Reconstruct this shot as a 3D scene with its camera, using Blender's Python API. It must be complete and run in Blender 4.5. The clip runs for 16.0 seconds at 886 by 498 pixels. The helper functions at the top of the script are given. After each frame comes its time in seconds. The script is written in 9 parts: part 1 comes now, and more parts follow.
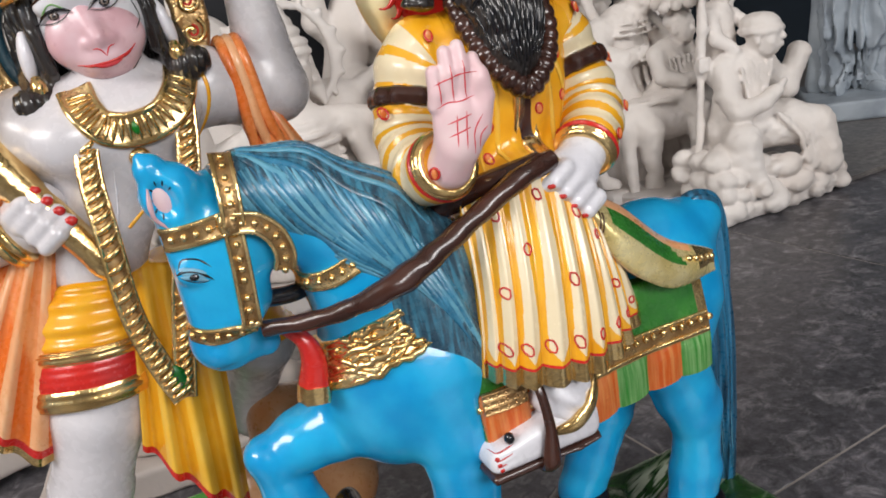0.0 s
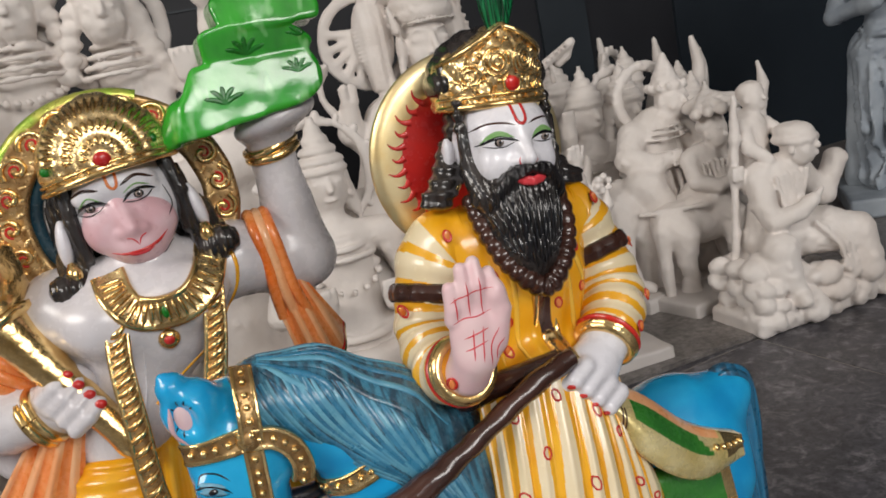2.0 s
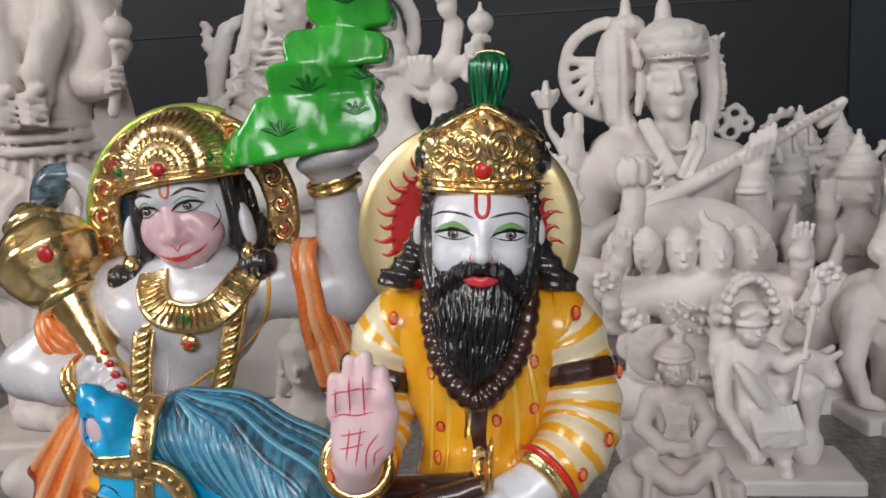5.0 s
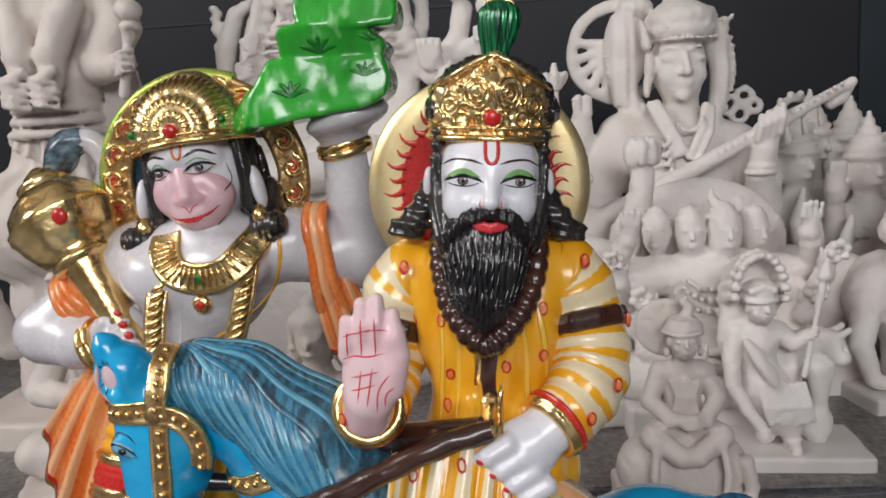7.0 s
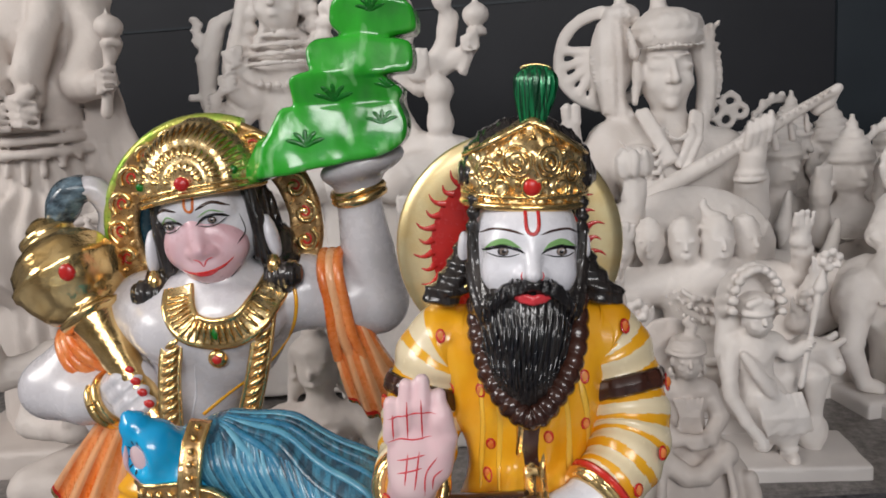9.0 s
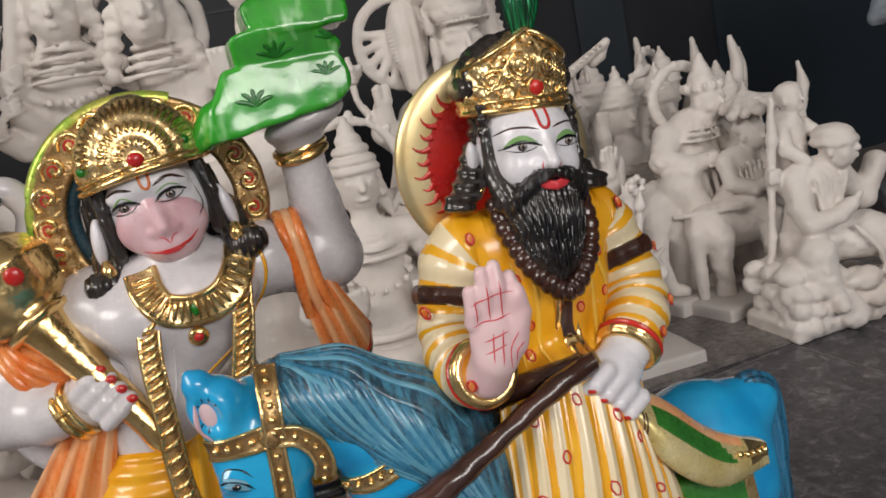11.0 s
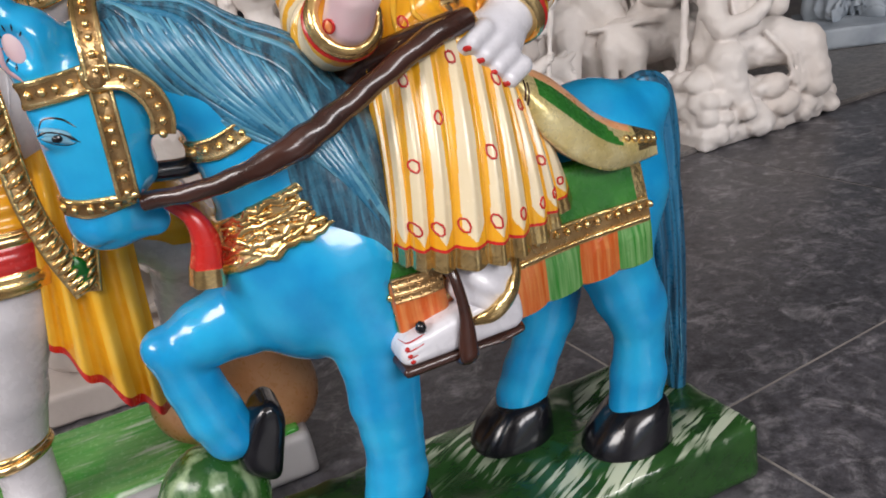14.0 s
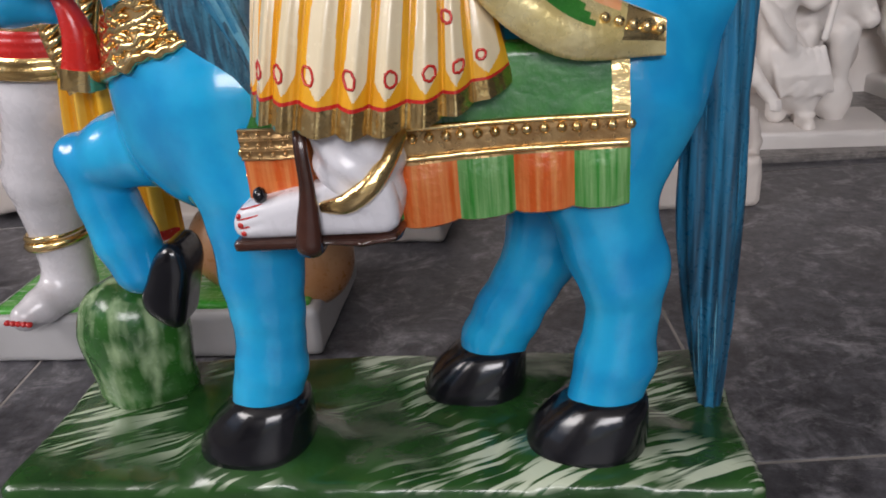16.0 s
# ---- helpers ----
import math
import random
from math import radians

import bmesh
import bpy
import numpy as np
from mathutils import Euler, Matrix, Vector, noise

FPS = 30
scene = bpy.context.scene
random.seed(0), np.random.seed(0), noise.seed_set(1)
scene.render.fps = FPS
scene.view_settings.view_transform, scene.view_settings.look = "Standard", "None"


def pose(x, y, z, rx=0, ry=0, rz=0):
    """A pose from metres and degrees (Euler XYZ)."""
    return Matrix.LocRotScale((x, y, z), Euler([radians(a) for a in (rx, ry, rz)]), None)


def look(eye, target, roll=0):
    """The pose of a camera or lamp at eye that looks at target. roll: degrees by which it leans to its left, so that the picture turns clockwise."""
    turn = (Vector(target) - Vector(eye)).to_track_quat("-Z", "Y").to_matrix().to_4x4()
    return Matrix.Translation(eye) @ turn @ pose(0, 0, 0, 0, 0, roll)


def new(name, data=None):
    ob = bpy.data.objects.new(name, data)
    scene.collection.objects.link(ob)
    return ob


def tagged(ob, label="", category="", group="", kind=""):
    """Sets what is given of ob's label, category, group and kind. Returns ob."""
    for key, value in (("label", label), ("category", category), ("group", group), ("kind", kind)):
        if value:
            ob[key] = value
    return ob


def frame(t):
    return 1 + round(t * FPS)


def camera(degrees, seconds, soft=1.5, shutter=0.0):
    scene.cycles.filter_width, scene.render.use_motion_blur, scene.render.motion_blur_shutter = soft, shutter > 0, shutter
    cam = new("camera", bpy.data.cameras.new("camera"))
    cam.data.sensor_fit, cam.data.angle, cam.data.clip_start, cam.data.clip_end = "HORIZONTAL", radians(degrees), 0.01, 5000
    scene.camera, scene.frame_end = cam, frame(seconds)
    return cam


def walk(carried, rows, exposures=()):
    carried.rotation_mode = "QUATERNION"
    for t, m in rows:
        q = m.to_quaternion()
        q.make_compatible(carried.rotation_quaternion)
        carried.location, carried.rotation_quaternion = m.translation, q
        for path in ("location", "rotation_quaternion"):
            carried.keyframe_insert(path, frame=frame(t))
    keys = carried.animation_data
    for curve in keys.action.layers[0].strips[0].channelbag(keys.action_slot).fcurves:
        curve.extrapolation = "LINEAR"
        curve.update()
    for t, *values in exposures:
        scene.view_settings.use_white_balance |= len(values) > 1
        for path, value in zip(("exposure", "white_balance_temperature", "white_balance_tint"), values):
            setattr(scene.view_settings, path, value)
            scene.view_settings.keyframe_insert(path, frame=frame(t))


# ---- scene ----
cam = camera(59.1, 16.0, 1.75)
PATH = [
    (0, (-0.207, -0.466, 0.495), (0.45, 1.32, -0.121), -10.9), 
    (0.5, (-0.22, -0.483, 0.525), (0.42, 1.328, -0.031), -11.1), 
    (1, (-0.214, -0.486, 0.527), (0.416, 1.338, 0.002), -11.3), 
    (1.5, (-0.186, -0.463, 0.563), (0.429, 1.375, 0.069), -11.6), 
    (2, (-0.173, -0.458, 0.572), (0.434, 1.396, 0.132), -11.7), 
    (2.5, (-0.161, -0.463, 0.572), (0.275, 1.447, 0.169), -11.0), 
    (3, (-0.082, -0.449, 0.587), (-0.003, 1.514, 0.214), -8.2), 
    (3.5, (-0.017, -0.436, 0.586), (-0.09, 1.515, 0.153), -5.3), 
    (4, (0.014, -0.435, 0.594), (-0.117, 1.514, 0.166), -3.9), 
    (4.5, (0.039, -0.438, 0.612), (-0.09, 1.524, 0.244), -3.3), 
    (5, (0.042, -0.447, 0.586), (-0.088, 1.521, 0.255), -3.3), 
    (5.2, (0.039, -0.453, 0.57), (-0.114, 1.513, 0.238), -3.5), 
    (7.5, (0.041, -0.456, 0.559), (-0.108, 1.51, 0.221), -3.5), 
    (8, (0.044, -0.445, 0.593), (-0.088, 1.523, 0.258), -3.3), 
    (8.5, (0.038, -0.436, 0.61), (-0.097, 1.526, 0.245), -3.5), 
    (10.8, (-0.164, -0.466, 0.574), (0.31, 1.433, 0.164), -11.3), 
    (11, (-0.166, -0.464, 0.574), (0.356, 1.419, 0.148), -11.6), 
    (11.5, (-0.166, -0.459, 0.577), (0.424, 1.395, 0.113), -12.1), 
    (12, (-0.186, -0.472, 0.555), (0.387, 1.371, 0.033), -12.1), 
    (12.5, (-0.203, -0.49, 0.525), (0.38, 1.346, -0.011), -11.7), 
    (13, (-0.208, -0.485, 0.525), (0.382, 1.339, -0.044), -11.5), 
    (13.5, (-0.196, -0.464, 0.495), (0.428, 1.324, -0.15), -11.0), 
    (14, (-0.156, -0.459, 0.431), (0.46, 1.296, -0.306), -10.9), 
    (14.5, (-0.123, -0.449, 0.37), (0.324, 1.328, -0.43), -11.2), 
    (15, (-0.073, -0.442, 0.345), (0.143, 1.362, -0.493), -8.9), 
    (15.5, (0.009, -0.428, 0.329), (-0.01, 1.396, -0.492), -6.3), 
    (16, (0.085, -0.409, 0.341), (-0.144, 1.414, -0.449), -5.0), 
]
walk(cam, [(t, look(eye, target, roll)) for t, eye, target, roll in PATH], [(0, 0.16, 6500, 10), (0.5, -0.06, 6500, 10), (1, -0.12, 6500, 10), (2.5, -0.2, 6800, 10), (3, -0.26, 6650, 10), (4.5, -0.13, 6350, 10), (8.5, -0.12, 6400, 10), (11, -0.24, 6800, 11), (12.5, -0.19, 6650, 11), (13.2, -0.05, 6600, 12), (14, 0.12, 6500, 13), (16, -0.06, 6400, 14)])

# ---------------------------------------------------------------- light and room light
world = bpy.data.worlds.new("daylight")
scene.world = world
world.use_nodes = True
wn, wl = world.node_tree.nodes, world.node_tree.links
sky = wn.new("ShaderNodeTexSky")
sky.sky_type, sky.sun_disc = "NISHITA", False
sky.sun_elevation, sky.sun_rotation = radians(48), radians(215)
wl.new(sky.outputs[0], wn["Background"].inputs[0])
wn["Background"].inputs[1].default_value = 0.07

sun = new("sun", bpy.data.lights.new("sun", "SUN"))
sun.data.energy, sun.data.angle, sun.data.color = 2.5, radians(0.5), (1, 0.95, 0.88)
sun.matrix_world = look((-3, -4, 5.5), (0, 0, 0))


def opening_light(eye, target, w, h, power, tint):
    """Sky light that enters by a large opening of the workshop."""
    lamp = new("opening_light", bpy.data.lights.new("opening_light", "AREA"))
    lamp.data.shape, lamp.data.size, lamp.data.size_y = "RECTANGLE", w, h
    lamp.data.energy, lamp.data.color = power, tint
    lamp.matrix_world = look(eye, target)
    return lamp


opening_light((-2.9, -1.0, 2.4), (0.3, 0.6, 0.4), 1.9, 1.0, 76, (1.0, 0.955, 0.905))
opening_light((0.5, -4.1, 2.4), (0.15, 0.5, 0.48), 2.8, 1.1, 122, (1.0, 0.972, 0.95))


# ---------------------------------------------------------------- materials
def nodes_of(name):
    m = bpy.data.materials.new(name)
    m.use_nodes = True
    nt = m.node_tree
    return m, nt.nodes, nt.links, nt.nodes["Principled BSDF"]


def paint(name, a, b=None, rough=0.3, metal=0.0, scale=25.0, bump=0.1, fine=220.0, coat=0.0, stretch=(1, 1, 1), detail=4.0, mixlo=0.35, mixhi=0.65, dist=0.004, roughvar=0.12, coat_rough=0.17):
    """Paint, leaf or stone: two tones mixed by coarse noise, fine grain in relief and gloss."""
    m, n, l, bsdf = nodes_of(name)
    b = b or tuple(min(1, c * 0.82) for c in a)
    tc = n.new("ShaderNodeTexCoord")
    mp = n.new("ShaderNodeMapping")
    mp.inputs["Scale"].default_value = stretch
    l.new(tc.outputs["Object"], mp.inputs[0])
    big = n.new("ShaderNodeTexNoise")
    big.inputs["Scale"].default_value, big.inputs["Detail"].default_value = scale, detail
    l.new(mp.outputs[0], big.inputs["Vector"])
    ramp = n.new("ShaderNodeValToRGB")
    ramp.color_ramp.elements[0].position, ramp.color_ramp.elements[1].position = mixlo, mixhi
    ramp.color_ramp.elements[0].color, ramp.color_ramp.elements[1].color = (*a, 1), (*b, 1)
    l.new(big.outputs[0], ramp.inputs[0])
    l.new(ramp.outputs[0], bsdf.inputs["Base Color"])
    small = n.new("ShaderNodeTexNoise")
    small.inputs["Scale"].default_value, small.inputs["Detail"].default_value = fine, 3
    l.new(tc.outputs["Object"], small.inputs["Vector"])
    rr = n.new("ShaderNodeMapRange")
    rr.inputs["To Min"].default_value, rr.inputs["To Max"].default_value = max(0.03, rough - roughvar), min(1, rough + roughvar)
    l.new(small.outputs[0], rr.inputs[0])
    l.new(rr.outputs[0], bsdf.inputs["Roughness"])
    bsdf.inputs["Metallic"].default_value = metal
    bsdf.inputs["Coat Weight"].default_value, bsdf.inputs["Coat Roughness"].default_value = coat, coat_rough
    bp = n.new("ShaderNodeBump")
    bp.inputs["Strength"].default_value, bp.inputs["Distance"].default_value = bump, dist
    l.new(small.outputs[0], bp.inputs["Height"])
    l.new(bp.outputs[0], bsdf.inputs["Normal"])
    return m


BLUE = paint("blue_enamel", (0.005, 0.305, 0.66), (0.016, 0.43, 0.78), 0.20, scale=26, bump=0.10, fine=75, coat=0.5, coat_rough=0.08)
MANE = paint("mane_paint", (0.028, 0.07, 0.11), (0.06, 0.24, 0.36), 0.28, scale=95, stretch=(3.0, 1.0, 0.28), bump=0.12, coat=0.4, mixlo=0.42, mixhi=0.66)
TAIL = paint("tail_paint", (0.014, 0.055, 0.10), (0.03, 0.22, 0.40), 0.3, scale=80, stretch=(3.0, 1.0, 0.12), bump=0.1, coat=0.3, mixlo=0.4, mixhi=0.66)
BLACK = paint("black_enamel", (0.004, 0.004, 0.006), (0.011, 0.011, 0.014), 0.2, scale=30, bump=0.12, fine=90, coat=0.4, coat_rough=0.09)
HAIR = paint("hair_paint", (0.013, 0.011, 0.011), (0.04, 0.033, 0.03), 0.22, scale=90, stretch=(2, 1, 0.3), bump=0.1, coat=0.4)
WHITE = paint("polished_marble", (0.67, 0.645, 0.67), (0.58, 0.555, 0.58), 0.27, scale=14, bump=0.05, fine=110, coat=0.25, coat_rough=0.12)
SKIN = paint("white_face_paint", (0.78, 0.77, 0.81), (0.72, 0.71, 0.76), 0.28, scale=20, bump=0.04, fine=130, coat=0.25, coat_rough=0.12)
PINK = paint("pink_face_paint", (0.66, 0.39, 0.43), (0.72, 0.50, 0.54), 0.3, scale=45, bump=0.04, fine=130, coat=0.22, coat_rough=0.14)
PALM = paint("pink_palm_paint", (0.80, 0.60, 0.61), (0.78, 0.52, 0.55), 0.35, scale=60, bump=0.03)
GOLD = paint("gold_leaf", (0.97, 0.75, 0.40), (0.82, 0.56, 0.25), 0.28, 0.92, scale=80, bump=0.22, fine=420, dist=0.0015)
HALOG = paint("pale_gold_leaf", (0.99, 0.84, 0.50), (0.90, 0.68, 0.32), 0.36, 0.85, scale=55, bump=0.22, fine=900, dist=0.0008)
GOLDB = paint("burnished_gold", (0.94, 0.70, 0.34), (0.76, 0.50, 0.19), 0.20, 0.95, scale=45, bump=0.22, fine=190, dist=0.003)
RED = paint("red_enamel", (0.60, 0.025, 0.018), (0.48, 0.02, 0.02), 0.25, scale=40, bump=0.05, coat=0.3)
LIP = paint("lip_paint", (0.72, 0.06, 0.075), (0.6, 0.04, 0.05), 0.25, scale=60)
YELLOW = paint("yellow_enamel", (0.80, 0.35, 0.008), (0.86, 0.45, 0.03), 0.22, scale=30, bump=0.05, coat=0.5)
AMBER = paint("light_amber_paint", (0.86, 0.52, 0.07), (0.85, 0.45, 0.03), 0.22, scale=30, coat=0.5)
CREAM = paint("cream_enamel", (0.80, 0.66, 0.42), (0.84, 0.72, 0.50), 0.24, scale=30, bump=0.05, coat=0.4)
ORANGE = paint("orange_enamel", (0.72, 0.15, 0.02), (0.78, 0.30, 0.10), 0.28, scale=40, stretch=(1.5, 1, 0.3), bump=0.06, coat=0.3)
PEACH = paint("peach_enamel", (0.76, 0.32, 0.13), (0.80, 0.46, 0.25), 0.3, scale=40, stretch=(2, 1, 0.25), bump=0.06, coat=0.3)
BROWN = paint("brown_enamel", (0.034, 0.013, 0.009), (0.062, 0.022, 0.014), 0.22, scale=40, bump=0.08, coat=0.5)
TAN = paint("tan_rock_paint", (0.45, 0.19, 0.07), (0.56, 0.30, 0.15), 0.3, scale=22, bump=0.1, coat=0.2)
GREEN = paint("green_enamel", (0.006, 0.19, 0.01), (0.055, 0.54, 0.045), 0.16, scale=24, stretch=(1, 1, 0.45), bump=0.06, coat=0.5, mixlo=0.3, mixhi=0.7)
GREENK = paint("leaf_green_stroke", (0.006, 0.12, 0.01), (0.01, 0.2, 0.02), 0.25, scale=60)
CLOTHG = paint("saddle_green", (0.02, 0.135, 0.022), (0.04, 0.21, 0.03), 0.27, scale=38, bump=0.08, coat=0.3)
TASG = paint("tassel_green", (0.02, 0.22, 0.02), (0.22, 0.42, 0.16), 0.35, scale=120, stretch=(3, 1, 0.12), bump=0.25)
TASO = paint("tassel_orange", (0.60, 0.10, 0.012), (0.68, 0.24, 0.07), 0.35, scale=120, stretch=(3, 1, 0.12), bump=0.25)
FEATH = paint("feather_green", (0.003, 0.055, 0.02), (0.012, 0.26, 0.09), 0.2, 0.4, scale=150, stretch=(4, 2, 0.1), coat=0.5, mixlo=0.45, mixhi=0.6)
EYEG = paint("eye_shadow_green", (0.17, 0.36, 0.11), (0.22, 0.42, 0.15), 0.35, scale=60)
TURF = paint("painted_turf", (0.013, 0.052, 0.011), (0.026, 0.088, 0.018), 0.22, scale=30, bump=0.1, coat=0.4)
TURFL = paint("bright_turf", (0.03, 0.30, 0.02), (0.16, 0.42, 0.10), 0.25, scale=60, stretch=(0.25, 2, 1), bump=0.08, coat=0.4)
TUFTB = paint("tail_tuft_paint", (0.02, 0.03, 0.04), (0.16, 0.24, 0.3), 0.25, scale=70, stretch=(1, 1, 2), coat=0.4)
RAW = paint("raw_marble", (0.79, 0.74, 0.705), (0.71, 0.655, 0.615), 0.62, scale=9, bump=0.25, fine=150, dist=0.003)
# pinkish and darkened: shade on the left statues is put into the colour
RAWP = paint("raw_pinkish_shaded_marble", (0.56, 0.495, 0.455), (0.64, 0.575, 0.53), 0.6, scale=7, bump=0.25, fine=150, dist=0.003)
RAWG = paint("grey_marble", (0.42, 0.47, 0.52), (0.27, 0.31, 0.36), 0.55, scale=12, bump=0.25, fine=150, dist=0.003)
# plinth marble darkened in its base colour for the room shade on it
SHADEW = paint("shaded_sawn_marble", (0.46, 0.45, 0.455), (0.40, 0.385, 0.385), 0.4, scale=12, bump=0.06)
CUTW = paint("sawn_marble", (0.67, 0.63, 0.605), (0.59, 0.55, 0.525), 0.5, scale=8, bump=0.06)


def streaks(mat, tone, scale, stretch, lo, hi, flat_only=False, slant=0.0, clump=0.0):
    """Dry brush strokes of a second tone over a paint."""
    n, l = mat.node_tree.nodes, mat.node_tree.links
    bsdf = n["Principled BSDF"]
    under = bsdf.inputs["Base Color"].links[0].from_socket
    tc, mp, tex, ramp, mix = (n.new(k) for k in ("ShaderNodeTexCoord", "ShaderNodeMapping", "ShaderNodeTexNoise", "ShaderNodeValToRGB", "ShaderNodeMix"))
    mix.data_type = "RGBA"
    mp.inputs["Scale"].default_value = stretch
    swing = n.new("ShaderNodeMapping")
    swing.inputs["Rotation"].default_value = (0, 0, radians(slant))
    l.new(tc.outputs["Object"], swing.inputs[0])
    l.new(swing.outputs[0], mp.inputs[0])
    l.new(mp.outputs[0], tex.inputs["Vector"])
    tex.inputs["Scale"].default_value, tex.inputs["Detail"].default_value = scale, 2.5
    ramp.color_ramp.elements[0].position, ramp.color_ramp.elements[1].position = lo, hi
    l.new(tex.outputs[0], ramp.inputs[0])
    geo, sep, lim, mul = (n.new(k) for k in ("ShaderNodeNewGeometry", "ShaderNodeSeparateXYZ", "ShaderNodeMapRange", "ShaderNodeMath"))
    mul.operation = "MULTIPLY"
    l.new(geo.outputs["Normal"], sep.inputs[0])
    l.new(sep.outputs[2], lim.inputs[0])
    lim.inputs["From Min"].default_value, lim.inputs["From Max"].default_value = (0.25, 0.7) if flat_only else (-3.0, -2.0)
    l.new(ramp.outputs[0], mul.inputs[0])
    l.new(lim.outputs[0], mul.inputs[1])
    if clump:
        patch, edge, both = n.new("ShaderNodeTexNoise"), n.new("ShaderNodeMapRange"), n.new("ShaderNodeMath")
        patch.inputs["Scale"].default_value, patch.inputs["Detail"].default_value = clump, 1.0
        edge.inputs["From Min"].default_value, edge.inputs["From Max"].default_value = 0.5, 0.6
        both.operation = "MULTIPLY"
        l.new(tc.outputs["Object"], patch.inputs["Vector"])
        l.new(patch.outputs[0], edge.inputs[0])
        l.new(lim.outputs[0], both.inputs[0])
        l.new(edge.outputs[0], both.inputs[1])
        l.new(both.outputs[0], mul.inputs[1])
    l.new(mul.outputs[0], mix.inputs["Factor"])
    l.new(under, mix.inputs["A"])
    mix.inputs["B"].default_value = (*tone, 1)
    l.new(mix.outputs["Result"], bsdf.inputs["Base Color"])


TURFB = paint("painted_turf_mound", (0.018, 0.075, 0.014), (0.03, 0.13, 0.02), 0.25, scale=30, bump=0.1, coat=0.3)
streaks(TURF, (0.50, 0.56, 0.42), 46, (0.5, 4.6, 1.0), 0.5, 0.57, True, slant=-24, clump=13)
streaks(TURFB, (0.32, 0.43, 0.24), 44, (2.0, 2.0, 0.6), 0.46, 0.70, slant=15)
streaks(RAW, (0.62, 0.54, 0.485), 7, (1, 1, 0.45), 0.55, 0.8)
streaks(GREEN, (0.35, 0.72, 0.33), 38, (1.6, 1.0, 0.8), 0.6, 0.76)
streaks(TURFL, (0.5, 0.62, 0.45), 30, (0.5, 3, 1), 0.6, 0.7)


def dark_marble(name, base, vein):
    m, n, l, bsdf = nodes_of(name)
    tc = n.new("ShaderNodeTexCoord")
    a, b = n.new("ShaderNodeTexNoise"), n.new("ShaderNodeTexNoise")
    a.inputs["Scale"].default_value, a.inputs["Detail"].default_value, a.inputs["Distortion"].default_value = 9.0, 12, 0.6
    a.inputs["Roughness"].default_value = 0.72
    b.inputs["Scale"].default_value, b.inputs["Detail"].default_value, b.inputs["Distortion"].default_value = 26.0, 10, 0.9
    b.inputs["Roughness"].default_value = 0.7
    info = n.new("ShaderNodeObjectInfo")
    add = n.new("ShaderNodeVectorMath")
    add.operation = "ADD"
    l.new(tc.outputs["Object"], add.inputs[0])
    l.new(info.outputs["Random"], add.inputs[1])
    for t in (a, b):
        l.new(add.outputs[0], t.inputs["Vector"])
    r1, r2 = n.new("ShaderNodeValToRGB"), n.new("ShaderNodeValToRGB")
    r1.color_ramp.elements[0].position, r1.color_ramp.elements[1].position = 0.36, 0.7
    r1.color_ramp.elements[0].color, r1.color_ramp.elements[1].color = (*base, 1), (*[c * 2.1 for c in base], 1)
    r2.color_ramp.elements[0].position, r2.color_ramp.elements[1].position = 0.50, 0.80
    l.new(a.outputs[0], r1.inputs[0])
    l.new(b.outputs[0], r2.inputs[0])
    mix = n.new("ShaderNodeMix")
    mix.data_type = "RGBA"
    l.new(r2.outputs[0], mix.inputs["Factor"])
    l.new(r1.outputs[0], mix.inputs["A"])
    mix.inputs["B"].default_value = (*vein, 1)
    c, r3, grain = n.new("ShaderNodeTexNoise"), n.new("ShaderNodeMapRange"), n.new("ShaderNodeMix")
    c.inputs["Scale"].default_value, c.inputs["Detail"].default_value, c.inputs["Roughness"].default_value = 70.0, 9, 0.75
    l.new(add.outputs[0], c.inputs["Vector"])
    l.new(c.outputs[0], r3.inputs[0])
    r3.inputs["From Min"].default_value, r3.inputs["From Max"].default_value = 0.35, 0.65
    r3.inputs["To Min"].default_value, r3.inputs["To Max"].default_value = 0.45, 1.55
    grain.data_type, grain.blend_type = "RGBA", "MULTIPLY"
    grain.inputs["Factor"].default_value = 1.0
    l.new(mix.outputs["Result"], grain.inputs["A"])
    l.new(r3.outputs[0], grain.inputs["B"])
    l.new(grain.outputs["Result"], bsdf.inputs["Base Color"])
    rr = n.new("ShaderNodeMapRange")
    rr.inputs["To Min"].default_value, rr.inputs["To Max"].default_value = 0.22, 0.5
    l.new(a.outputs[0], rr.inputs[0])
    l.new(rr.outputs[0], bsdf.inputs["Roughness"])
    bp = n.new("ShaderNodeBump")
    bp.inputs["Strength"].default_value, bp.inputs["Distance"].default_value = 0.12, 0.002
    l.new(b.outputs[0], bp.inputs["Height"])
    l.new(bp.outputs[0], bsdf.inputs["Normal"])
    return m


FLOORM = dark_marble("dark_floor_marble", (0.050, 0.048, 0.054), (0.33, 0.315, 0.33))
LEDGE = dark_marble("grey_ledge_stone", (0.11, 0.10, 0.095), (0.24, 0.22, 0.205))
JOINT = paint("joint_grout", (0.34, 0.31, 0.29), (0.24, 0.22, 0.20), 0.8)
PANELK = paint("black_wall_panel", (0.016, 0.0168, 0.021), (0.020, 0.021, 0.026), 0.5, scale=3)
PANELB = paint("blue_black_wall_panel", (0.016, 0.022, 0.030), (0.021, 0.028, 0.037), 0.45, scale=3)
PANELG = paint("slate_wall_strip", (0.026, 0.033, 0.041), (0.021, 0.027, 0.034), 0.45, scale=4)
for panel in (PANELK, PANELB, PANELG):
    panel.node_tree.nodes["Principled BSDF"].inputs["Specular IOR Level"].default_value = 0.25
WALLM = paint("grey_plaster", (0.42, 0.40, 0.38), (0.36, 0.34, 0.32), 0.8, scale=3, bump=0.2, fine=60)
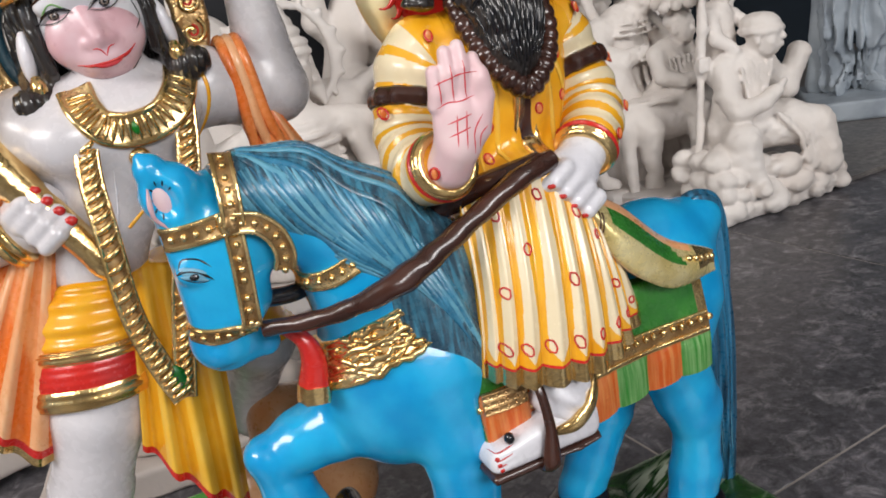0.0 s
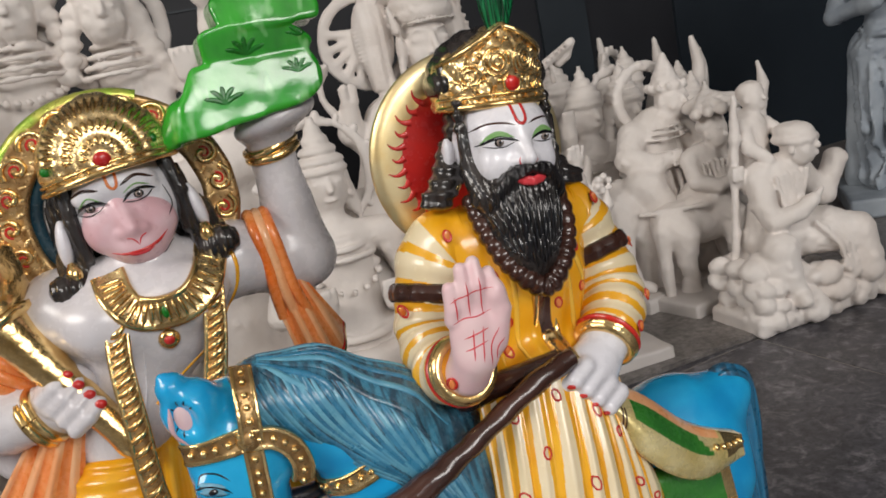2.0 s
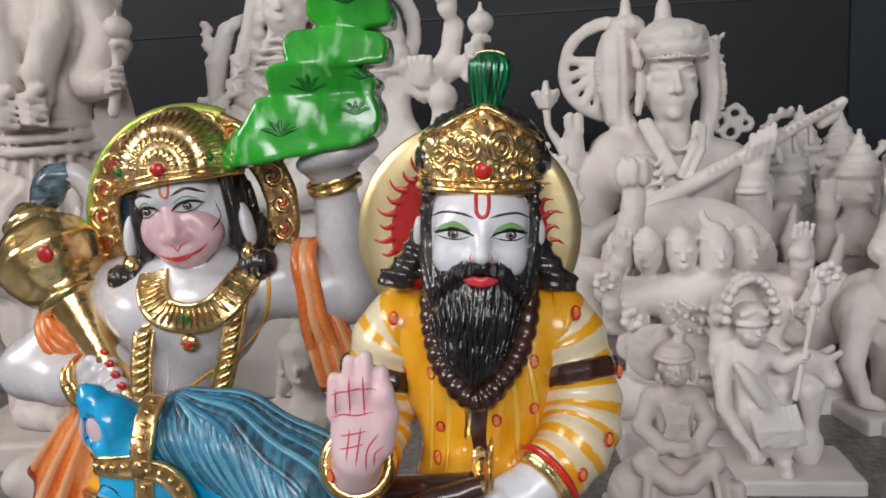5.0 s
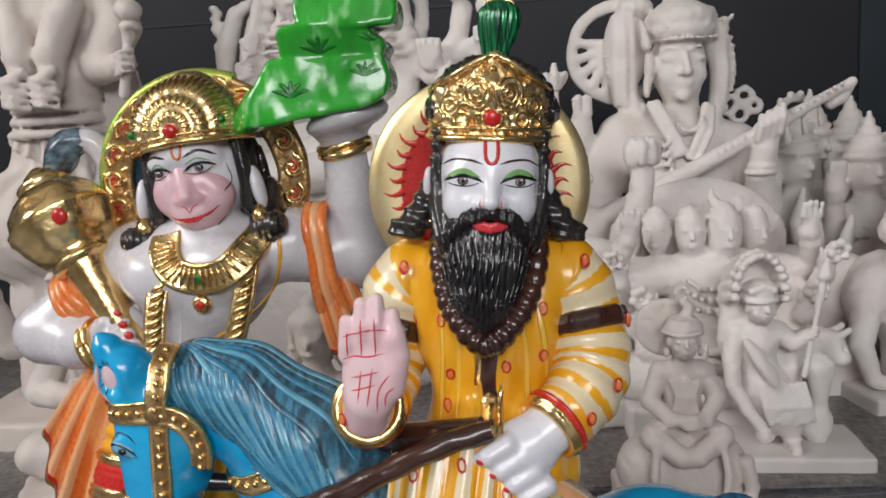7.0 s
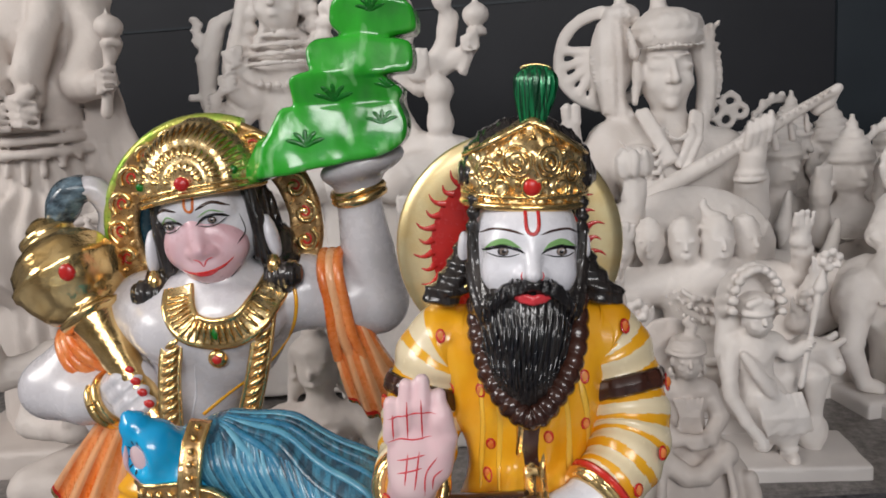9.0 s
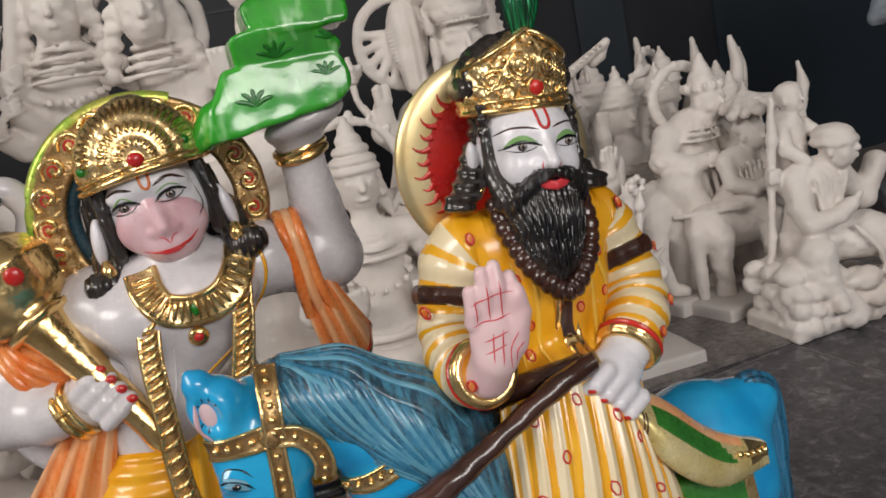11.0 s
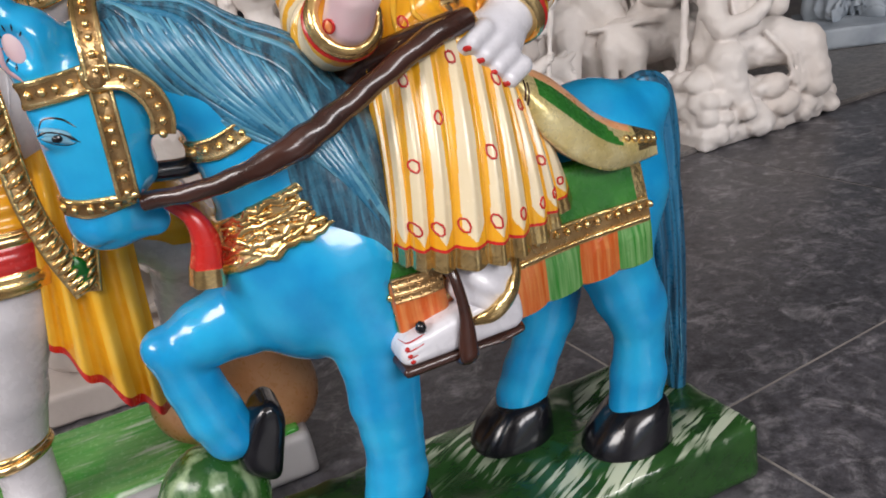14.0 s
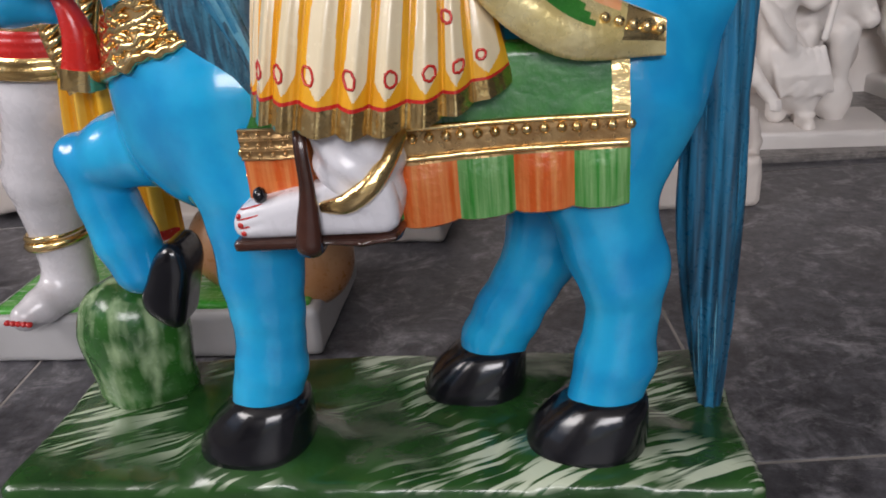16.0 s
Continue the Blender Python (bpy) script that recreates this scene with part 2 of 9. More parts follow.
CEILM = paint("ceiling_plaster", (0.6, 0.58, 0.56), (0.52, 0.5, 0.48), 0.85, scale=3)


# ---------------------------------------------------------------- mesh tools
V3 = lambda *p: np.array(p, float)


class Form:
    """Gathers the surfaces of one carved thing and turns them into one mesh."""

    def __init__(s):
        s.verts, s.quads, s.tris, s.mats, s.count = [], [], [], [], 0

    def slot(s, m):
        if m not in s.mats:
            s.mats.append(m)
        return s.mats.index(m)

    def add(s, v, faces, m):
        v, faces = np.asarray(v, float), np.asarray(faces, int)
        if not len(faces):
            return
        k = np.array([s.slot(x) for x in m]) if isinstance(m, (list, tuple)) else np.full(len(faces), s.slot(m))
        (s.quads if faces.shape[1] == 4 else s.tris).append((faces + s.count, k))
        s.verts.append(v)
        s.count += len(v)

    def make(s, name, origin=(0, 0, 0), matrix=None, parent=None):
        v = np.concatenate(s.verts) - np.array(origin, float)
        me = bpy.data.meshes.new(name)
        corner, start, mat, at = [], [], [], 0
        for group in (s.quads, s.tris):
            for f, k in group:
                n = f.shape[1]
                corner.append(f.ravel())
                start.append(at + n * np.arange(len(f)))
                mat.append(k)
                at += f.size
        corner, start, mat = np.concatenate(corner), np.concatenate(start), np.concatenate(mat)
        me.vertices.add(len(v))
        me.vertices.foreach_set("co", v.ravel())
        me.loops.add(len(corner))
        me.loops.foreach_set("vertex_index", corner.astype(np.int32))
        me.polygons.add(len(start))
        me.polygons.foreach_set("loop_start", start.astype(np.int32))
        for m in s.mats:
            me.materials.append(m)
        me.polygons.foreach_set("material_index", mat.astype(np.int32))
        me.polygons.foreach_set("use_smooth", np.ones(len(start), bool))
        me.update(calc_edges=True)
        me.validate()
        ob = new(name, me)
        ob.matrix_world = matrix or Matrix.Translation(origin)
        if parent:
            ob.parent = parent
        return ob


def smin(a, b, k):
    h = np.maximum(k - np.abs(a - b), 0) / k
    return np.minimum(a, b) - h * h * k * 0.25


class Clay:
    """A soft solid from rounded pieces that melt into one another; it is meshed on a grid."""

    def __init__(s, k=0.012, relief=None):
        s.items, s.k, s.relief = [], k, relief

    def _put(s, fn, lo, hi, k, cut):
        s.items.append((fn, np.array(lo, float), np.array(hi, float), s.k if k is None else k, cut))
        return s

    def ball(s, c, r, turn=(0, 0, 0), k=None, cut=False):
        c, r = np.array(c, float), np.array(r if np.ndim(r) else (r, r, r), float)
        m = np.array(Euler([radians(a) for a in turn]).to_matrix()).T
        big = r.max()

        def fn(p):
            q = (p - c) @ m.T
            a, b = np.sqrt(((q / r) ** 2).sum(-1)), np.sqrt(((q / r**2) ** 2).sum(-1)) + 1e-9
            return a * (a - 1) / b

        return s._put(fn, c - big, c + big, k, cut)

    def limb(s, pts, k=None, sy=1.0, cut=False):
        """Tapered rounded limb through (x, y, z, radius) points; sy widens or narrows it across y."""
        pts = [np.array(p, float) for p in pts]

        def fn(p):
            out = None
            for a, b in zip(pts[:-1], pts[1:]):
                pa, ba = p - a[:3], b[:3] - a[:3]
                t = np.clip((pa @ ba) / (ba @ ba + 1e-12), 0, 1)
                q = pa - t[..., None] * ba
                if sy != 1.0:
                    q = q / np.array([1, sy, 1])
                d = (np.sqrt((q**2).sum(-1)) - (a[3] + (b[3] - a[3]) * t)) * min(1, sy)
                out = d if out is None else smin(out, d, 0.15 * b[3] + 1e-5)
            return out

        r = max(p[3] for p in pts) * max(1, sy)
        return s._put(fn, np.min(pts, 0)[:3] - r, np.max(pts, 0)[:3] + r, k, cut)

    def box(s, c, half, r=0.004, turn=(0, 0, 0), k=None, cut=False):
        c, half = np.array(c, float), np.array(half, float)
        m = np.array(Euler([radians(a) for a in turn]).to_matrix()).T
        big = np.linalg.norm(half)
        ext = half if turn == (0, 0, 0) else np.full(3, big)

        def fn(p):
            q = np.abs((p - c) @ m.T) - half + r
            return np.sqrt((np.maximum(q, 0) ** 2).sum(-1)) + np.minimum(q.max(-1), 0) - r

        return s._put(fn, c - ext, c + ext, k, cut)

    def hull(s, outline, y0, y1, r=0.004, lean=0.0, k=None, cut=False):
        """A block with a convex outline in x and z (anticlockwise seen from -y), from y0 to y1, with edges rounded by r."""
        o = np.array(outline, float)
        e = np.roll(o, -1, 0) - o
        nrm = np.stack([e[:, 1], -e[:, 0]], 1) / np.linalg.norm(e, axis=1)[:, None]
        off = (nrm * o).sum(1)
        mid = o[:, 1].mean()

        def fn(p):
            y = p[..., 1] - lean * (p[..., 2] - mid)
            d = [p[..., 0] * a + p[..., 2] * b - c for (a, b), c in zip(nrm, off)] + [y0 - y, y - y1]
            out = d[0]
            for q in d[1:]:
                out = -smin(-out, -q, 2.5 * r)
            return out

        return s._put(fn, (o[:, 0].min(), y0 - abs(lean) * 0.05, o[:, 1].min()), (o[:, 0].max(), y1 + abs(lean) * 0.05, o[:, 1].max()), k, cut)

    def ring(s, c, R, r, axis=1, k=None, arc=None, sq=1.0):
        """A torus about an axis; sq squashes it along that axis."""
        c = np.array(c, float)
        o = [i for i in range(3) if i != axis]

        def fn(p):
            q = p - c
            d = np.sqrt(q[..., o[0]] ** 2 + q[..., o[1]] ** 2) - R
            out = (np.sqrt(d**2 + (q[..., axis] / sq) ** 2) - r) * min(1, sq)
            if arc:
                ang = np.degrees(np.arctan2(q[..., o[1]], q[..., o[0]])) % 360
                off = np.where((ang >= arc[0]) & (ang <= arc[1]), 0, np.minimum(np.abs(ang - arc[0]), np.abs(ang - arc[1])) % 360)
                out = np.maximum(out, np.radians(off) * R * 0.7)
            return out

        e = np.full(3, R + r)
        e[axis] = r * sq
        return s._put(fn, c - e, c + e, k, False)

    def at(s, p):
        p = np.asarray(p, float)
        d = np.full(p.shape[:-1], 1.0)
        for fn, lo, hi, k, cut in s.items:
            e = fn(p)
            d = -smin(-d, e, k) if cut else smin(d, e, k)
        return d + (s.relief(p) if s.relief else 0)

    def normal(s, p):
        e = 0.0015
        g = np.stack([s.at(p + e * d) - s.at(p - e * d) for d in np.eye(3)], -1)
        return g / (np.linalg.norm(g, axis=-1, keepdims=True) + 1e-12)

    def lay(s, p, way, proud=0.0):
        """Points moved along way until they meet the surface, then lifted by proud."""
        p, way = np.array(p, float), np.broadcast_to(np.array(way, float), np.shape(p))
        for _ in range(60):
            p = p + way * np.clip(s.at(p), -0.01, 0.02)[..., None] * 0.7
        return p - way * proud

    def mesh(s, h):
        lo = np.min([i[1] for i in s.items if not i[4]], 0) - 4 * h
        hi = np.max([i[2] for i in s.items if not i[4]], 0) + 4 * h
        n = np.ceil((hi - lo) / h).astype(int) + 1
        ax = [lo[i] + h * np.arange(n[i]) for i in range(3)]
        field = np.full(n, 0.08)
        for fn, a, b, k, cut in s.items:
            pad = k + 3 * h
            i0 = np.clip(((a - pad - lo) / h).astype(int), 0, n)
            i1 = np.clip(((b + pad - lo) / h).astype(int) + 2, 0, n)
            sl = tuple(slice(x, y) for x, y in zip(i0, i1))
            p = np.stack(np.meshgrid(*[ax[j][sl[j]] for j in range(3)], indexing="ij"), -1)
            d = fn(p)
            field[sl] = -smin(-field[sl], d, k) if cut else smin(field[sl], d, k)
        if s.relief:
            near = np.abs(field) < 4 * h + 0.004
            idx = np.argwhere(near)
            field[near] += s.relief(lo + h * idx)
        return nets(field, lo, h)


def nets(f, lo, h):
    """Surface nets: the zero surface of a field on a grid as quads."""
    neg = f < 0
    n = np.array(f.shape)
    c = n - 1
    total = np.zeros(c, np.int8)
    for dx in (0, 1):
        for dy in (0, 1):
            for dz in (0, 1):
                total += neg[dx : c[0] + dx, dy : c[1] + dy, dz : c[2] + dz]
    cells = np.argwhere((total > 0) & (total < 8))
    number = np.full(c, -1, np.int64)
    number[tuple(cells.T)] = np.arange(len(cells))
    acc, cnt = np.zeros((len(cells), 3)), np.zeros(len(cells))
    for axis in range(3):
        o = [i for i in range(3) if i != axis]
        for a in (0, 1):
            for b in (0, 1):
                p0 = cells.copy()
                p0[:, o[0]] += a
                p0[:, o[1]] += b
                p1 = p0.copy()
                p1[:, axis] += 1
                f0, f1 = f[tuple(p0.T)], f[tuple(p1.T)]
                cross = (f0 < 0) != (f1 < 0)
                t = np.where(cross, f0 / np.where(cross, f0 - f1, 1), 0)
                q = p0.astype(float)
                q[:, axis] += t
                acc += q * cross[:, None]
                cnt += cross
    verts = lo + h * acc / cnt[:, None]
    faces = []
    for axis in range(3):
        o = [(axis + 1) % 3, (axis + 2) % 3]
        a = np.take(neg, range(n[axis] - 1), axis)
        b = np.take(neg, range(1, n[axis]), axis)
        e = np.argwhere(a != b)
        e = e[(e[:, o[0]] > 0) & (e[:, o[1]] > 0) & (e[:, o[0]] < n[o[0]] - 1) & (e[:, o[1]] < n[o[1]] - 1)]
        inside = a[tuple(e.T)]
        corner = []
        for da, db in ((1, 1), (0, 1), (0, 0), (1, 0)):
            q = e.copy()
            q[:, o[0]] -= da
            q[:, o[1]] -= db
            corner.append(number[tuple(q.T)])
        quad = np.stack(corner, 1)
        quad[~inside] = quad[~inside][:, ::-1]
        faces.append(quad)
    return verts, np.concatenate(faces)


def clay(form, c, h, m):
    """Meshes a clay; m is a material or a function from face centres to a list of materials."""
    v, q = c.mesh(h)
    form.add(v, q, m(v[q].mean(1)) if callable(m) else m)


def curve_through(pts, n):
    """n points of a smooth curve through the given ones (any number of columns)."""
    pts = np.array(pts, float)
    if len(pts) == 2:
        t = np.linspace(0, 1, n)[:, None]
        return pts[0] * (1 - t) + pts[1] * t
    p = np.vstack([2 * pts[0] - pts[1], pts, 2 * pts[-1] - pts[-2]])
    u = np.linspace(0, len(pts) - 1 - 1e-9, n)
    i = u.astype(int)
    t = (u - i)[:, None]
    a, b, c, d = p[i], p[i + 1], p[i + 2], p[i + 3]
    return 0.5 * (2 * b + (c - a) * t + (2 * a - 5 * b + 4 * c - d) * t**2 + (3 * b - a - 3 * c + d) * t**3)


def loft(form, rings, m, closed=True, caps=True):
    """Skin over rings (list of arrays of the same length); m is a material or a function of (row, column)."""
    rings = np.array(rings, float)
    R, C = rings.shape[:2]
    r, c = np.meshgrid(np.arange(R - 1), np.arange(C if closed else C - 1), indexing="ij")
    r, c = r.ravel(), c.ravel()
    d = (c + 1) % C
    q = np.stack([r * C + c, r * C + d, (r + 1) * C + d, (r + 1) * C + c], 1)
    form.add(rings.reshape(-1, 3), q, [m(a, b) for a, b in zip(r, c)] if callable(m) else m)
    if closed and caps:
        for k, ring in ((0, rings[0]), (R - 1, rings[-1])):
            v = np.vstack([ring, ring.mean(0)])
            i = np.arange(C)
            t = np.stack([i, (i + 1) % C, np.full(C, C)], 1)
            form.add(v, t[:, ::-1] if k == 0 else t, m(min(k, R - 2), 0) if callable(m) else m)


def tube(form, pts, m, seg=8, n=None, flat=1.0, up=(0, 1, 0), wave=None):
    """A tube through (x, y, z, radius) points; flat narrows it towards the up direction; wave(u, angle) scales its radius."""
    p = curve_through(pts, n or max(3, 4 * len(pts)))
    t = np.gradient(p[:, :3], axis=0)
    t /= np.linalg.norm(t, axis=1, keepdims=True) + 1e-12
    a = np.cross(t, up)
    a /= np.linalg.norm(a, axis=1, keepdims=True) + 1e-9
    b = np.cross(a, t)
    ang = np.linspace(0, 2 * np.pi, seg, endpoint=False)
    u = np.linspace(0, 1, len(p))
    rad = p[:, 3, None] * (np.array([[wave(x, y) for y in ang] for x in u]) if wave else 1)
    rings = p[:, None, :3] + rad[..., None] * (np.cos(ang)[None, :, None] * a[:, None] + flat * np.sin(ang)[None, :, None] * b[:, None])
    loft(form, rings, m)


def stroke(form, c, pts, way, r, m, proud=0.0, n=None, seg=6, flat=0.6, taper=True):
    """A painted line: a low ridge laid on a clay surface along way."""
    p = curve_through(np.array(pts, float)[:, :3], n or max(4, 5 * len(pts)))
    p = c.lay(p, way, 0.0)
    p = p[np.abs(c.at(p)) < 0.003]
    if len(p) < 3:
        return
    p = p - np.array(way, float) * proud
    u = np.linspace(0, 1, len(p))
    rad = r * (np.clip(np.sin(np.pi * np.clip(u * 0.92 + 0.04, 0, 1)) * 1.6, 0.25, 1) if taper else np.ones(len(p)))
    nrm = c.normal(p)
    t = np.gradient(p, axis=0)
    t /= np.linalg.norm(t, axis=1, keepdims=True) + 1e-12
    a = np.cross(t, nrm)
    a /= np.linalg.norm(a, axis=1, keepdims=True) + 1e-9
    ang = np.linspace(0, 2 * np.pi, seg, endpoint=False)
    rings = p[:, None] + rad[:, None, None] * (np.cos(ang)[None, :, None] * a[:, None] + flat * np.sin(ang)[None, :, None] * nrm[:, None])
    loft(form, rings, m)


def band(form, c, pts, way, width, thick, m, n=None, edge=None, beads=None, bead_r=0.0022, proud=0.0):
    """A flat strap laid on a clay surface, with raised edges and beads if given."""
    p = curve_through(np.array(pts, float)[:, :3], n or max(6, 7 * len(pts)))
    if c is not None:
        p = c.lay(p, way, 0.0)
        p = p[np.abs(c.at(p)) < 0.003]
        if len(p) < 4:
            return
        p = p - np.array(way, float) * proud
        nrm = c.normal(p)
    else:
        nrm = np.broadcast_to(-np.array(way, float), p.shape)
    t = np.gradient(p, axis=0)
    t /= np.linalg.norm(t, axis=1, keepdims=True) + 1e-12
    a = np.cross(t, nrm)
    a /= np.linalg.norm(a, axis=1, keepdims=True) + 1e-9
    prof = [(-1, -1.5), (-1, 0.8), (-0.82, 1.25), (-0.62, 0.6), (0.62, 0.6), (0.82, 1.25), (1, 0.8), (1, -1.5)]
    rings = np.stack([p + a * (x * width / 2) + nrm * (y * thick) for x, y in prof], 1)
    em = edge or m
    loft(form, rings, lambda r, k: em if k in (0, 1, 2, 4, 5, 6) else m)
    if beads:
        step = np.linalg.norm(np.diff(p, axis=0), axis=1).cumsum()
        for d in np.arange(beads / 2, step[-1], beads):
            i = min(int(np.searchsorted(step, d)) + 1, len(p) - 1)
            bead(form, p[i] + nrm[i] * thick * 0.7, bead_r, em)


def bead(form, c, r, m, rows=5, cols=8):
    r = np.array(r if np.ndim(r) else (r, r, r), float)
    th = np.linspace(0.12, np.pi - 0.12, rows)
    ph = np.linspace(0, 2 * np.pi, cols, endpoint=False)
    rings = [np.array(c) + r * np.stack([np.sin(t) * np.cos(ph), np.sin(t) * np.sin(ph), np.full(cols, np.cos(t))], 1) for t in th[::-1]]
    loft(form, rings, m)


def circlet(form, c, centre, rx, rz, way, r, m, proud=0.0, fill=None):
    """A small painted ring laid on a surface seen along way (about y)."""
    ang = np.linspace(0, 2 * np.pi, 13)
    pts = np.array(centre) + np.stack([rx * np.cos(ang), np.zeros(13), rz * np.sin(ang)], 1)
    pts[:, 1] = centre[1] - 0.06
    stroke(form, c, pts, way, r, m, proud, n=16, taper=False)
    if fill:
        p = c.lay(np.array([[centre[0], centre[1] - 0.06, centre[2]]]), way)[0]
        bead(form, p, (rx, 0.0006, rz), fill)


def wave_noise(p, scale, seed=0.0):
    """Cheap smooth noise for relief."""
    x, y, z = (p[..., i] * scale + seed for i in range(3))
    return (np.sin(x + 1.7 * np.sin(y * 0.9 + seed)) + np.sin(y * 1.3 + 1.9 * np.sin(z * 0.8)) + np.sin(z * 1.1 + 1.5 * np.sin(x * 1.2 + 2))) / 3
# ---------------------------------------------------------------- the horse and rider
FRONT = (0, 1, 0)


def eye_paint(fm, c, x, z, w, tilt, lid=None, iris=None, y0=-0.12, skin=None, hgt=1.0):
    """A painted eye at (x, z), w wide, laid on a face that looks towards -y."""
    def at(u, v):
        return (x + u * w, y0, z + v * w * hgt + tilt * u * w)
    if lid:
        for k, (v, r) in enumerate(((0.17, 0.05), (0.235, 0.05))):
            stroke(fm, c, [at(-0.5, v - 0.2), at(-0.25, v - 0.02), at(0.08, v + 0.04), at(0.5, v - 0.14)], FRONT, w * r, lid, flat=0.25)
    if skin:
        for v in (-0.05, 0.05, 0.13):
            stroke(fm, c, [at(-0.42, v), at(0, v + 0.03), at(0.42, v)], FRONT, w * 0.09, skin, flat=0.2)
    p = c.lay(np.array([at(0.02, 0.01)]), FRONT)[0]
    bead(fm, p, (w * 0.18, 0.0011, w * 0.135), BLACK)
    bead(fm, p + V3(0, -0.0002, 0), (w * 0.155, 0.0011, w * 0.118), iris or IRIS)
    bead(fm, p + V3(0, -0.0006, 0), (w * 0.08, 0.0009, w * 0.075), BLACK)
    # white dot painted as the glint on the pupil
    bead(fm, p + V3(w * 0.05, -0.0016, w * 0.05), (w * 0.03, 0.0003, w * 0.03), SKIN)
    stroke(fm, c, [at(-0.56, -0.04), at(-0.3, 0.085), at(0.05, 0.13), at(0.35, 0.08), at(0.6, -0.01)], FRONT, w * 0.055, BLACK, flat=0.35)
    stroke(fm, c, [at(-0.5, -0.05), at(-0.1, -0.125), at(0.25, -0.11), at(0.55, 0.0)], FRONT, w * 0.02, BLACK, flat=0.35)


def build_rider():
    fm = Form()
    # --- horse
    horse = Clay(0.014, lambda p: 0.0009 * wave_noise(p, 48, 3.0) + 0.0003 * wave_noise(p, 120, 5.0))
    horse.ball((0.045, 0, 0.25), (0.125, 0.044, 0.062))
    horse.ball((-0.082, 0, 0.255), (0.056, 0.046, 0.062))
    horse.ball((0.124, 0, 0.270), (0.056, 0.044, 0.055))
    horse.limb([(-0.078, 0, 0.29, 0.054), (-0.088, 0, 0.332, 0.043), (-0.112, 0, 0.371, 0.037), (-0.146, 0, 0.396, 0.032)], sy=0.84)
    horse.limb([(-0.174, 0, 0.398, 0.0265), (-0.178, 0, 0.36, 0.0245), (-0.184, 0, 0.327, 0.0195)], sy=1.0, k=0.008)
    horse.box((-0.1775, -0.0065, 0.367), (0.0215, 0.0215, 0.036), 0.010, (0, -3, -23), k=0.008)
    horse.ball((-0.163, 0, 0.377), (0.026, 0.027, 0.031))
    horse.ball((-0.185, 0, 0.3185), (0.0195, 0.019, 0.0165), k=0.01)
    horse.limb([(-0.17, 0, 0.315, 0.0115), (-0.163, 0, 0.312, 0.010)], k=0.006)
    horse.box((-0.1405, 0, 0.332), (0.008, 0.07, 0.029), 0.007, (0, -6, 0), k=0.005, cut=True)
    horse.limb([(-0.192, -0.012, 0.3075, 0.0014), (-0.17, -0.03, 0.3135, 0.0014)], k=0.003, cut=True)
    horse.limb([(-0.186, -0.010, 0.400, 0.017), (-0.192, -0.015, 0.418, 0.0175), (-0.1995, -0.018, 0.4335, 0.009), (-0.2025, -0.019, 0.440, 0.004)], k=0.006)
    horse.ball((-0.1975, -0.0335, 0.4175), (0.0075, 0.011, 0.0135), (0, -14, 12), k=0.003, cut=True)
    horse.ball((-0.195, -0.0235, 0.3235), (0.0042, 0.006, 0.003), k=0.003, cut=True)
    horse.ball((-0.194, -0.0235, 0.373), (0.008, 0.004, 0.006), k=0.006)
    horse.limb([(-0.066, -0.024, 0.262, 0.040), (-0.061, -0.029, 0.222, 0.031), (-0.062, -0.031, 0.198, 0.0258), (-0.0625, -0.032, 0.181, 0.0236), (-0.0640, -0.032, 0.166, 0.0228), (-0.0640, -0.032, 0.146, 0.0202), (-0.0650, -0.032, 0.1265, 0.0186), (-0.0675, -0.032, 0.1085, 0.0208), (-0.0725, -0.032, 0.094, 0.0202), (-0.077, -0.032, 0.08, 0.0198)], k=0.008, sy=0.82)
    # breast and shoulder edges
    horse.limb([(-0.125, -0.045, 0.252, 0.0025), (-0.113, -0.05, 0.231, 0.003), (-0.094, -0.055, 0.212, 0.0028), (-0.086, -0.055, 0.19, 0.002)], k=0.006, cut=True)
    horse.limb([(-0.098, 0.006, 0.240, 0.036), (-0.130, 0.014, 0.2325, 0.0262), (-0.156, 0.018, 0.2265, 0.0222), (-0.175, 0.02, 0.2210, 0.0182)], k=0.006)
    horse.limb([(-0.1755, 0.02, 0.219, 0.0180), (-0.172, 0.02, 0.196, 0.0182), (-0.1665, 0.02, 0.170, 0.0192), (-0.161, 0.02, 0.152, 0.0185)], k=0.004)
    horse.ball((-0.184, 0.019, 0.2265), (0.011, 0.013, 0.011), k=0.006)
    horse.limb([(0.134, -0.017, 0.25, 0.038), (0.120, -0.024, 0.205, 0.029), (0.127, -0.028, 0.1745, 0.0255), (0.1315, -0.03, 0.157, 0.0225), (0.132, -0.03, 0.1385, 0.0188), (0.130, -0.03, 0.1235, 0.0192), (0.128, -0.03, 0.107, 0.0222), (0.122, -0.03, 0.082, 0.0212)], k=0.007, sy=0.82)
    horse.ball((0.145, -0.028, 0.1655), (0.010, 0.012, 0.012), k=0.008)
    horse.limb([(0.11, 0.018, 0.235, 0.04), (0.0985, 0.028, 0.19, 0.029), (0.094, 0.03, 0.163, 0.0248), (0.090, 0.03, 0.145, 0.0232), (0.0795, 0.03, 0.126, 0.0212), (0.068, 0.03, 0.106, 0.0215), (0.0585, 0.03, 0.088, 0.0205), (0.057, 0.03, 0.078, 0.0203)], k=0.007, sy=0.82)
    horse.ball((0.170, 0, 0.298), (0.022, 0.018, 0.017), k=0.016)
    clay(fm, horse, 0.0019, BLUE)
    bead(fm, (-0.1972, -0.0225, 0.4172), (0.0066, 0.0024, 0.0112), PALM, 7, 12)
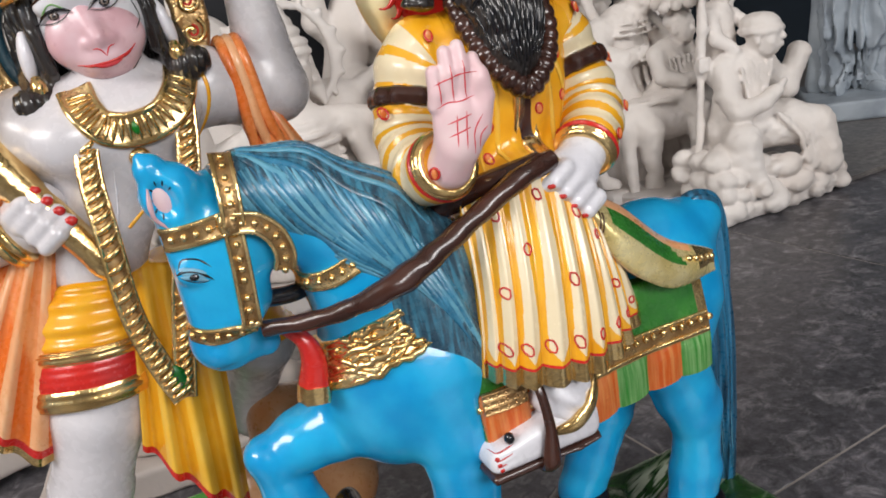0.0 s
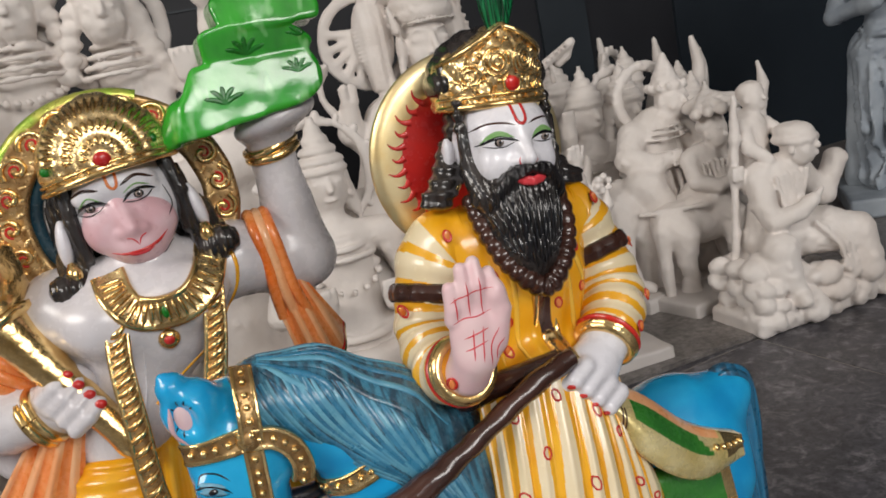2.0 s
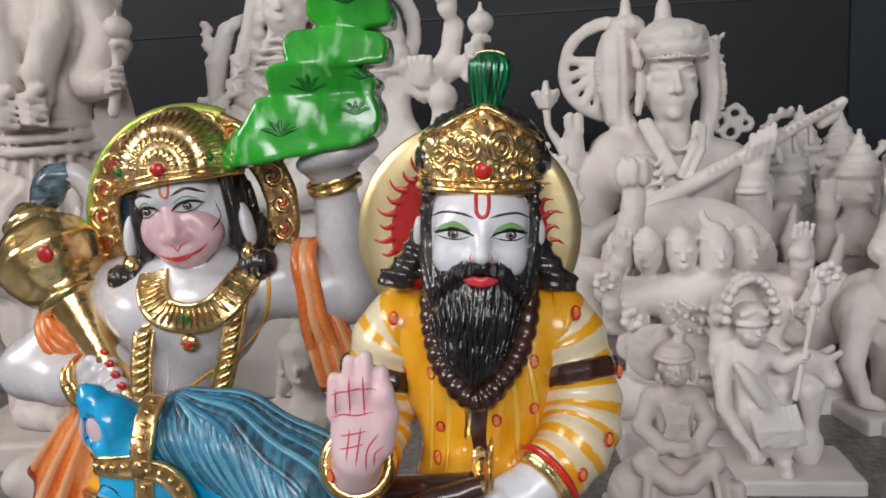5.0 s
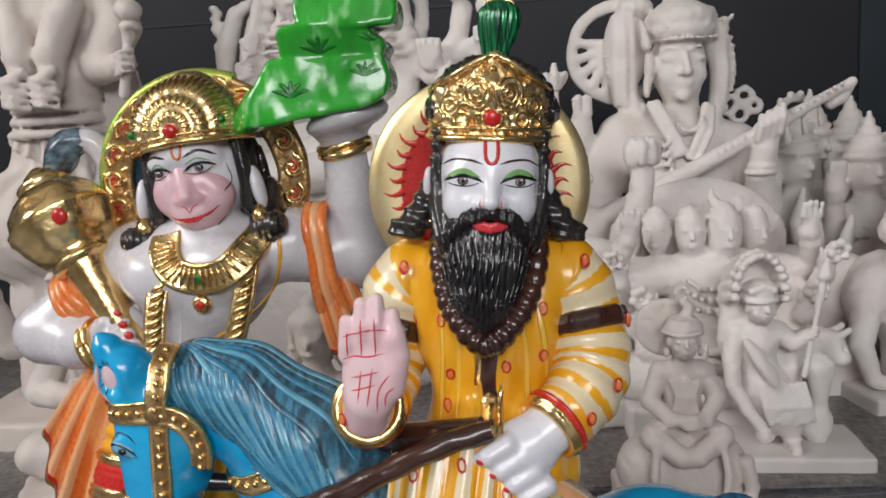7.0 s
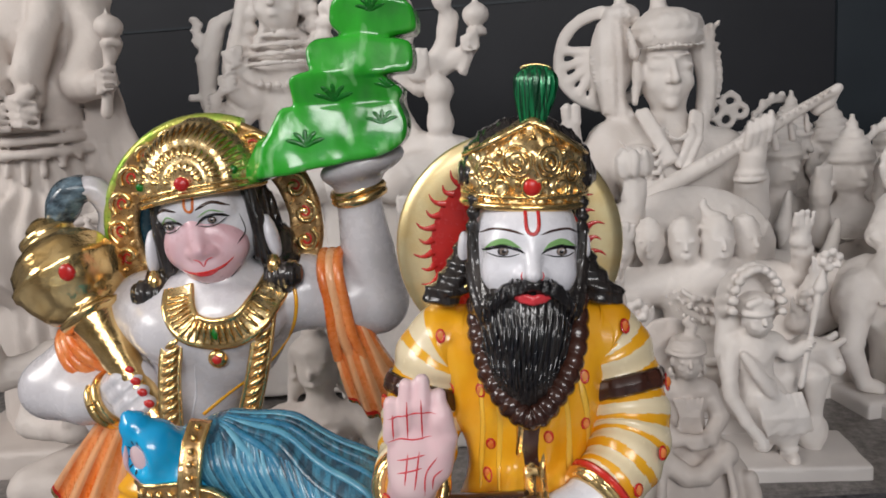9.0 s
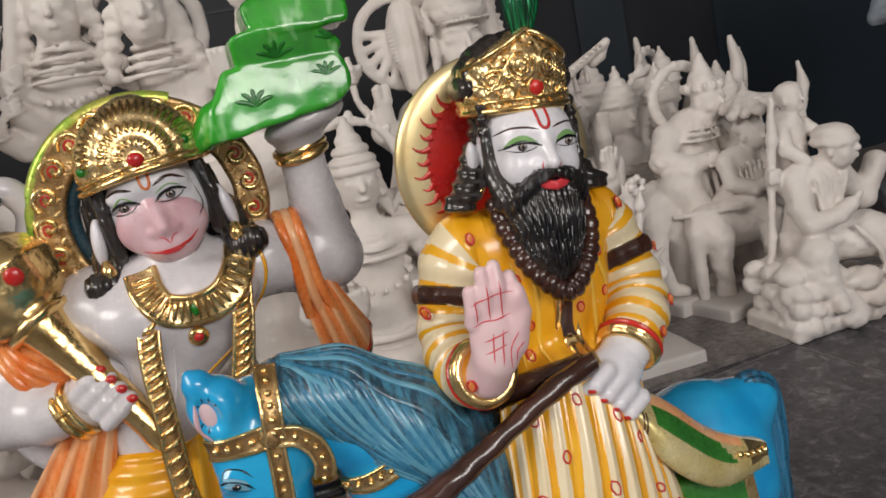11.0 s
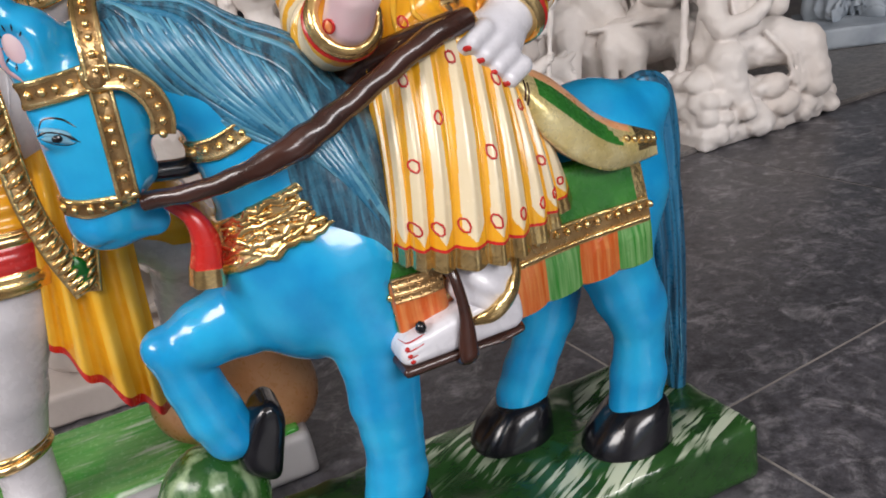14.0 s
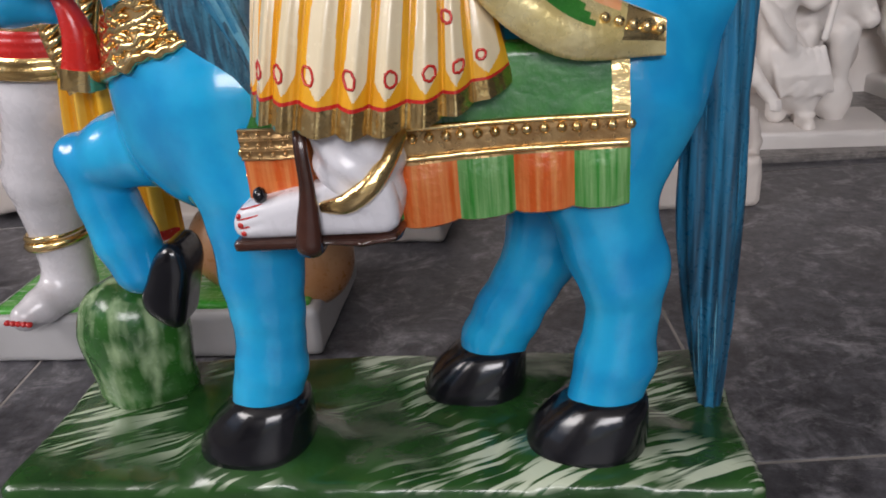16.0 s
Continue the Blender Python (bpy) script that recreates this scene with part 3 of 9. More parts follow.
    # hooves: wedges with a flat sole, a sloping front wall and a raised rim
    for x, y, sx, up in ((-0.0815, -0.032, 1.05, 0.0065), (0.1135, -0.03, 1.04, 0.002), (0.0455, 0.03, 1.02, 0.0)):
        ang = np.linspace(0, 2 * np.pi, 64, endpoint=False)
        rings = []
        for z, dx, rx, ry in ((0.046, 0.0, 0.034, 0.0275), (0.0505, 0.0, 0.0365, 0.0295), (0.057, 0.001, 0.036, 0.0293), (0.066, 0.004, 0.033, 0.0275), (0.075, 0.008, 0.0285, 0.0248), (0.081, 0.011, 0.0245, 0.022), (0.0845, 0.012, 0.0205, 0.0185), (0.0855, 0.012, 0.010, 0.010)):
            front = np.where(np.cos(ang) < 0, 1.0, 0.86)
            sq = (np.abs(np.cos(ang)) ** 2.3 + np.abs(np.sin(ang)) ** 2.3) ** (-1 / 2.3) * 0.98
            rings.append(np.stack([x + dx + rx * sx * sq * front * np.cos(ang), y + ry * sx * sq * np.sin(ang), np.full(64, z + up)], 1))
        loft(fm, rings, BLACK)
    hoof = Clay(0.006)
    hoof.hull([(-0.163, 0.130), (-0.150, 0.114), (-0.138, 0.108), (-0.1215, 0.160), (-0.130, 0.1735), (-0.142, 0.1695)], 0.001, 0.039, 0.004)
    clay(fm, hoof, 0.0018, BLACK)
    # base slab and the ball under the raised hoof
    base = Clay(0.012, lambda p: 0.0012 * wave_noise(p, 55, 1.0) + 0.0006 * wave_noise(p, 170, 4.0))
    base.box((-0.016, 0.002, 0.0255), (0.2195, 0.0725, 0.0255), 0.006)
    mound = Clay(0.012, lambda p: 0.0012 * wave_noise(p, 70, 1.0) + 0.0006 * wave_noise(p, 170, 4.0))
    mound.ball((-0.185, 0.034, 0.100), (0.0355, 0.032, 0.036))
    mound.limb([(-0.187, 0.036, 0.062, 0.031), (-0.186, 0.035, 0.095, 0.032)])
    mound.ball((-0.179, 0.028, 0.118), (0.025, 0.024, 0.017), k=0.014)
    mound.limb([(-0.162, 0.032, 0.06, 0.014), (-0.158, 0.026, 0.108, 0.012)], k=0.010)
    clay(fm, mound, 0.0025, TURFB)
    for x, y, up in ((-0.083, -0.03, 0.009), (0.114, -0.03, 0.005), (0.047, 0.03, 0.003)):
        base.ball((x, y, 0.05), (0.05, 0.042, 0.003 + up), k=0.006)
    clay(fm, base, 0.003, TURF)
    # --- mane and tail
    mane = Clay(0.02)
    mane.limb([(-0.1515, 0, 0.404, 0.0275), (-0.124, 0, 0.396, 0.0305), (-0.087, 0, 0.364, 0.0375), (-0.058, 0, 0.32, 0.0455), (-0.045, -0.002, 0.284, 0.045)], sy=1.0)
    mane.limb([(-0.06, -0.02, 0.3, 0.03), (-0.047, -0.03, 0.27, 0.018), (-0.043, -0.034, 0.252, 0.008)])
    clay(fm, mane, 0.0016, MANE)
    crest = curve_through([(-0.160, 0.421), (-0.135, 0.426), (-0.112, 0.419), (-0.082, 0.395), (-0.05, 0.352)], 90)
    for k, u in enumerate(np.linspace(0.0, 0.99, 92)):
        x, z = crest[int(u * 89)]
        g = 0.92 + 0.10 * ((k * 7) % 5) / 5
        sweep = 1.2 - 0.85 * u
        w = 0.0017 + 0.0003 * ((k * 3) % 4)
        pts = [(x - 0.008, -0.12, z - 0.003), (x - 0.003, -0.12, z - 0.020 * g), (x + 0.009 * sweep, -0.12, z - 0.043 * g), (x + 0.028 * sweep, -0.12, z - 0.066 * g), (x + 0.050 * sweep, -0.12, z - (0.083 + 0.012 * u) * g)]
        stroke(fm, mane, pts, FRONT, w, (MANE, STRAND, MANE, BLUED, MANE, BLUED, STRAND, MANE)[k % 8], n=34, flat=0.6, seg=7)
    for k, y in enumerate(np.linspace(-0.026, 0.034, 16)):
        pts = [(crest[i][0], y, crest[i][1] + 0.06) for i in (4, 28, 50, 70, 86)]
        pts = [(x + 0.0, y * (0.5 + 0.6 * m), z) for m, (x, y, z) in enumerate(pts)]
        stroke(fm, mane, [(x + 0.03, y, z) for x, y, z in pts], (-0.45, 0, -0.89), 0.0024, (MANE, STRAND, BLUED)[k % 3], n=40, flat=0.5, seg=7)
    def hairs(u, a):
        return 1 + 0.10 * math.sin(9 * a + 3 * math.sin(7 * u)) + 0.04 * math.sin(17 * a)
    tube(fm, [(0.158, 0, 0.303, 0.010), (0.173, 0, 0.3065, 0.0125), (0.183, 0, 0.298, 0.0135), (0.183, 0, 0.27, 0.0145), (0.1815, 0, 0.235, 0.0150), (0.1805, 0, 0.19, 0.0165), (0.1825, 0.003, 0.14, 0.0148), (0.187, 0.006, 0.09, 0.0105), (0.1895, 0.008, 0.05, 0.0065)], TAIL, seg=56, n=60, flat=0.9, wave=hairs)
    for k in range(15):
        a0 = -3.0 + 2.8 * k / 14
        pts = []
        for v in np.linspace(0, 0.95, 10):
            r = 0.0152 - 0.009 * max(0, v - 0.45) / 0.5
            a = a0 + 0.25 * math.sin(1.7 * k + 4 * v)
            pts.append((0.1815 + 0.007 * max(0, v - 0.4) + r * math.cos(a), 0.002 + 0.9 * r * math.sin(a), 0.300 - 0.245 * v, 0.0011 * math.sin(math.pi * min(0.97, 0.12 + v * 0.9))))
        tube(fm, pts, (TAIL, BLUED, TAIL, BLUED, STRAND)[k % 5], seg=6, n=40)
    # --- bridle and harness of gold
    for pts, w in (([(-0.1665, -0.2, 0.397), (-0.168, -0.2, 0.37), (-0.1705, -0.2, 0.334)], 0.0105), ([(-0.166, -0.2, 0.3975), (-0.182, -0.2, 0.3955), (-0.203, -0.2, 0.394)], 0.013), ([(-0.203, -0.2, 0.335), (-0.19, -0.2, 0.332), (-0.167, -0.2, 0.333)], 0.011)):
        band(fm, horse, pts, FRONT, w + 0.001, 0.0017, BRONZE, edge=GOLDB, beads=0.0075, bead_r=0.0023)
    for pts in ([(-0.1665, -0.0355, 0.397), (-0.154, -0.0355, 0.3935), (-0.1455, -0.0345, 0.384), (-0.1425, -0.0335, 0.372), (-0.1445, -0.031, 0.362)], [(-0.166, -0.0365, 0.396), (-0.1645, -0.0345, 0.411), (-0.163, -0.0275, 0.425), (-0.1615, -0.016, 0.4335)]):
        band(fm, None, pts, FRONT, 0.0128, 0.0018, BRONZE, n=36, edge=GOLDB, beads=0.0075, bead_r=0.0023)
    band(fm, horse, [(-0.161, -0.018, 0.6), (-0.158, 0.0, 0.6), (-0.159, 0.018, 0.6)], (0, 0, -1), 0.011, 0.0017, GOLD)
    p = horse.lay(np.array([[-0.1668, -0.2, 0.3968]]), FRONT)[0] + V3(0, -0.002, 0)
    bead(fm, p, (0.0085, 0.005, 0.0085), GOLDB, 7, 12)
    bead(fm, p + V3(0, -0.004, 0), (0.005, 0.003, 0.006), BRONZE)
    for pts, w in (([(-0.134, -0.2, 0.3465), (-0.12, -0.2, 0.3475), (-0.104, -0.2, 0.3535)], 0.013),):
        band(fm, horse, pts, FRONT, w, 0.002, GOLD, edge=GOLDB, beads=0.008)
    way = [(-0.140, -0.2, 0.2845), (-0.121, -0.2, 0.2925), (-0.105, -0.2, 0.299), (-0.088, -0.2, 0.304), (-0.074, -0.2, 0.308)]
    band(fm, horse, way, FRONT, 0.031, 0.0026, GOLD, n=60, edge=GOLDB)
    axis = curve_through([(x, z) for x, _, z in way], 101)
    rng = random.Random(5)
    tilt = np.array([-0.4, 0.92])
    for o in (-0.0125, -0.0045, 0.004, 0.012):
        pts = []
        for i in range(2, 100, 6):
            x, z = axis[i] + tilt * (o + rng.uniform(-0.0014, 0.0014))
            pts.append((x, -0.2, z))
        stroke(fm, horse, pts, FRONT, 0.0027, GOLDB, proud=0.0022, flat=0.9, n=70)
    for i in range(24):
        x, z = axis[4 + int(i * 92 / 23)] + tilt * rng.choice((-0.0085, 0.0, 0.008))
        d = rng.uniform(-0.5, 0.9)
        stroke(fm, horse, [(x - 0.005, -0.2, z - 0.0035 * d), (x, -0.2, z + 0.0006), (x + 0.005, -0.2, z + 0.0045 * d)], FRONT, rng.uniform(0.0015, 0.0025), GOLDB, proud=0.0026, flat=1.0, n=9)
    # horse's eye
    eye_paint(fm, horse, -0.1935, 0.3715, 0.0165, -0.4, iris=BLACK, skin=EYEB, hgt=1.5)
    stroke(fm, horse, [(-0.201, -0.2, 0.376), (-0.197, -0.2, 0.3815), (-0.189, -0.2, 0.3805), (-0.183, -0.2, 0.375)], FRONT, 0.0006, BLACK)
    for i in range(7):
        a = 0.6 + i * 0.62
        stroke(fm, horse, [(-0.1973 + 0.0045 * math.cos(a), -0.2, 0.4173 + 0.0075 * math.sin(a)), (-0.1973 + 0.0068 * math.cos(a), -0.2, 0.4173 + 0.0115 * math.sin(a))], FRONT, 0.0005, BLACK, n=4)
    stroke(fm, horse, [(-0.199, -0.2, 0.401), (-0.2045, -0.2, 0.41), (-0.2035, -0.2, 0.425)], FRONT, 0.0016, PINK)
    # rein, tassel
    tube(fm, [(-0.164, -0.026, 0.329, 0.005), (-0.135, -0.043, 0.331, 0.0055), (-0.11, -0.053, 0.336, 0.0062), (-0.082, -0.057, 0.344, 0.0085), (-0.058, -0.056, 0.354, 0.0072), (-0.029, -0.054, 0.367, 0.0065), (0.002, -0.051, 0.380, 0.007), (0.029, -0.047, 0.386, 0.0065)], BROWN, seg=10, n=70, wave=lambda u, a: 1 + 0.06 * math.sin(60 * u + 2 * a))
    tube(fm, [(0.024, -0.042, 0.385, 0.007), (-0.01, -0.028, 0.376, 0.0085), (-0.045, 0.0, 0.362, 0.009), (-0.07, 0.03, 0.35, 0.007)], BROWN, seg=10, n=26)
    tube(fm, [(-0.153, -0.012, 0.322, 0.004), (-0.143, -0.02, 0.312, 0.0055), (-0.14, -0.021, 0.297, 0.008), (-0.143, -0.02, 0.282, 0.0095)], RED, seg=14, n=18, wave=lambda u, a: 1 + 0.14 * math.sin(5 * a) * u)
    tube(fm, [(-0.143, -0.02, 0.2825, 0.0102), (-0.145, -0.02, 0.272, 0.0108)], GOLDB, seg=14, n=4, wave=lambda u, a: 1 + 0.1 * math.sin(5 * a))
    tube(fm, [(-0.158, 0.0, 0.338, 0.0062), (-0.135, 0.004, 0.335, 0.006), (-0.11, 0.01, 0.34, 0.006)], BLACK, seg=8)

    # --- saddle cloth
    prof = curve_through([(0.05, 0.222), (0.0525, 0.26), (0.041, 0.303), (0.018, 0.323), (0, 0.326), (-0.018, 0.323), (-0.041, 0.303), (-0.0525, 0.26), (-0.0555, 0.235), (-0.0545, 0.202)], 90)
    NX = 138
    xs = np.linspace(-0.052, 0.131, NX)
    rings = []
    for x in xs:
        p = prof.copy()
        drop = 0.0035 * math.sin((x + 0.05) * 17) + (0.131 - x) * -0.055 + 0.007 * max(0, (x - 0.0) / 0.131)
        s = np.clip((0.26 - p[:, 1]) / 0.06, 0, 1)
        q = np.stack([np.full(90, x), p[:, 0] * (1 + 0.02 * math.sin(60 * x)), p[:, 1] + drop * s], 1)
        rim = 0.33 - 0.045 * min(1, max(0, x - 0.03) / 0.04)
        bulge = abs(math.sin(math.pi * ((x + 0.0875) / 0.0275 % 1))) ** 0.45
        hang = np.clip((np.arange(90) - 79) / 4, 0, 1)
        q[:, 1] -= (0.0042 * bulge - 0.0016) * hang + 0.0003 * math.sin(x * 2 * math.pi / 0.0031) * hang
        q[:, 2] -= 0.0012 * bulge * np.clip((np.arange(90) - 84) / 5, 0, 1)
        over = q[:, 2] > rim
        q[over, 1] *= 0.62
        q[over, 2] = rim
        rings.append(q)

    def cloth(r, k):
        if k >= 80 or k <= 4:
            return (TASO, TASG)[(int((xs[r] + 0.0875) / 0.0275)) % 2]
        if k >= 73 or k <= 10:
            return BRONZE
        return GOLDB if xs[r] > 0.122 and k > 58 else CLOTHG
    rr = np.array(rings)
    inner = rr.copy()
    inner[:, :, 1] *= 0.93
    inner[:, :, 2] -= 0.002
    loft(fm, rr, cloth, closed=False)
    loft(fm, inner[:, ::-1], CLOTHG, closed=False)
    for a, b in ((rr[-1], inner[-1]), (inner[0], rr[0])):
        loft(fm, [a, b], CLOTHG, closed=False)
    loft(fm, [rr[:, -1], inner[:, -1]], TASO, closed=False)
    for z, r in ((0.2365, 0.0017), (0.2505, 0.0017)):
        i = int(np.argmin(np.abs(prof[50:, 1] - z))) + 50
        tube(fm, [(*(rr[k][i] + V3(0, -0.0005, 0)), r) for k in range(0, NX, 8)], GOLDB, seg=6, n=60)
    i = int(np.argmin(np.abs(prof[50:, 1] - 0.2455))) + 50
    for k in np.linspace(0, NX - 1, 25):
        bead(fm, rr[int(k)][i] + V3(0, -0.001, 0), 0.0026, GOLDB)

    # --- sash over the rump
    top = curve_through([(0.046, -0.034, 0.358), (0.078, -0.036, 0.3415), (0.112, -0.040, 0.308), (0.147, -0.046, 0.290)], 40)
    low = curve_through([(0.05, -0.046, 0.347), (0.062, -0.058, 0.309), (0.099, -0.0585, 0.279), (0.147, -0.047, 0.2745)], 40)
    rings = []
    for i in range(40):
        u = i / 39
        a, b = top[i], low[i]
        row = []
        for v in np.linspace(0, 1, 14):
            q = a * (1 - v) + b * v
            q[1] -= 0.011 * math.sin(math.pi * v) * math.sin(math.pi * min(1, u * 1.05)) ** 0.5 + 0.001
            row.append(q)
        for v in np.linspace(1, 0, 6):
            q = a * (1 - v) + b * v
            q[1] += 0.012
            row.append(q)
        rings.append(row)

    def sash(r, k):
        if k >= 13:
            return CREAM
        u = r / 39
        if k < 2 and 0.2 < u < 0.8:
            return PEACH
        if 2 <= k < 6 and 0.22 < u < 0.62 + 0.02 * k:
            return CLOTHG
        return GOLDB if u > 0.84 and k < 8 else SASHM
    loft(fm, rings, sash)
    for u in (0.14, 0.17):
        q = np.array(rings[int(u * 39)])[5:13]
        tube(fm, [(*(x + V3(0, -0.0004, 0)), 0.0006) for x in q], BROWN, seg=5)
    for i in np.linspace(30, 38, 5):
        bead(fm, np.array(rings[int(i)])[4] + V3(0, -0.001, 0), 0.0026, GOLDB)

    # --- the rider's robe
    robe = Clay(0.014, lambda p: 0.0012 * np.sin((p[..., 0] * 1.0 - p[..., 2] * 0.15) * 2 * np.pi / 0.019 + 1.2 * np.sin(p[..., 2] * 40)) * np.clip((0.47 - p[..., 2]) / 0.03, 0, 1))
    robe.ball((0.033, 0.02, 0.432), (0.05, 0.036, 0.055))
    robe.limb([(0.033, 0.016, 0.425, 0.043), (0.03, 0.013, 0.385, 0.036), (0.028, 0.006, 0.355, 0.044)], sy=0.9)
    robe.ball((0.028, 0, 0.342), (0.052, 0.054, 0.032))
    robe.limb([(-0.008, 0.022, 0.458, 0.024), (0.076, 0.02, 0.456, 0.024)])
    robe.limb([(0.02, -0.028, 0.366, 0.024), (0.004, -0.036, 0.352, 0.014)])
    clay(fm, robe, 0.0021, YELLOW)
    # cream stripes across the shoulders, and dots
    # sleeves: rows across the arm alternate cream and yellow
    def sleeve(pts, seed):
        n = 198
        p = curve_through(pts, n)
        t = np.gradient(p[:, :3], axis=0)
        t /= np.linalg.norm(t, axis=1, keepdims=True)
        a = np.cross(t, (0.2, 1, 0.1))
        a /= np.linalg.norm(a, axis=1, keepdims=True)
        b = np.cross(a, t)
        ang = np.linspace(0, 2 * np.pi, 110, endpoint=False)
        fold = 0.94 + 0.035 * np.sin(np.arange(n) * 2 * np.pi / 24.75 + seed)[:, None] + 0.02 * np.sin(3 * ang + seed)[None]
        rings = p[:, None, :3] + (p[:, 3, None] * fold)[..., None] * (np.cos(ang)[None, :, None] * a[:, None] + np.sin(ang)[None, :, None] * b[:, None])

        def tone(r, k):
            r2 = ((r + 1.6 * math.sin(ang[k] * 2 + seed) + 1.2 * math.sin(r * 0.2 + ang[k])) / 1.5) % 14.5
            return YELLOW if r2 < 4.4 or r < 34 else CREAM
        loft(fm, rings, tone)
        return p
    R = sleeve([(0.002, 0.018, 0.463, 0.020), (-0.019, 0.023, 0.458, 0.0262), (-0.031, 0.021, 0.43, 0.0265), (-0.038, 0.010, 0.404, 0.026), (-0.041, -0.017, 0.391, 0.0228), (-0.039, -0.044, 0.4, 0.0185)], 0.4)
    L = sleeve([(0.066, 0.016, 0.463, 0.020), (0.079, 0.019, 0.456, 0.0255), (0.087, 0.014, 0.428, 0.0265), (0.088, 0.0, 0.404, 0.026), (0.079, -0.017, 0.390, 0.0228), (0.062, -0.031, 0.379, 0.018)], 1.1)

    def hoop(p, i, extra, r, m, seg=34, wave=None, flat=1.0):
        c, t = p[i][:3], p[min(i + 1, len(p) - 1)][:3] - p[i - 1][:3]
        t = t / np.linalg.norm(t)
        a = np.cross(t, (0.2, 1, 0.1))
        a /= np.linalg.norm(a)
        b = np.cross(a, t)
        rings = []
        for w in np.linspace(0, 2 * np.pi, 8, endpoint=False):
            ang = np.linspace(0, 2 * np.pi, seg, endpoint=False)
            rad = np.full(seg, p[i][3] + extra + r * flat * np.cos(w))
            rad = rad * (1 + (wave * np.sin(11 * ang) if wave else 0))
            rings.append(c + rad[:, None] * (np.cos(ang)[:, None] * a + np.sin(ang)[:, None] * b) + t * r * np.sin(w))
        rings.append(rings[0])
        loft(fm, rings, m, caps=False)
    for p, i in ((R, 78), (L, 78)):
        hoop(p, i, -0.0012, 0.0062, BROWN, seg=60, wave=0.03, flat=0.4)
    for p in (R, L):
        hoop(p, 186, 0.0005, 0.0022, RED)
        hoop(p, 192, 0.0, 0.003, GOLDB)
        hoop(p, 195, -0.001, 0.0036, GOLDB)
    # painted red rings on robe and sleeves
    sl = Clay(0.01)
    for p in (R, L):
        sl.limb([tuple(q) for q in p[::12]])
    for x, z, c in ((-0.019, 0.471, sl), (0.088, 0.47, sl), (0.002, 0.44, robe), (0.062, 0.445, robe), (0.039, 0.414, robe), (0.061, 0.418, robe), (0.006, 0.408, robe), (-0.016, 0.437, robe), (0.102, 0.402, sl), (0.113, 0.432, sl), (0.085, 0.388, sl), (-0.056, 0.43, sl), (-0.052, 0.398, sl), (0.003, 0.388, robe), (0.055, 0.392, robe)):
        circlet(fm, c, (x, -0.1, z), 0.0022, 0.0033, FRONT, 0.0008, RED, fill=ORANGE)
    # open hand
    palm = Clay(0.006)
    palm.ball((-0.0325, -0.0585, 0.4245), (0.0165, 0.0088, 0.021), (0, 6, 0))
    palm.limb([(-0.039, -0.047, 0.398, 0.0135), (-0.036, -0.055, 0.41, 0.0135)])
    for i, (dx, top) in enumerate(((-0.0125, 0.4545), (-0.0043, 0.4635), (0.0035, 0.4655), (0.011, 0.4575))):
        palm.limb([(-0.0335 + dx * 0.95, -0.059, 0.436, 0.0049), (-0.0315 + dx * 1.05, -0.0605 - 0.001 * i, top - 0.012, 0.0046), (-0.031 + dx * 1.05, -0.0595, top, 0.004)], k=0.0022)
    palm.limb([(-0.022, -0.06, 0.418, 0.0068), (-0.0165, -0.063, 0.436, 0.0056), (-0.0175, -0.0635, 0.448, 0.0045)], k=0.005)
    clay(fm, palm, 0.0014, PALM)
    for pts in ([(-0.047, 0.435), (-0.04, 0.437), (-0.033, 0.4365), (-0.024, 0.438)], [(-0.046, 0.4475), (-0.04, 0.449), (-0.03, 0.451), (-0.021, 0.4505)], [(-0.044, 0.4365), (-0.0435, 0.45)], [(-0.0365, 0.437), (-0.0355, 0.457)], [(-0.029, 0.4365), (-0.028, 0.458)], [(-0.04, 0.4125), (-0.037, 0.4295)], [(-0.035, 0.41), (-0.031, 0.4305)], [(-0.043, 0.4255), (-0.028, 0.4285)], [(-0.0435, 0.4185), (-0.03, 0.4215)], [(-0.03, 0.406), (-0.0285, 0.418), (-0.022, 0.427)], [(-0.026, 0.408), (-0.0245, 0.416), (-0.0195, 0.42)], [(-0.043, 0.463), (-0.0405, 0.4585)]):
        stroke(fm, palm, [(x, -0.14, z) for x, z in pts], FRONT, 0.00042, LIP, n=12)
    # fist with the rein
    fist = Clay(0.006)
    fist.ball((0.045, -0.037, 0.368), (0.0195, 0.0135, 0.0185), (0, 25, 0))
    fist.limb([(0.062, -0.031, 0.380, 0.0155), (0.049, -0.036, 0.372, 0.015)])
    for i in range(4):
        x, z = 0.0205 + 0.0068 * i, 0.3765 - 0.0082 * i
        fist.limb([(x + 0.017, -0.0475, z + 0.001, 0.0062), (x + 0.006, -0.0515, z - 0.004, 0.0056), (x + 0.0005, -0.0475, z - 0.0065, 0.0046)], k=0.003)
        stroke(fm, fist, [(x - 0.0005, -0.15, z - 0.0062), (x + 0.0035, -0.15, z - 0.0055)], FRONT, 0.0017, RED, n=6)
    clay(fm, fist, 0.0015, SKIN)

    # --- skirt in pleats
    def edge(pts, n):
        return curve_through(pts, n)
    N, M = 330, 140
    T = edge([(-0.03, -0.03, 0.366), (-0.014, -0.041, 0.374), (0.012, -0.046, 0.380), (0.036, -0.045, 0.374), (0.053, -0.038, 0.362), (0.062, -0.028, 0.348)], N)
    H = edge([(-0.0445, -0.052, 0.263), (-0.035, -0.0725, 0.2605), (-0.012, -0.0835, 0.2565), (0.018, -0.0855, 0.2545), (0.05, -0.0745, 0.2585), (0.079, -0.052, 0.267)], N)
    rows = []
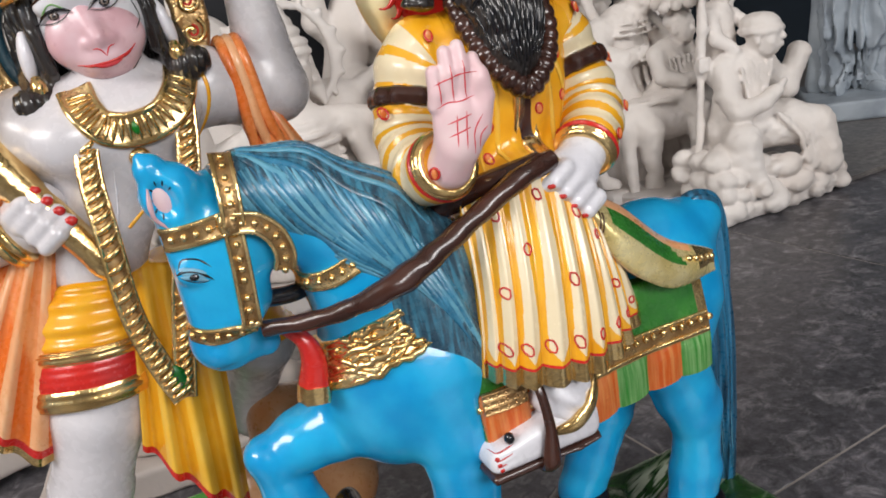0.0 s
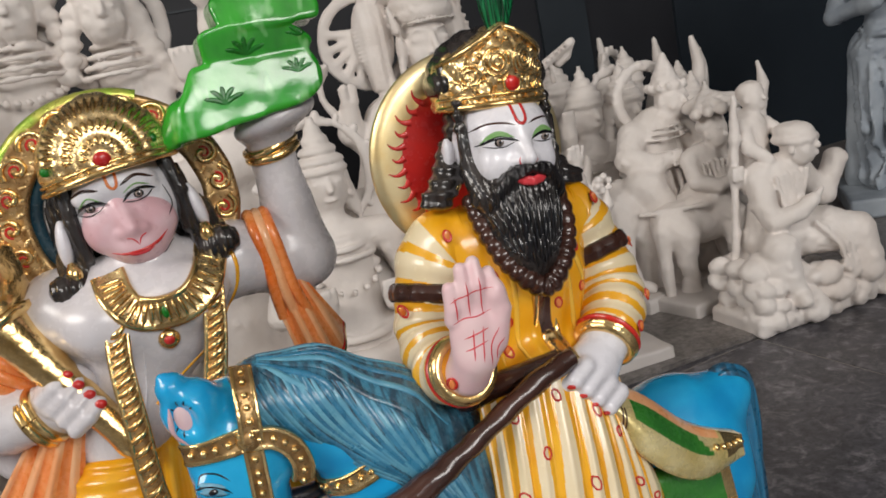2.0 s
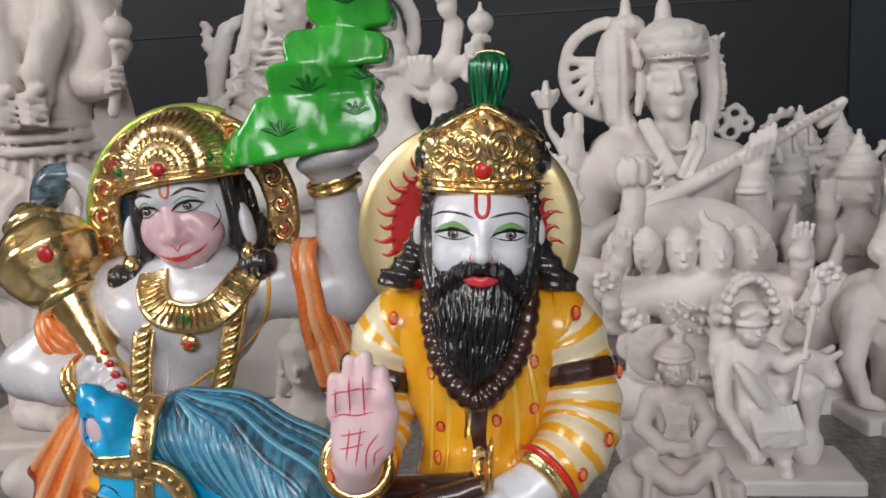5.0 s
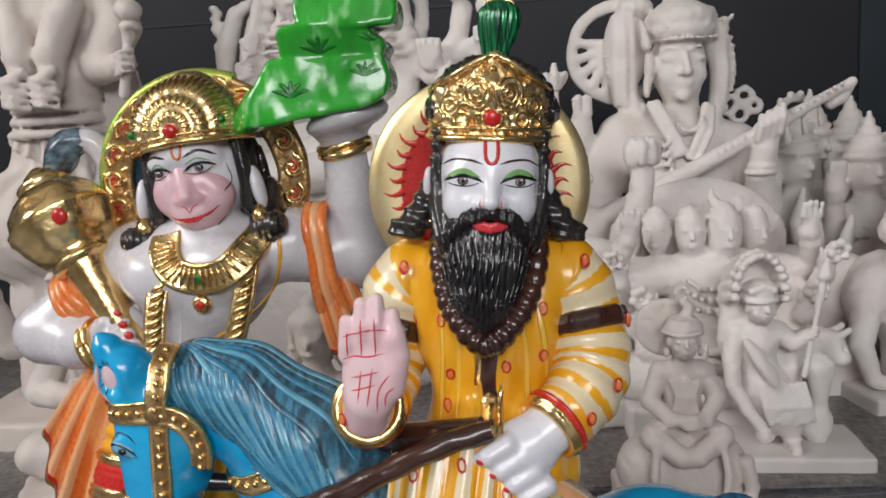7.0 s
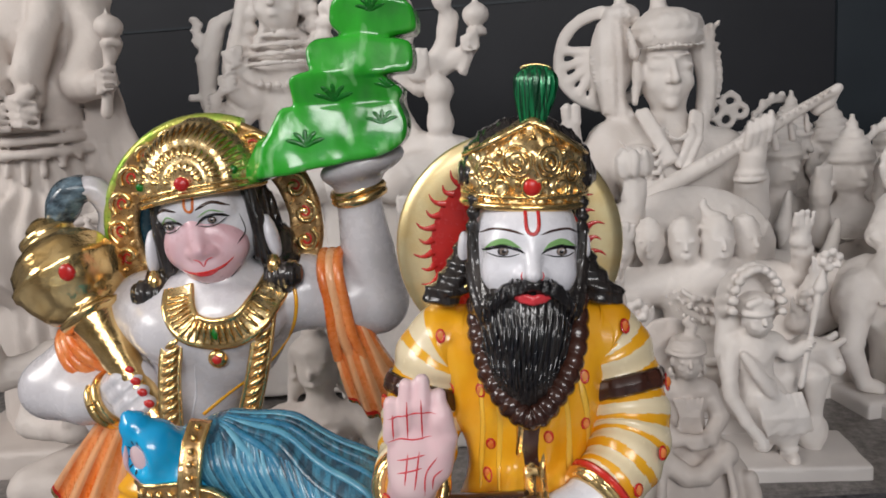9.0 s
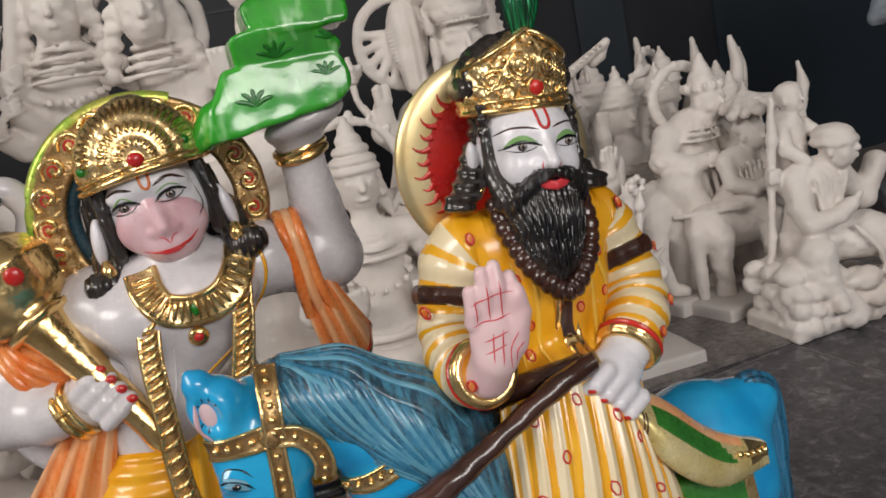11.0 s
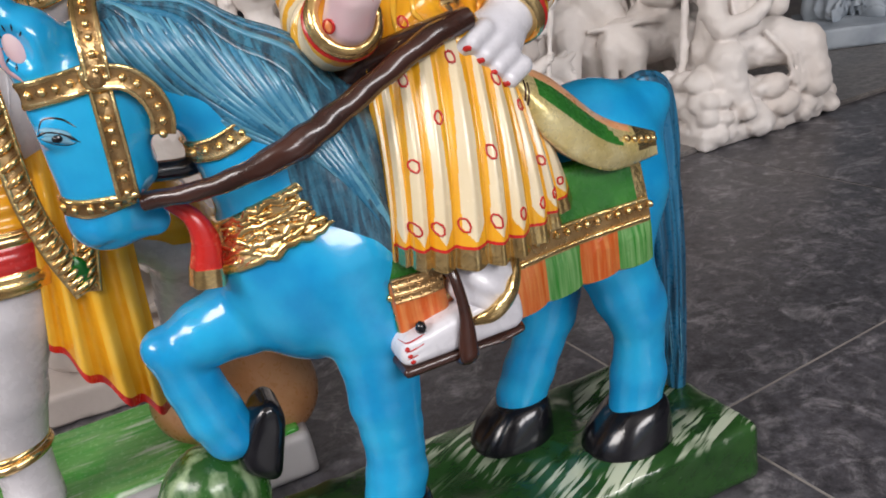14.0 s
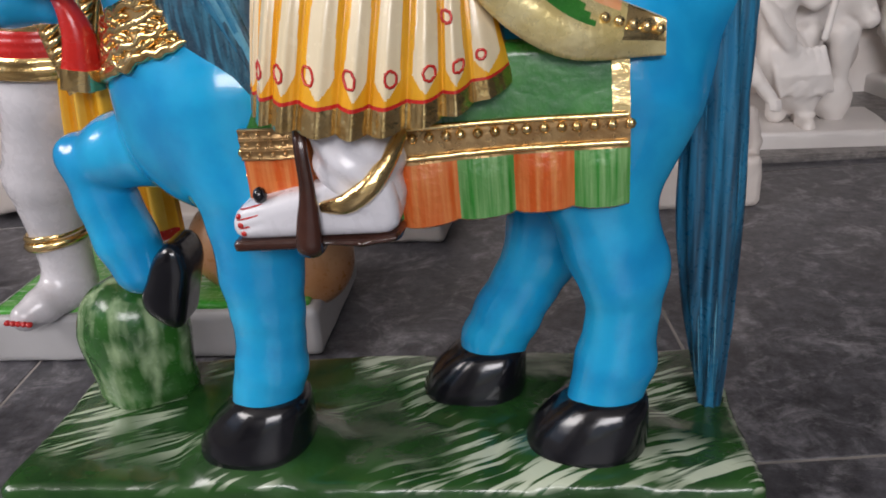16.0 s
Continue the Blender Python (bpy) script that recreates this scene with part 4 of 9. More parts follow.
    for v in np.linspace(0, 1, M):
        u = np.linspace(0, 1, N)
        ph = 2 * np.pi * 9.5 * (u + 0.012 * np.sin(9 * u) + 0.008 * np.sin(23 * u))
        q = T * (1 - v) + H * v
        q[:, 1] -= 0.007 * math.sin(math.pi * v) + (0.0008 + 0.0017 * v) * (np.cos(ph) ** 3 * 0.6 + np.cos(ph) * 0.6)
        q[:, 0] += 0.001 * v * np.sin(ph)
        q[:, 2] -= 0.0006 * v * np.cos(ph)
        rows.append(q)

    def pleat(r, k):
        v, u = r / (M - 1), k / (N - 1)
        ph = (9.5 * (u + 0.012 * math.sin(9 * u) + 0.008 * math.sin(23 * u))) % 1
        w = abs(ph - 0.5) * 2
        if v > 0.905:
            return GOLDB
        if v > 0.885:
            return RED
        if v > 0.8:
            return YELLOW if w < 0.35 + 9 * (v - 0.8) else CREAM
        return YELLOW if w < 0.58 - 0.26 * v + 0.05 * math.sin(9 * v + 31 * u) else CREAM
    loft(fm, rows, pleat, closed=False)
    back = [np.stack([q[:, 0], np.full(N, -0.03), q[:, 2] + 0.003], 1) for q in rows]
    loft(fm, [rows[-1], back[-1]], GOLDB, closed=False)
    loft(fm, [[r[0] for r in back], [r[0] for r in rows]], YELLOW, closed=False)
    loft(fm, [[r[-1] for r in rows], [r[-1] for r in back]], YELLOW, closed=False)
    rows = np.array(rows)
    for x, v, r in ((-0.033, 0.8, 0.85), (-0.022, 0.8, 0.9), (-0.008, 0.8, 1.0), (0.0105, 0.8, 1.0), (0.028, 0.8, 0.9), (0.044, 0.8, 0.9), (0.056, 0.8, 0.8), (0.0655, 0.79, 0.75), (-0.025, 0.5, 0.9), (-0.005, 0.33, 0.9), (0.018, 0.5, 1), (0.012, 0.1, 0.8), (0.036, 0.18, 0.9), (0.052, 0.6, 0.8), (0.048, 0.3, 0.8), (-0.016, 0.12, 0.8)):
        r0 = int(v * (M - 1))
        pts = []
        for a in np.linspace(0, 2 * np.pi, 25):
            ra = min(M - 1, max(0, int(round(r0 - 0.0037 * r * math.sin(a) / 0.115 * (M - 1)))))
            k = int(np.argmin(np.abs(rows[ra, :, 0] - x - 0.0027 * r * math.cos(a))))
            pts.append((*(rows[ra, k] + V3(0, -0.0003, 0)), 0.00062))
        tube(fm, pts, RED, seg=6, n=36)
    # --- leg, foot and stirrup
    leg = Clay(0.008, lambda p: 0.0009 * np.sin((p[..., 2] * 0.8 + p[..., 0] * 0.6) * 2 * np.pi / 0.013) * (p[..., 2] > 0.217))
    leg.limb([(0.002, -0.053, 0.264, 0.0215), (0.005, -0.057, 0.238, 0.0212), (0.0075, -0.058, 0.218, 0.0178)])
    clay(fm, leg, 0.0017, SKIN)
    foot = Clay(0.008)
    foot.hull([(-0.0585, 0.2035), (0.0225, 0.2035), (0.0255, 0.221), (0.019, 0.237), (-0.02, 0.2290), (-0.046, 0.2255), (-0.0575, 0.2205)], -0.0755, -0.046, 0.0032)
    for z in (0.2185, 0.2142, 0.2098):
        foot.limb([(-0.0585, -0.0745, z - 0.001, 0.0009), (-0.05, -0.0752, z + 0.001, 0.0009), (-0.042, -0.0752, z + 0.003, 0.0004)], k=0.002, cut=True)
    clay(fm, foot, 0.0013, SKIN)
    for z in (0.2185, 0.2142, 0.2098):
        stroke(fm, foot, [(-0.0545, -0.2, z), (-0.048, -0.2, z + 0.0015), (-0.041, -0.2, z + 0.0032)], FRONT, 0.0006, RED, n=10)
    for x, z in ((-0.0535, 0.2162), (-0.0528, 0.2120), (-0.0518, 0.2078)):
        stroke(fm, foot, [(x - 0.0014, -0.2, z - 0.0006), (x + 0.0014, -0.2, z + 0.0006)], FRONT, 0.0014, RED, n=5)
    sole = Clay(0.004)
    sole.box((-0.0372, -0.061, 0.2012), (0.0215, 0.0148, 0.0030), 0.0028)
    sole.limb([(-0.02, -0.061, 0.2015, 0.003), (0.005, -0.061, 0.2002, 0.0034), (0.021, -0.061, 0.2022, 0.0032)], sy=4.4)
    clay(fm, sole, 0.0017, BROWN)
    tube(fm, [(-0.018, -0.055, 0.264, 0.003), (-0.0178, -0.0735, 0.254, 0.0033), (-0.0165, -0.0785, 0.23, 0.0038), (-0.0182, -0.079, 0.212, 0.006), (-0.0195, -0.077, 0.199, 0.0064), (-0.018, -0.05, 0.1955, 0.005)], BROWN, seg=12, n=30, flat=0.6)
    tube(fm, [(-0.012, -0.0745, 0.2195, 0.0028), (0.001, -0.0785, 0.2222, 0.0050), (0.0135, -0.0775, 0.2305, 0.0050), (0.0225, -0.071, 0.242, 0.004), (0.0275, -0.062, 0.2505, 0.003)], GOLDB, seg=10, n=24, flat=0.7)
    flap = Clay(0.004)
    flap.box((-0.035, -0.055, 0.228), (0.0165, 0.006, 0.0235), 0.003)
    clay(fm, flap, 0.002, TASO)
    for z in (0.2425, 0.2475, 0.2525):
        band(fm, None, [(-0.051, -0.0605, z), (-0.035, -0.062, z), (-0.020, -0.0605, z)], FRONT, 0.005, 0.0012, BRONZE, beads=0.006, bead_r=0.0012)
    bead(fm, (-0.042, -0.0705, 0.2255), (0.0036, 0.004, 0.0042), BLACK)

    # --- head, built facing front, then turned a little
    first = len(fm.verts)
    X = 0.0325
    face = Clay(0.01)
    face.ball((X, 0.012, 0.5165), (0.0315, 0.0315, 0.0385))
    face.ball((X, 0.002, 0.495), (0.023, 0.023, 0.022))
    face.ball((X, -0.0025, 0.527), (0.022, 0.0165, 0.012))
    face.limb([(X, -0.0165, 0.523, 0.0035), (X, -0.0225, 0.514, 0.0042), (X, -0.0268, 0.5075, 0.0046)], k=0.006)
    for d in (-1, 1):
        face.ball((X + d * 0.0055, -0.0205, 0.506), (0.0036, 0.004, 0.003), k=0.003)
        face.ball((X + d * 0.0152, -0.011, 0.5195), (0.0095, 0.006, 0.0055), k=0.006)
        face.ball((X + d * 0.0175, -0.010, 0.5045), (0.008, 0.008, 0.009), k=0.009)
        face.ball((X + d * 0.0355, 0.018, 0.512), (0.0038, 0.0065, 0.0125), (12, 0, d * 10), k=0.004)
    face.limb([(X, 0.012, 0.49, 0.022), (X, 0.01, 0.462, 0.024)])
    clay(fm, face, 0.0014, SKIN)
    for d in (-1, 1):
        eye_paint(fm, face, X + d * 0.0158, 0.5185, 0.0195, 0.0, lid=EYEG, hgt=1.15)
        stroke(fm, face, [(X + d * 0.0045, -0.12, 0.5282), (X + d * 0.012, -0.12, 0.5302), (X + d * 0.021, -0.12, 0.5302), (X + d * 0.0285, -0.12, 0.5262)], FRONT, 0.0007, BROWN)
        stroke(fm, face, [(X + d * 0.0045, -0.12, 0.5025), (X + d * 0.0062, -0.12, 0.506), (X + d * 0.005, -0.12, 0.509)], FRONT, 0.0004, LIP)
    stroke(fm, face, [(X - 0.0036, -0.12, 0.5415), (X - 0.0032, -0.12, 0.5315), (X, -0.12, 0.5285), (X + 0.0032, -0.12, 0.5315), (X + 0.0036, -0.12, 0.5415)], FRONT, 0.0011, RED, taper=False)
    # beard
    def whiskers(p):
        x, z = p[..., 0] - X, p[..., 2]
        return 0.0006 * np.cos((x / np.clip(0.35 + (z - 0.43) * 6, 0.3, 1.0)) * 2 * np.pi / 0.0058 + 1.6 * np.sin(z * 70 + x * 60)) + 0.00015 * np.cos((x / np.clip(0.35 + (z - 0.43) * 6, 0.3, 1.0)) * 2 * np.pi / 0.0031 + 2.2 * np.sin(z * 90))
    beard = Clay(0.012, whiskers)
    beard.limb([(X - 0.001, -0.007, 0.484, 0.0255), (X - 0.002, -0.013, 0.468, 0.0245), (X - 0.003, -0.019, 0.451, 0.0200), (X - 0.004, -0.022, 0.4405, 0.0122)], sy=0.85)
    for d in (-1, 1):
        beard.limb([(X + d * 0.0308, 0.001, 0.531, 0.0028), (X + d * 0.0308, 0.0, 0.508, 0.0045), (X + d * 0.023, -0.006, 0.486, 0.0105)], k=0.006)
        beard.limb([(X + d * 0.002, -0.0262, 0.5015, 0.0036), (X + d * 0.012, -0.0245, 0.4985, 0.0046), (X + d * 0.0215, -0.0205, 0.489, 0.0038), (X + d * 0.0245, -0.019, 0.4825, 0.002)], k=0.003)
    beard.ball((X, -0.0300, 0.4936), (0.0100, 0.0042, 0.0028), k=0.002, cut=True)
    clay(fm, beard, 0.00135, HAIR)
    rng = random.Random(3)
    for i in range(46):
        u = -1 + 2 * (i + 0.5) / 46
        w = [rng.uniform(-0.0012, 0.0012) for _ in range(4)]
        z0, z1 = 0.4895 - 0.004 * (abs(u) < 0.4) + 0.006 * abs(u), 0.437 + 0.012 * abs(u) + rng.uniform(-0.002, 0.005)
        stroke(fm, beard, [(X + 0.026 * u, -0.12, z0), (X - 0.0015 + 0.0245 * u + w[0], -0.12, 0.472), (X - 0.003 + 0.0200 * u + w[1], -0.12, 0.455), (X - 0.004 + 0.0135 * u + w[2], -0.12, z1)], FRONT, rng.uniform(0.0007, 0.0012), (STRANDH, BLACK)[i % 2], n=30, seg=6, flat=0.8)
    for d in (-1, 1):
        for i in range(8):
            o = 0.0009 * (i - 3.5)
            stroke(fm, beard, [(X + d * 0.0025, -0.12, 0.5015 + o * 0.7), (X + d * 0.012, -0.12, 0.499 + o * 1.25), (X + d * 0.0205, -0.12, 0.491 + o * 1.1), (X + d * (0.025 + 0.3 * o), -0.12, 0.4815 + o)], FRONT, 0.0007, (STRANDH, BLACK)[i % 2], n=20, seg=6, flat=0.8)
    lips = Clay(0.003)
    lips.limb([(X - 0.0098, -0.0255, 0.4942, 0.0010), (X - 0.0035, -0.0282, 0.4957, 0.0014), (X, -0.0286, 0.4950, 0.0013), (X + 0.0035, -0.0282, 0.4957, 0.0014), (X + 0.0098, -0.0255, 0.4942, 0.0010)])
    lips.limb([(X - 0.0065, -0.0272, 0.4928, 0.0011), (X, -0.0286, 0.4921, 0.0017), (X + 0.0065, -0.0272, 0.4928, 0.0011)])
    clay(fm, lips, 0.0009, LIP)
    # hair behind and at the sides
    def curls(p):
        return 0.0010 * np.cos(p[..., 2] * 2 * np.pi / 0.0082 + 120 * p[..., 0]) + 0.0003 * np.cos(p[..., 2] * 2 * np.pi / 0.0037 + 90 * p[..., 0])
    hair = Clay(0.01, curls)
    hair.ball((X, 0.026, 0.523), (0.0325, 0.022, 0.042))
    for d in (-1, 1):
        hair.limb([(X + d * 0.032, 0.024, 0.515, 0.008), (X + d * 0.037, 0.02, 0.498, 0.0105), (X + d * 0.046, 0.014, 0.488, 0.0095), (X + d * 0.054, 0.012, 0.4865, 0.006)], k=0.006)
        hair.limb([(X + d * 0.0305, 0.004, 0.545, 0.0035), (X + d * 0.032, 0.003, 0.525, 0.003)], k=0.004)
    clay(fm, hair, 0.0016, HAIR)
    puffs = Clay(0.003, lambda p: 0.0006 * np.cos(p[..., 0] * 2 * np.pi / 0.0042 + 90 * p[..., 2]))
    for i in range(9):
        a = math.pi * (0.04 + 0.92 * i / 8)
        puffs.ball((X + 0.001 + 0.031 * math.cos(a), 0.026, 0.554 + 0.0275 * math.sin(a)), (0.0105, 0.02, 0.0105))
    clay(fm, puffs, 0.0016, HAIR)
    # earrings
    for d in (-1, 1):
        tube(fm, [(X + d * 0.0375 + 0.0052 * math.cos(a), 0.013 + 0.001 * math.sin(a), 0.496 + 0.0058 * math.sin(a), 0.0022) for a in np.linspace(0, 2 * np.pi, 13)], GOLDB, seg=8, n=24)
        bead(fm, (X + d * 0.0375, 0.012, 0.4955), 0.003, GOLDB)
    # crown
    def chased(p):
        a = np.arctan2(p[..., 0] - X, 0.021 - p[..., 1])
        return 0.0010 * np.sin(a * 15) * np.sin(p[..., 2] * 2 * np.pi / 0.013) + 0.0006 * np.sin(a * 37 + 2 * np.sin(p[..., 2] * 300)) * np.cos(p[..., 2] * 640)
    crown = Clay(0.005, chased)
    crown.limb([(X, 0.0235, 0.545, 0.0365), (X, 0.0245, 0.562, 0.037)], sy=0.98)
    crown.limb([(X, -0.001, 0.57, 0.0155), (X, 0.001, 0.5825, 0.006)], k=0.012)
    crown.box((X, 0.012, 0.51), (0.06, 0.06, 0.0298), 0.001, k=0.002, cut=True)
    crown.box((X, 0.063, 0.575), (0.06, 0.033, 0.022), 0.001, k=0.004, cut=True)
    for d in (-1, 1):
        crown.box((X + d * 0.0275, 0.01, 0.5945), (0.036, 0.06, 0.016), 0.001, (0, d * 29, 0), k=0.003, cut=True)
    plain_crown = crown.items[:]
    for d in (-1, 1):
        for i in range(7):
            for z, o in ((0.5505, 0.0), (0.5585, 0.13), (0.566, 0.05)):
                a = -math.pi / 2 + d * (0.30 + 0.2 * i + o)
                if i > 4 and z > 0.56:
                    continue
                crown.ball((X + 0.0385 * math.cos(a), 0.024 + 0.0378 * math.sin(a), z), (0.0021, 0.0021, 0.0023), k=0.001, cut=True)
    clay(fm, crown, 0.0012, GOLD)
    smooth = Clay(0.006)
    smooth.items = plain_crown
    for z, r in ((0.5418, 0.0023), (0.5475, 0.0014)):
        ang = np.linspace(math.radians(-175), math.radians(-5), 33)
        tube(fm, [(X + 0.0366 * math.cos(a), 0.0235 + 0.0366 * math.sin(a), z, r) for a in ang], GOLDB, seg=8, n=66)
    for d in (-1, 1):
        tube(fm, [(X + d * x, y, z, 0.0018) for x, y, z in ((0.001, -0.0075, 0.588), (0.0095, -0.009, 0.5842), (0.0195, -0.0065, 0.5785), (0.029, 0.0025, 0.573), (0.0358, 0.0175, 0.569))], GOLDB, seg=8, n=30)
        for cx, cz, rr2 in ((0.0088, 0.567, 0.0074), (0.0088, 0.567, 0.0046), (0.0088, 0.567, 0.002), (0.0232, 0.5605, 0.0052), (0.0232, 0.5605, 0.0028), (0.0315, 0.5535, 0.004), (0.0165, 0.5525, 0.0036), (0.0245, 0.5505, 0.003)):
            q = [(X + d * cx + rr2 * math.cos(a), -0.1, cz + rr2 * 1.15 * math.sin(a)) for a in np.linspace(0, 2 * np.pi, 17)]
            stroke(fm, smooth, q, FRONT, 0.0012, GOLDB, n=26, taper=False, flat=1.0)
        for cx, cz in ((0.0105, 0.5475), (0.0205, 0.5465), (0.0285, 0.5465), (0.0075, 0.5555), (0.0175, 0.5715), (0.0, 0.58), (0.0155, 0.561)):
            q = smooth.lay(np.array([[X + d * cx, -0.1, cz]]), FRONT)[0]
            bead(fm, q, (0.0023, 0.0018, 0.0023), GOLDB)
    q = smooth.lay(np.array([[X, -0.1, 0.5535]]), FRONT)[0]
    bead(fm, q, (0.0052, 0.003, 0.0052), RED, 7, 12)
    tube(fm, [(X + 0.0056 * math.cos(a), q[1] - 0.0005, 0.5535 + 0.0056 * math.sin(a), 0.0011) for a in np.linspace(0, 2 * np.pi, 13)], GOLDB, seg=6, n=24)
    # feather
    tube(fm, [(X + 0.001, 0.0, 0.584, 0.0055), (X + 0.0015, 0.001, 0.594, 0.0085), (X + 0.0025, 0.002, 0.605, 0.0112), (X + 0.003, 0.003, 0.613, 0.0108), (X + 0.003, 0.004, 0.618, 0.0055)], FEATH, seg=76, n=34, flat=0.6, wave=lambda u, a: 1 + 0.10 * math.sin(19 * a + 0.6 * math.sin(9 * u)))
    tube(fm, [(X + 0.0025 + 0.0085 * math.cos(a), 0.003, 0.6165 + 0.0028 * math.sin(a), 0.0008) for a in np.linspace(0.2, 2.9, 9)], GOLDB, seg=6)
    bead(fm, (X + 0.001, -0.004, 0.587), (0.0055, 0.004, 0.0042), GOLDB)
    turn = np.array((Matrix.Rotation(radians(4.5), 3, "Y") @ Matrix.Rotation(radians(2.5), 3, "Z")).to_3x3())
    pivot = V3(X, 0.015, 0.50)
    for i in range(first, len(fm.verts)):
        fm.verts[i] = (fm.verts[i] - pivot) @ turn.T + pivot + V3(0, 0, 0.0025)
    X = 0.0345
    # halo: red disc in a gold rim, with flames
    hc, hy, HR = (0.0265, 0.512), 0.049, 0.072
    ang = np.linspace(0, 2 * np.pi, 96, endpoint=False)
    prof2 = [(0.0, 0.0), (0.0, 0.0), (0.02, -0.001), (0.044, -0.0015), (0.05, -0.002), (0.056, -0.0028), (0.064, -0.0025), (0.0708, -0.001), (HR, 0.002), (0.0708, 0.005), (0.05, 0.0065), (0.0, 0.0075)]
    rings = [np.stack([hc[0] + max(r, 0.0005) * np.cos(ang), np.full(96, hy + y), hc[1] + max(r, 0.0005) * np.sin(ang)], 1) for r, y in prof2]
    loft(fm, rings, lambda r, k: RED if r < 4 else HALOG)
    for i in range(38):
        a = 2 * np.pi * i / 38
        l = 0.0125 if i % 2 else 0.009
        pts = [(hc[0] + (0.0485 + l * s) * math.cos(a + 0.05 * math.sin(3 * s)), hy - 0.0022 - 0.0008 * s, hc[1] + (0.0485 + l * s) * math.sin(a + 0.05 * math.sin(3 * s)), 0.0021 * (1 - s) + 0.0003) for s in (0, 0.35, 0.7, 1)]
        tube(fm, pts, RED, seg=6, n=8, flat=0.4)
    # mala of dark beads, placket
    necks = Clay(0.014)
    necks.items = robe.items + beard.items[:3]
    tube(fm, [(X - 0.0315, 0.006, 0.490, 0.0062), (X - 0.030, -0.012, 0.466, 0.0065), (X - 0.0225, -0.0245, 0.445, 0.0068), (X - 0.006, -0.0305, 0.4295, 0.0070), (X + 0.0115, -0.0255, 0.4425, 0.0068), (X + 0.023, -0.0145, 0.463, 0.0065), (X + 0.0285, 0.006, 0.490, 0.0062)], BROWN, seg=14, n=190, wave=lambda u, a: 0.86 + 0.2 * abs(math.sin(21 * math.pi * u)) + 0.03 * math.sin(3 * a + 40 * u))
    band(fm, robe, [(0.03, -0.1, 0.431), (0.0295, -0.1, 0.415), (0.028, -0.1, 0.398), (0.027, -0.1, 0.382)], FRONT, 0.0175, 0.0015, BROWN, edge=GOLDB)
    stroke(fm, robe, [(0.0285, -0.1, 0.398), (0.028, -0.1, 0.39), (0.0285, -0.1, 0.38)], FRONT, 0.0062, GOLDB, proud=0.0012, flat=0.35)
    # soft highlights down the robe, painted as light amber lines
    for x0, x1 in ((0.002, -0.002), (0.048, 0.05), (0.012, 0.008), (0.058, 0.063)):
        stroke(fm, robe, [(x0, -0.1, 0.45), ((x0 + x1) / 2 + 0.002, -0.1, 0.42), (x1, -0.1, 0.38)], FRONT, 0.002, AMBER, flat=0.2)
    ob = fm.make("rider_statue", (-0.016, 0, 0))
    tagged(ob, "painted marble statue of a bearded rider on a blue horse", "statue")


EYEB = paint("pale_eye_paint", (0.16, 0.40, 0.56), (0.24, 0.48, 0.62), 0.3, scale=200)
BRONZE = paint("bronze_leaf", (0.56, 0.37, 0.17), (0.38, 0.22, 0.09), 0.3, 0.8, scale=80, bump=0.25, fine=400, dist=0.002)
STRANDH = paint("beard_strand_paint", (0.009, 0.008, 0.008), (0.022, 0.019, 0.018), 0.17, scale=90, coat=0.5, coat_rough=0.08)
IRIS = paint("iris_brown", (0.16, 0.12, 0.10), (0.26, 0.21, 0.18), 0.25, scale=200)
BLUED = paint("deep_strand_paint", (0.025, 0.14, 0.25), (0.045, 0.24, 0.40), 0.28, scale=60, coat=0.3)
STRAND = paint("light_strand_paint", (0.14, 0.38, 0.50), (0.07, 0.27, 0.42), 0.3, scale=60, coat=0.3)
SASHM = paint("pale_gold_paint", (0.62, 0.50, 0.20), (0.74, 0.64, 0.34), 0.28, 0.35, scale=60, bump=0.12)
build_rider()


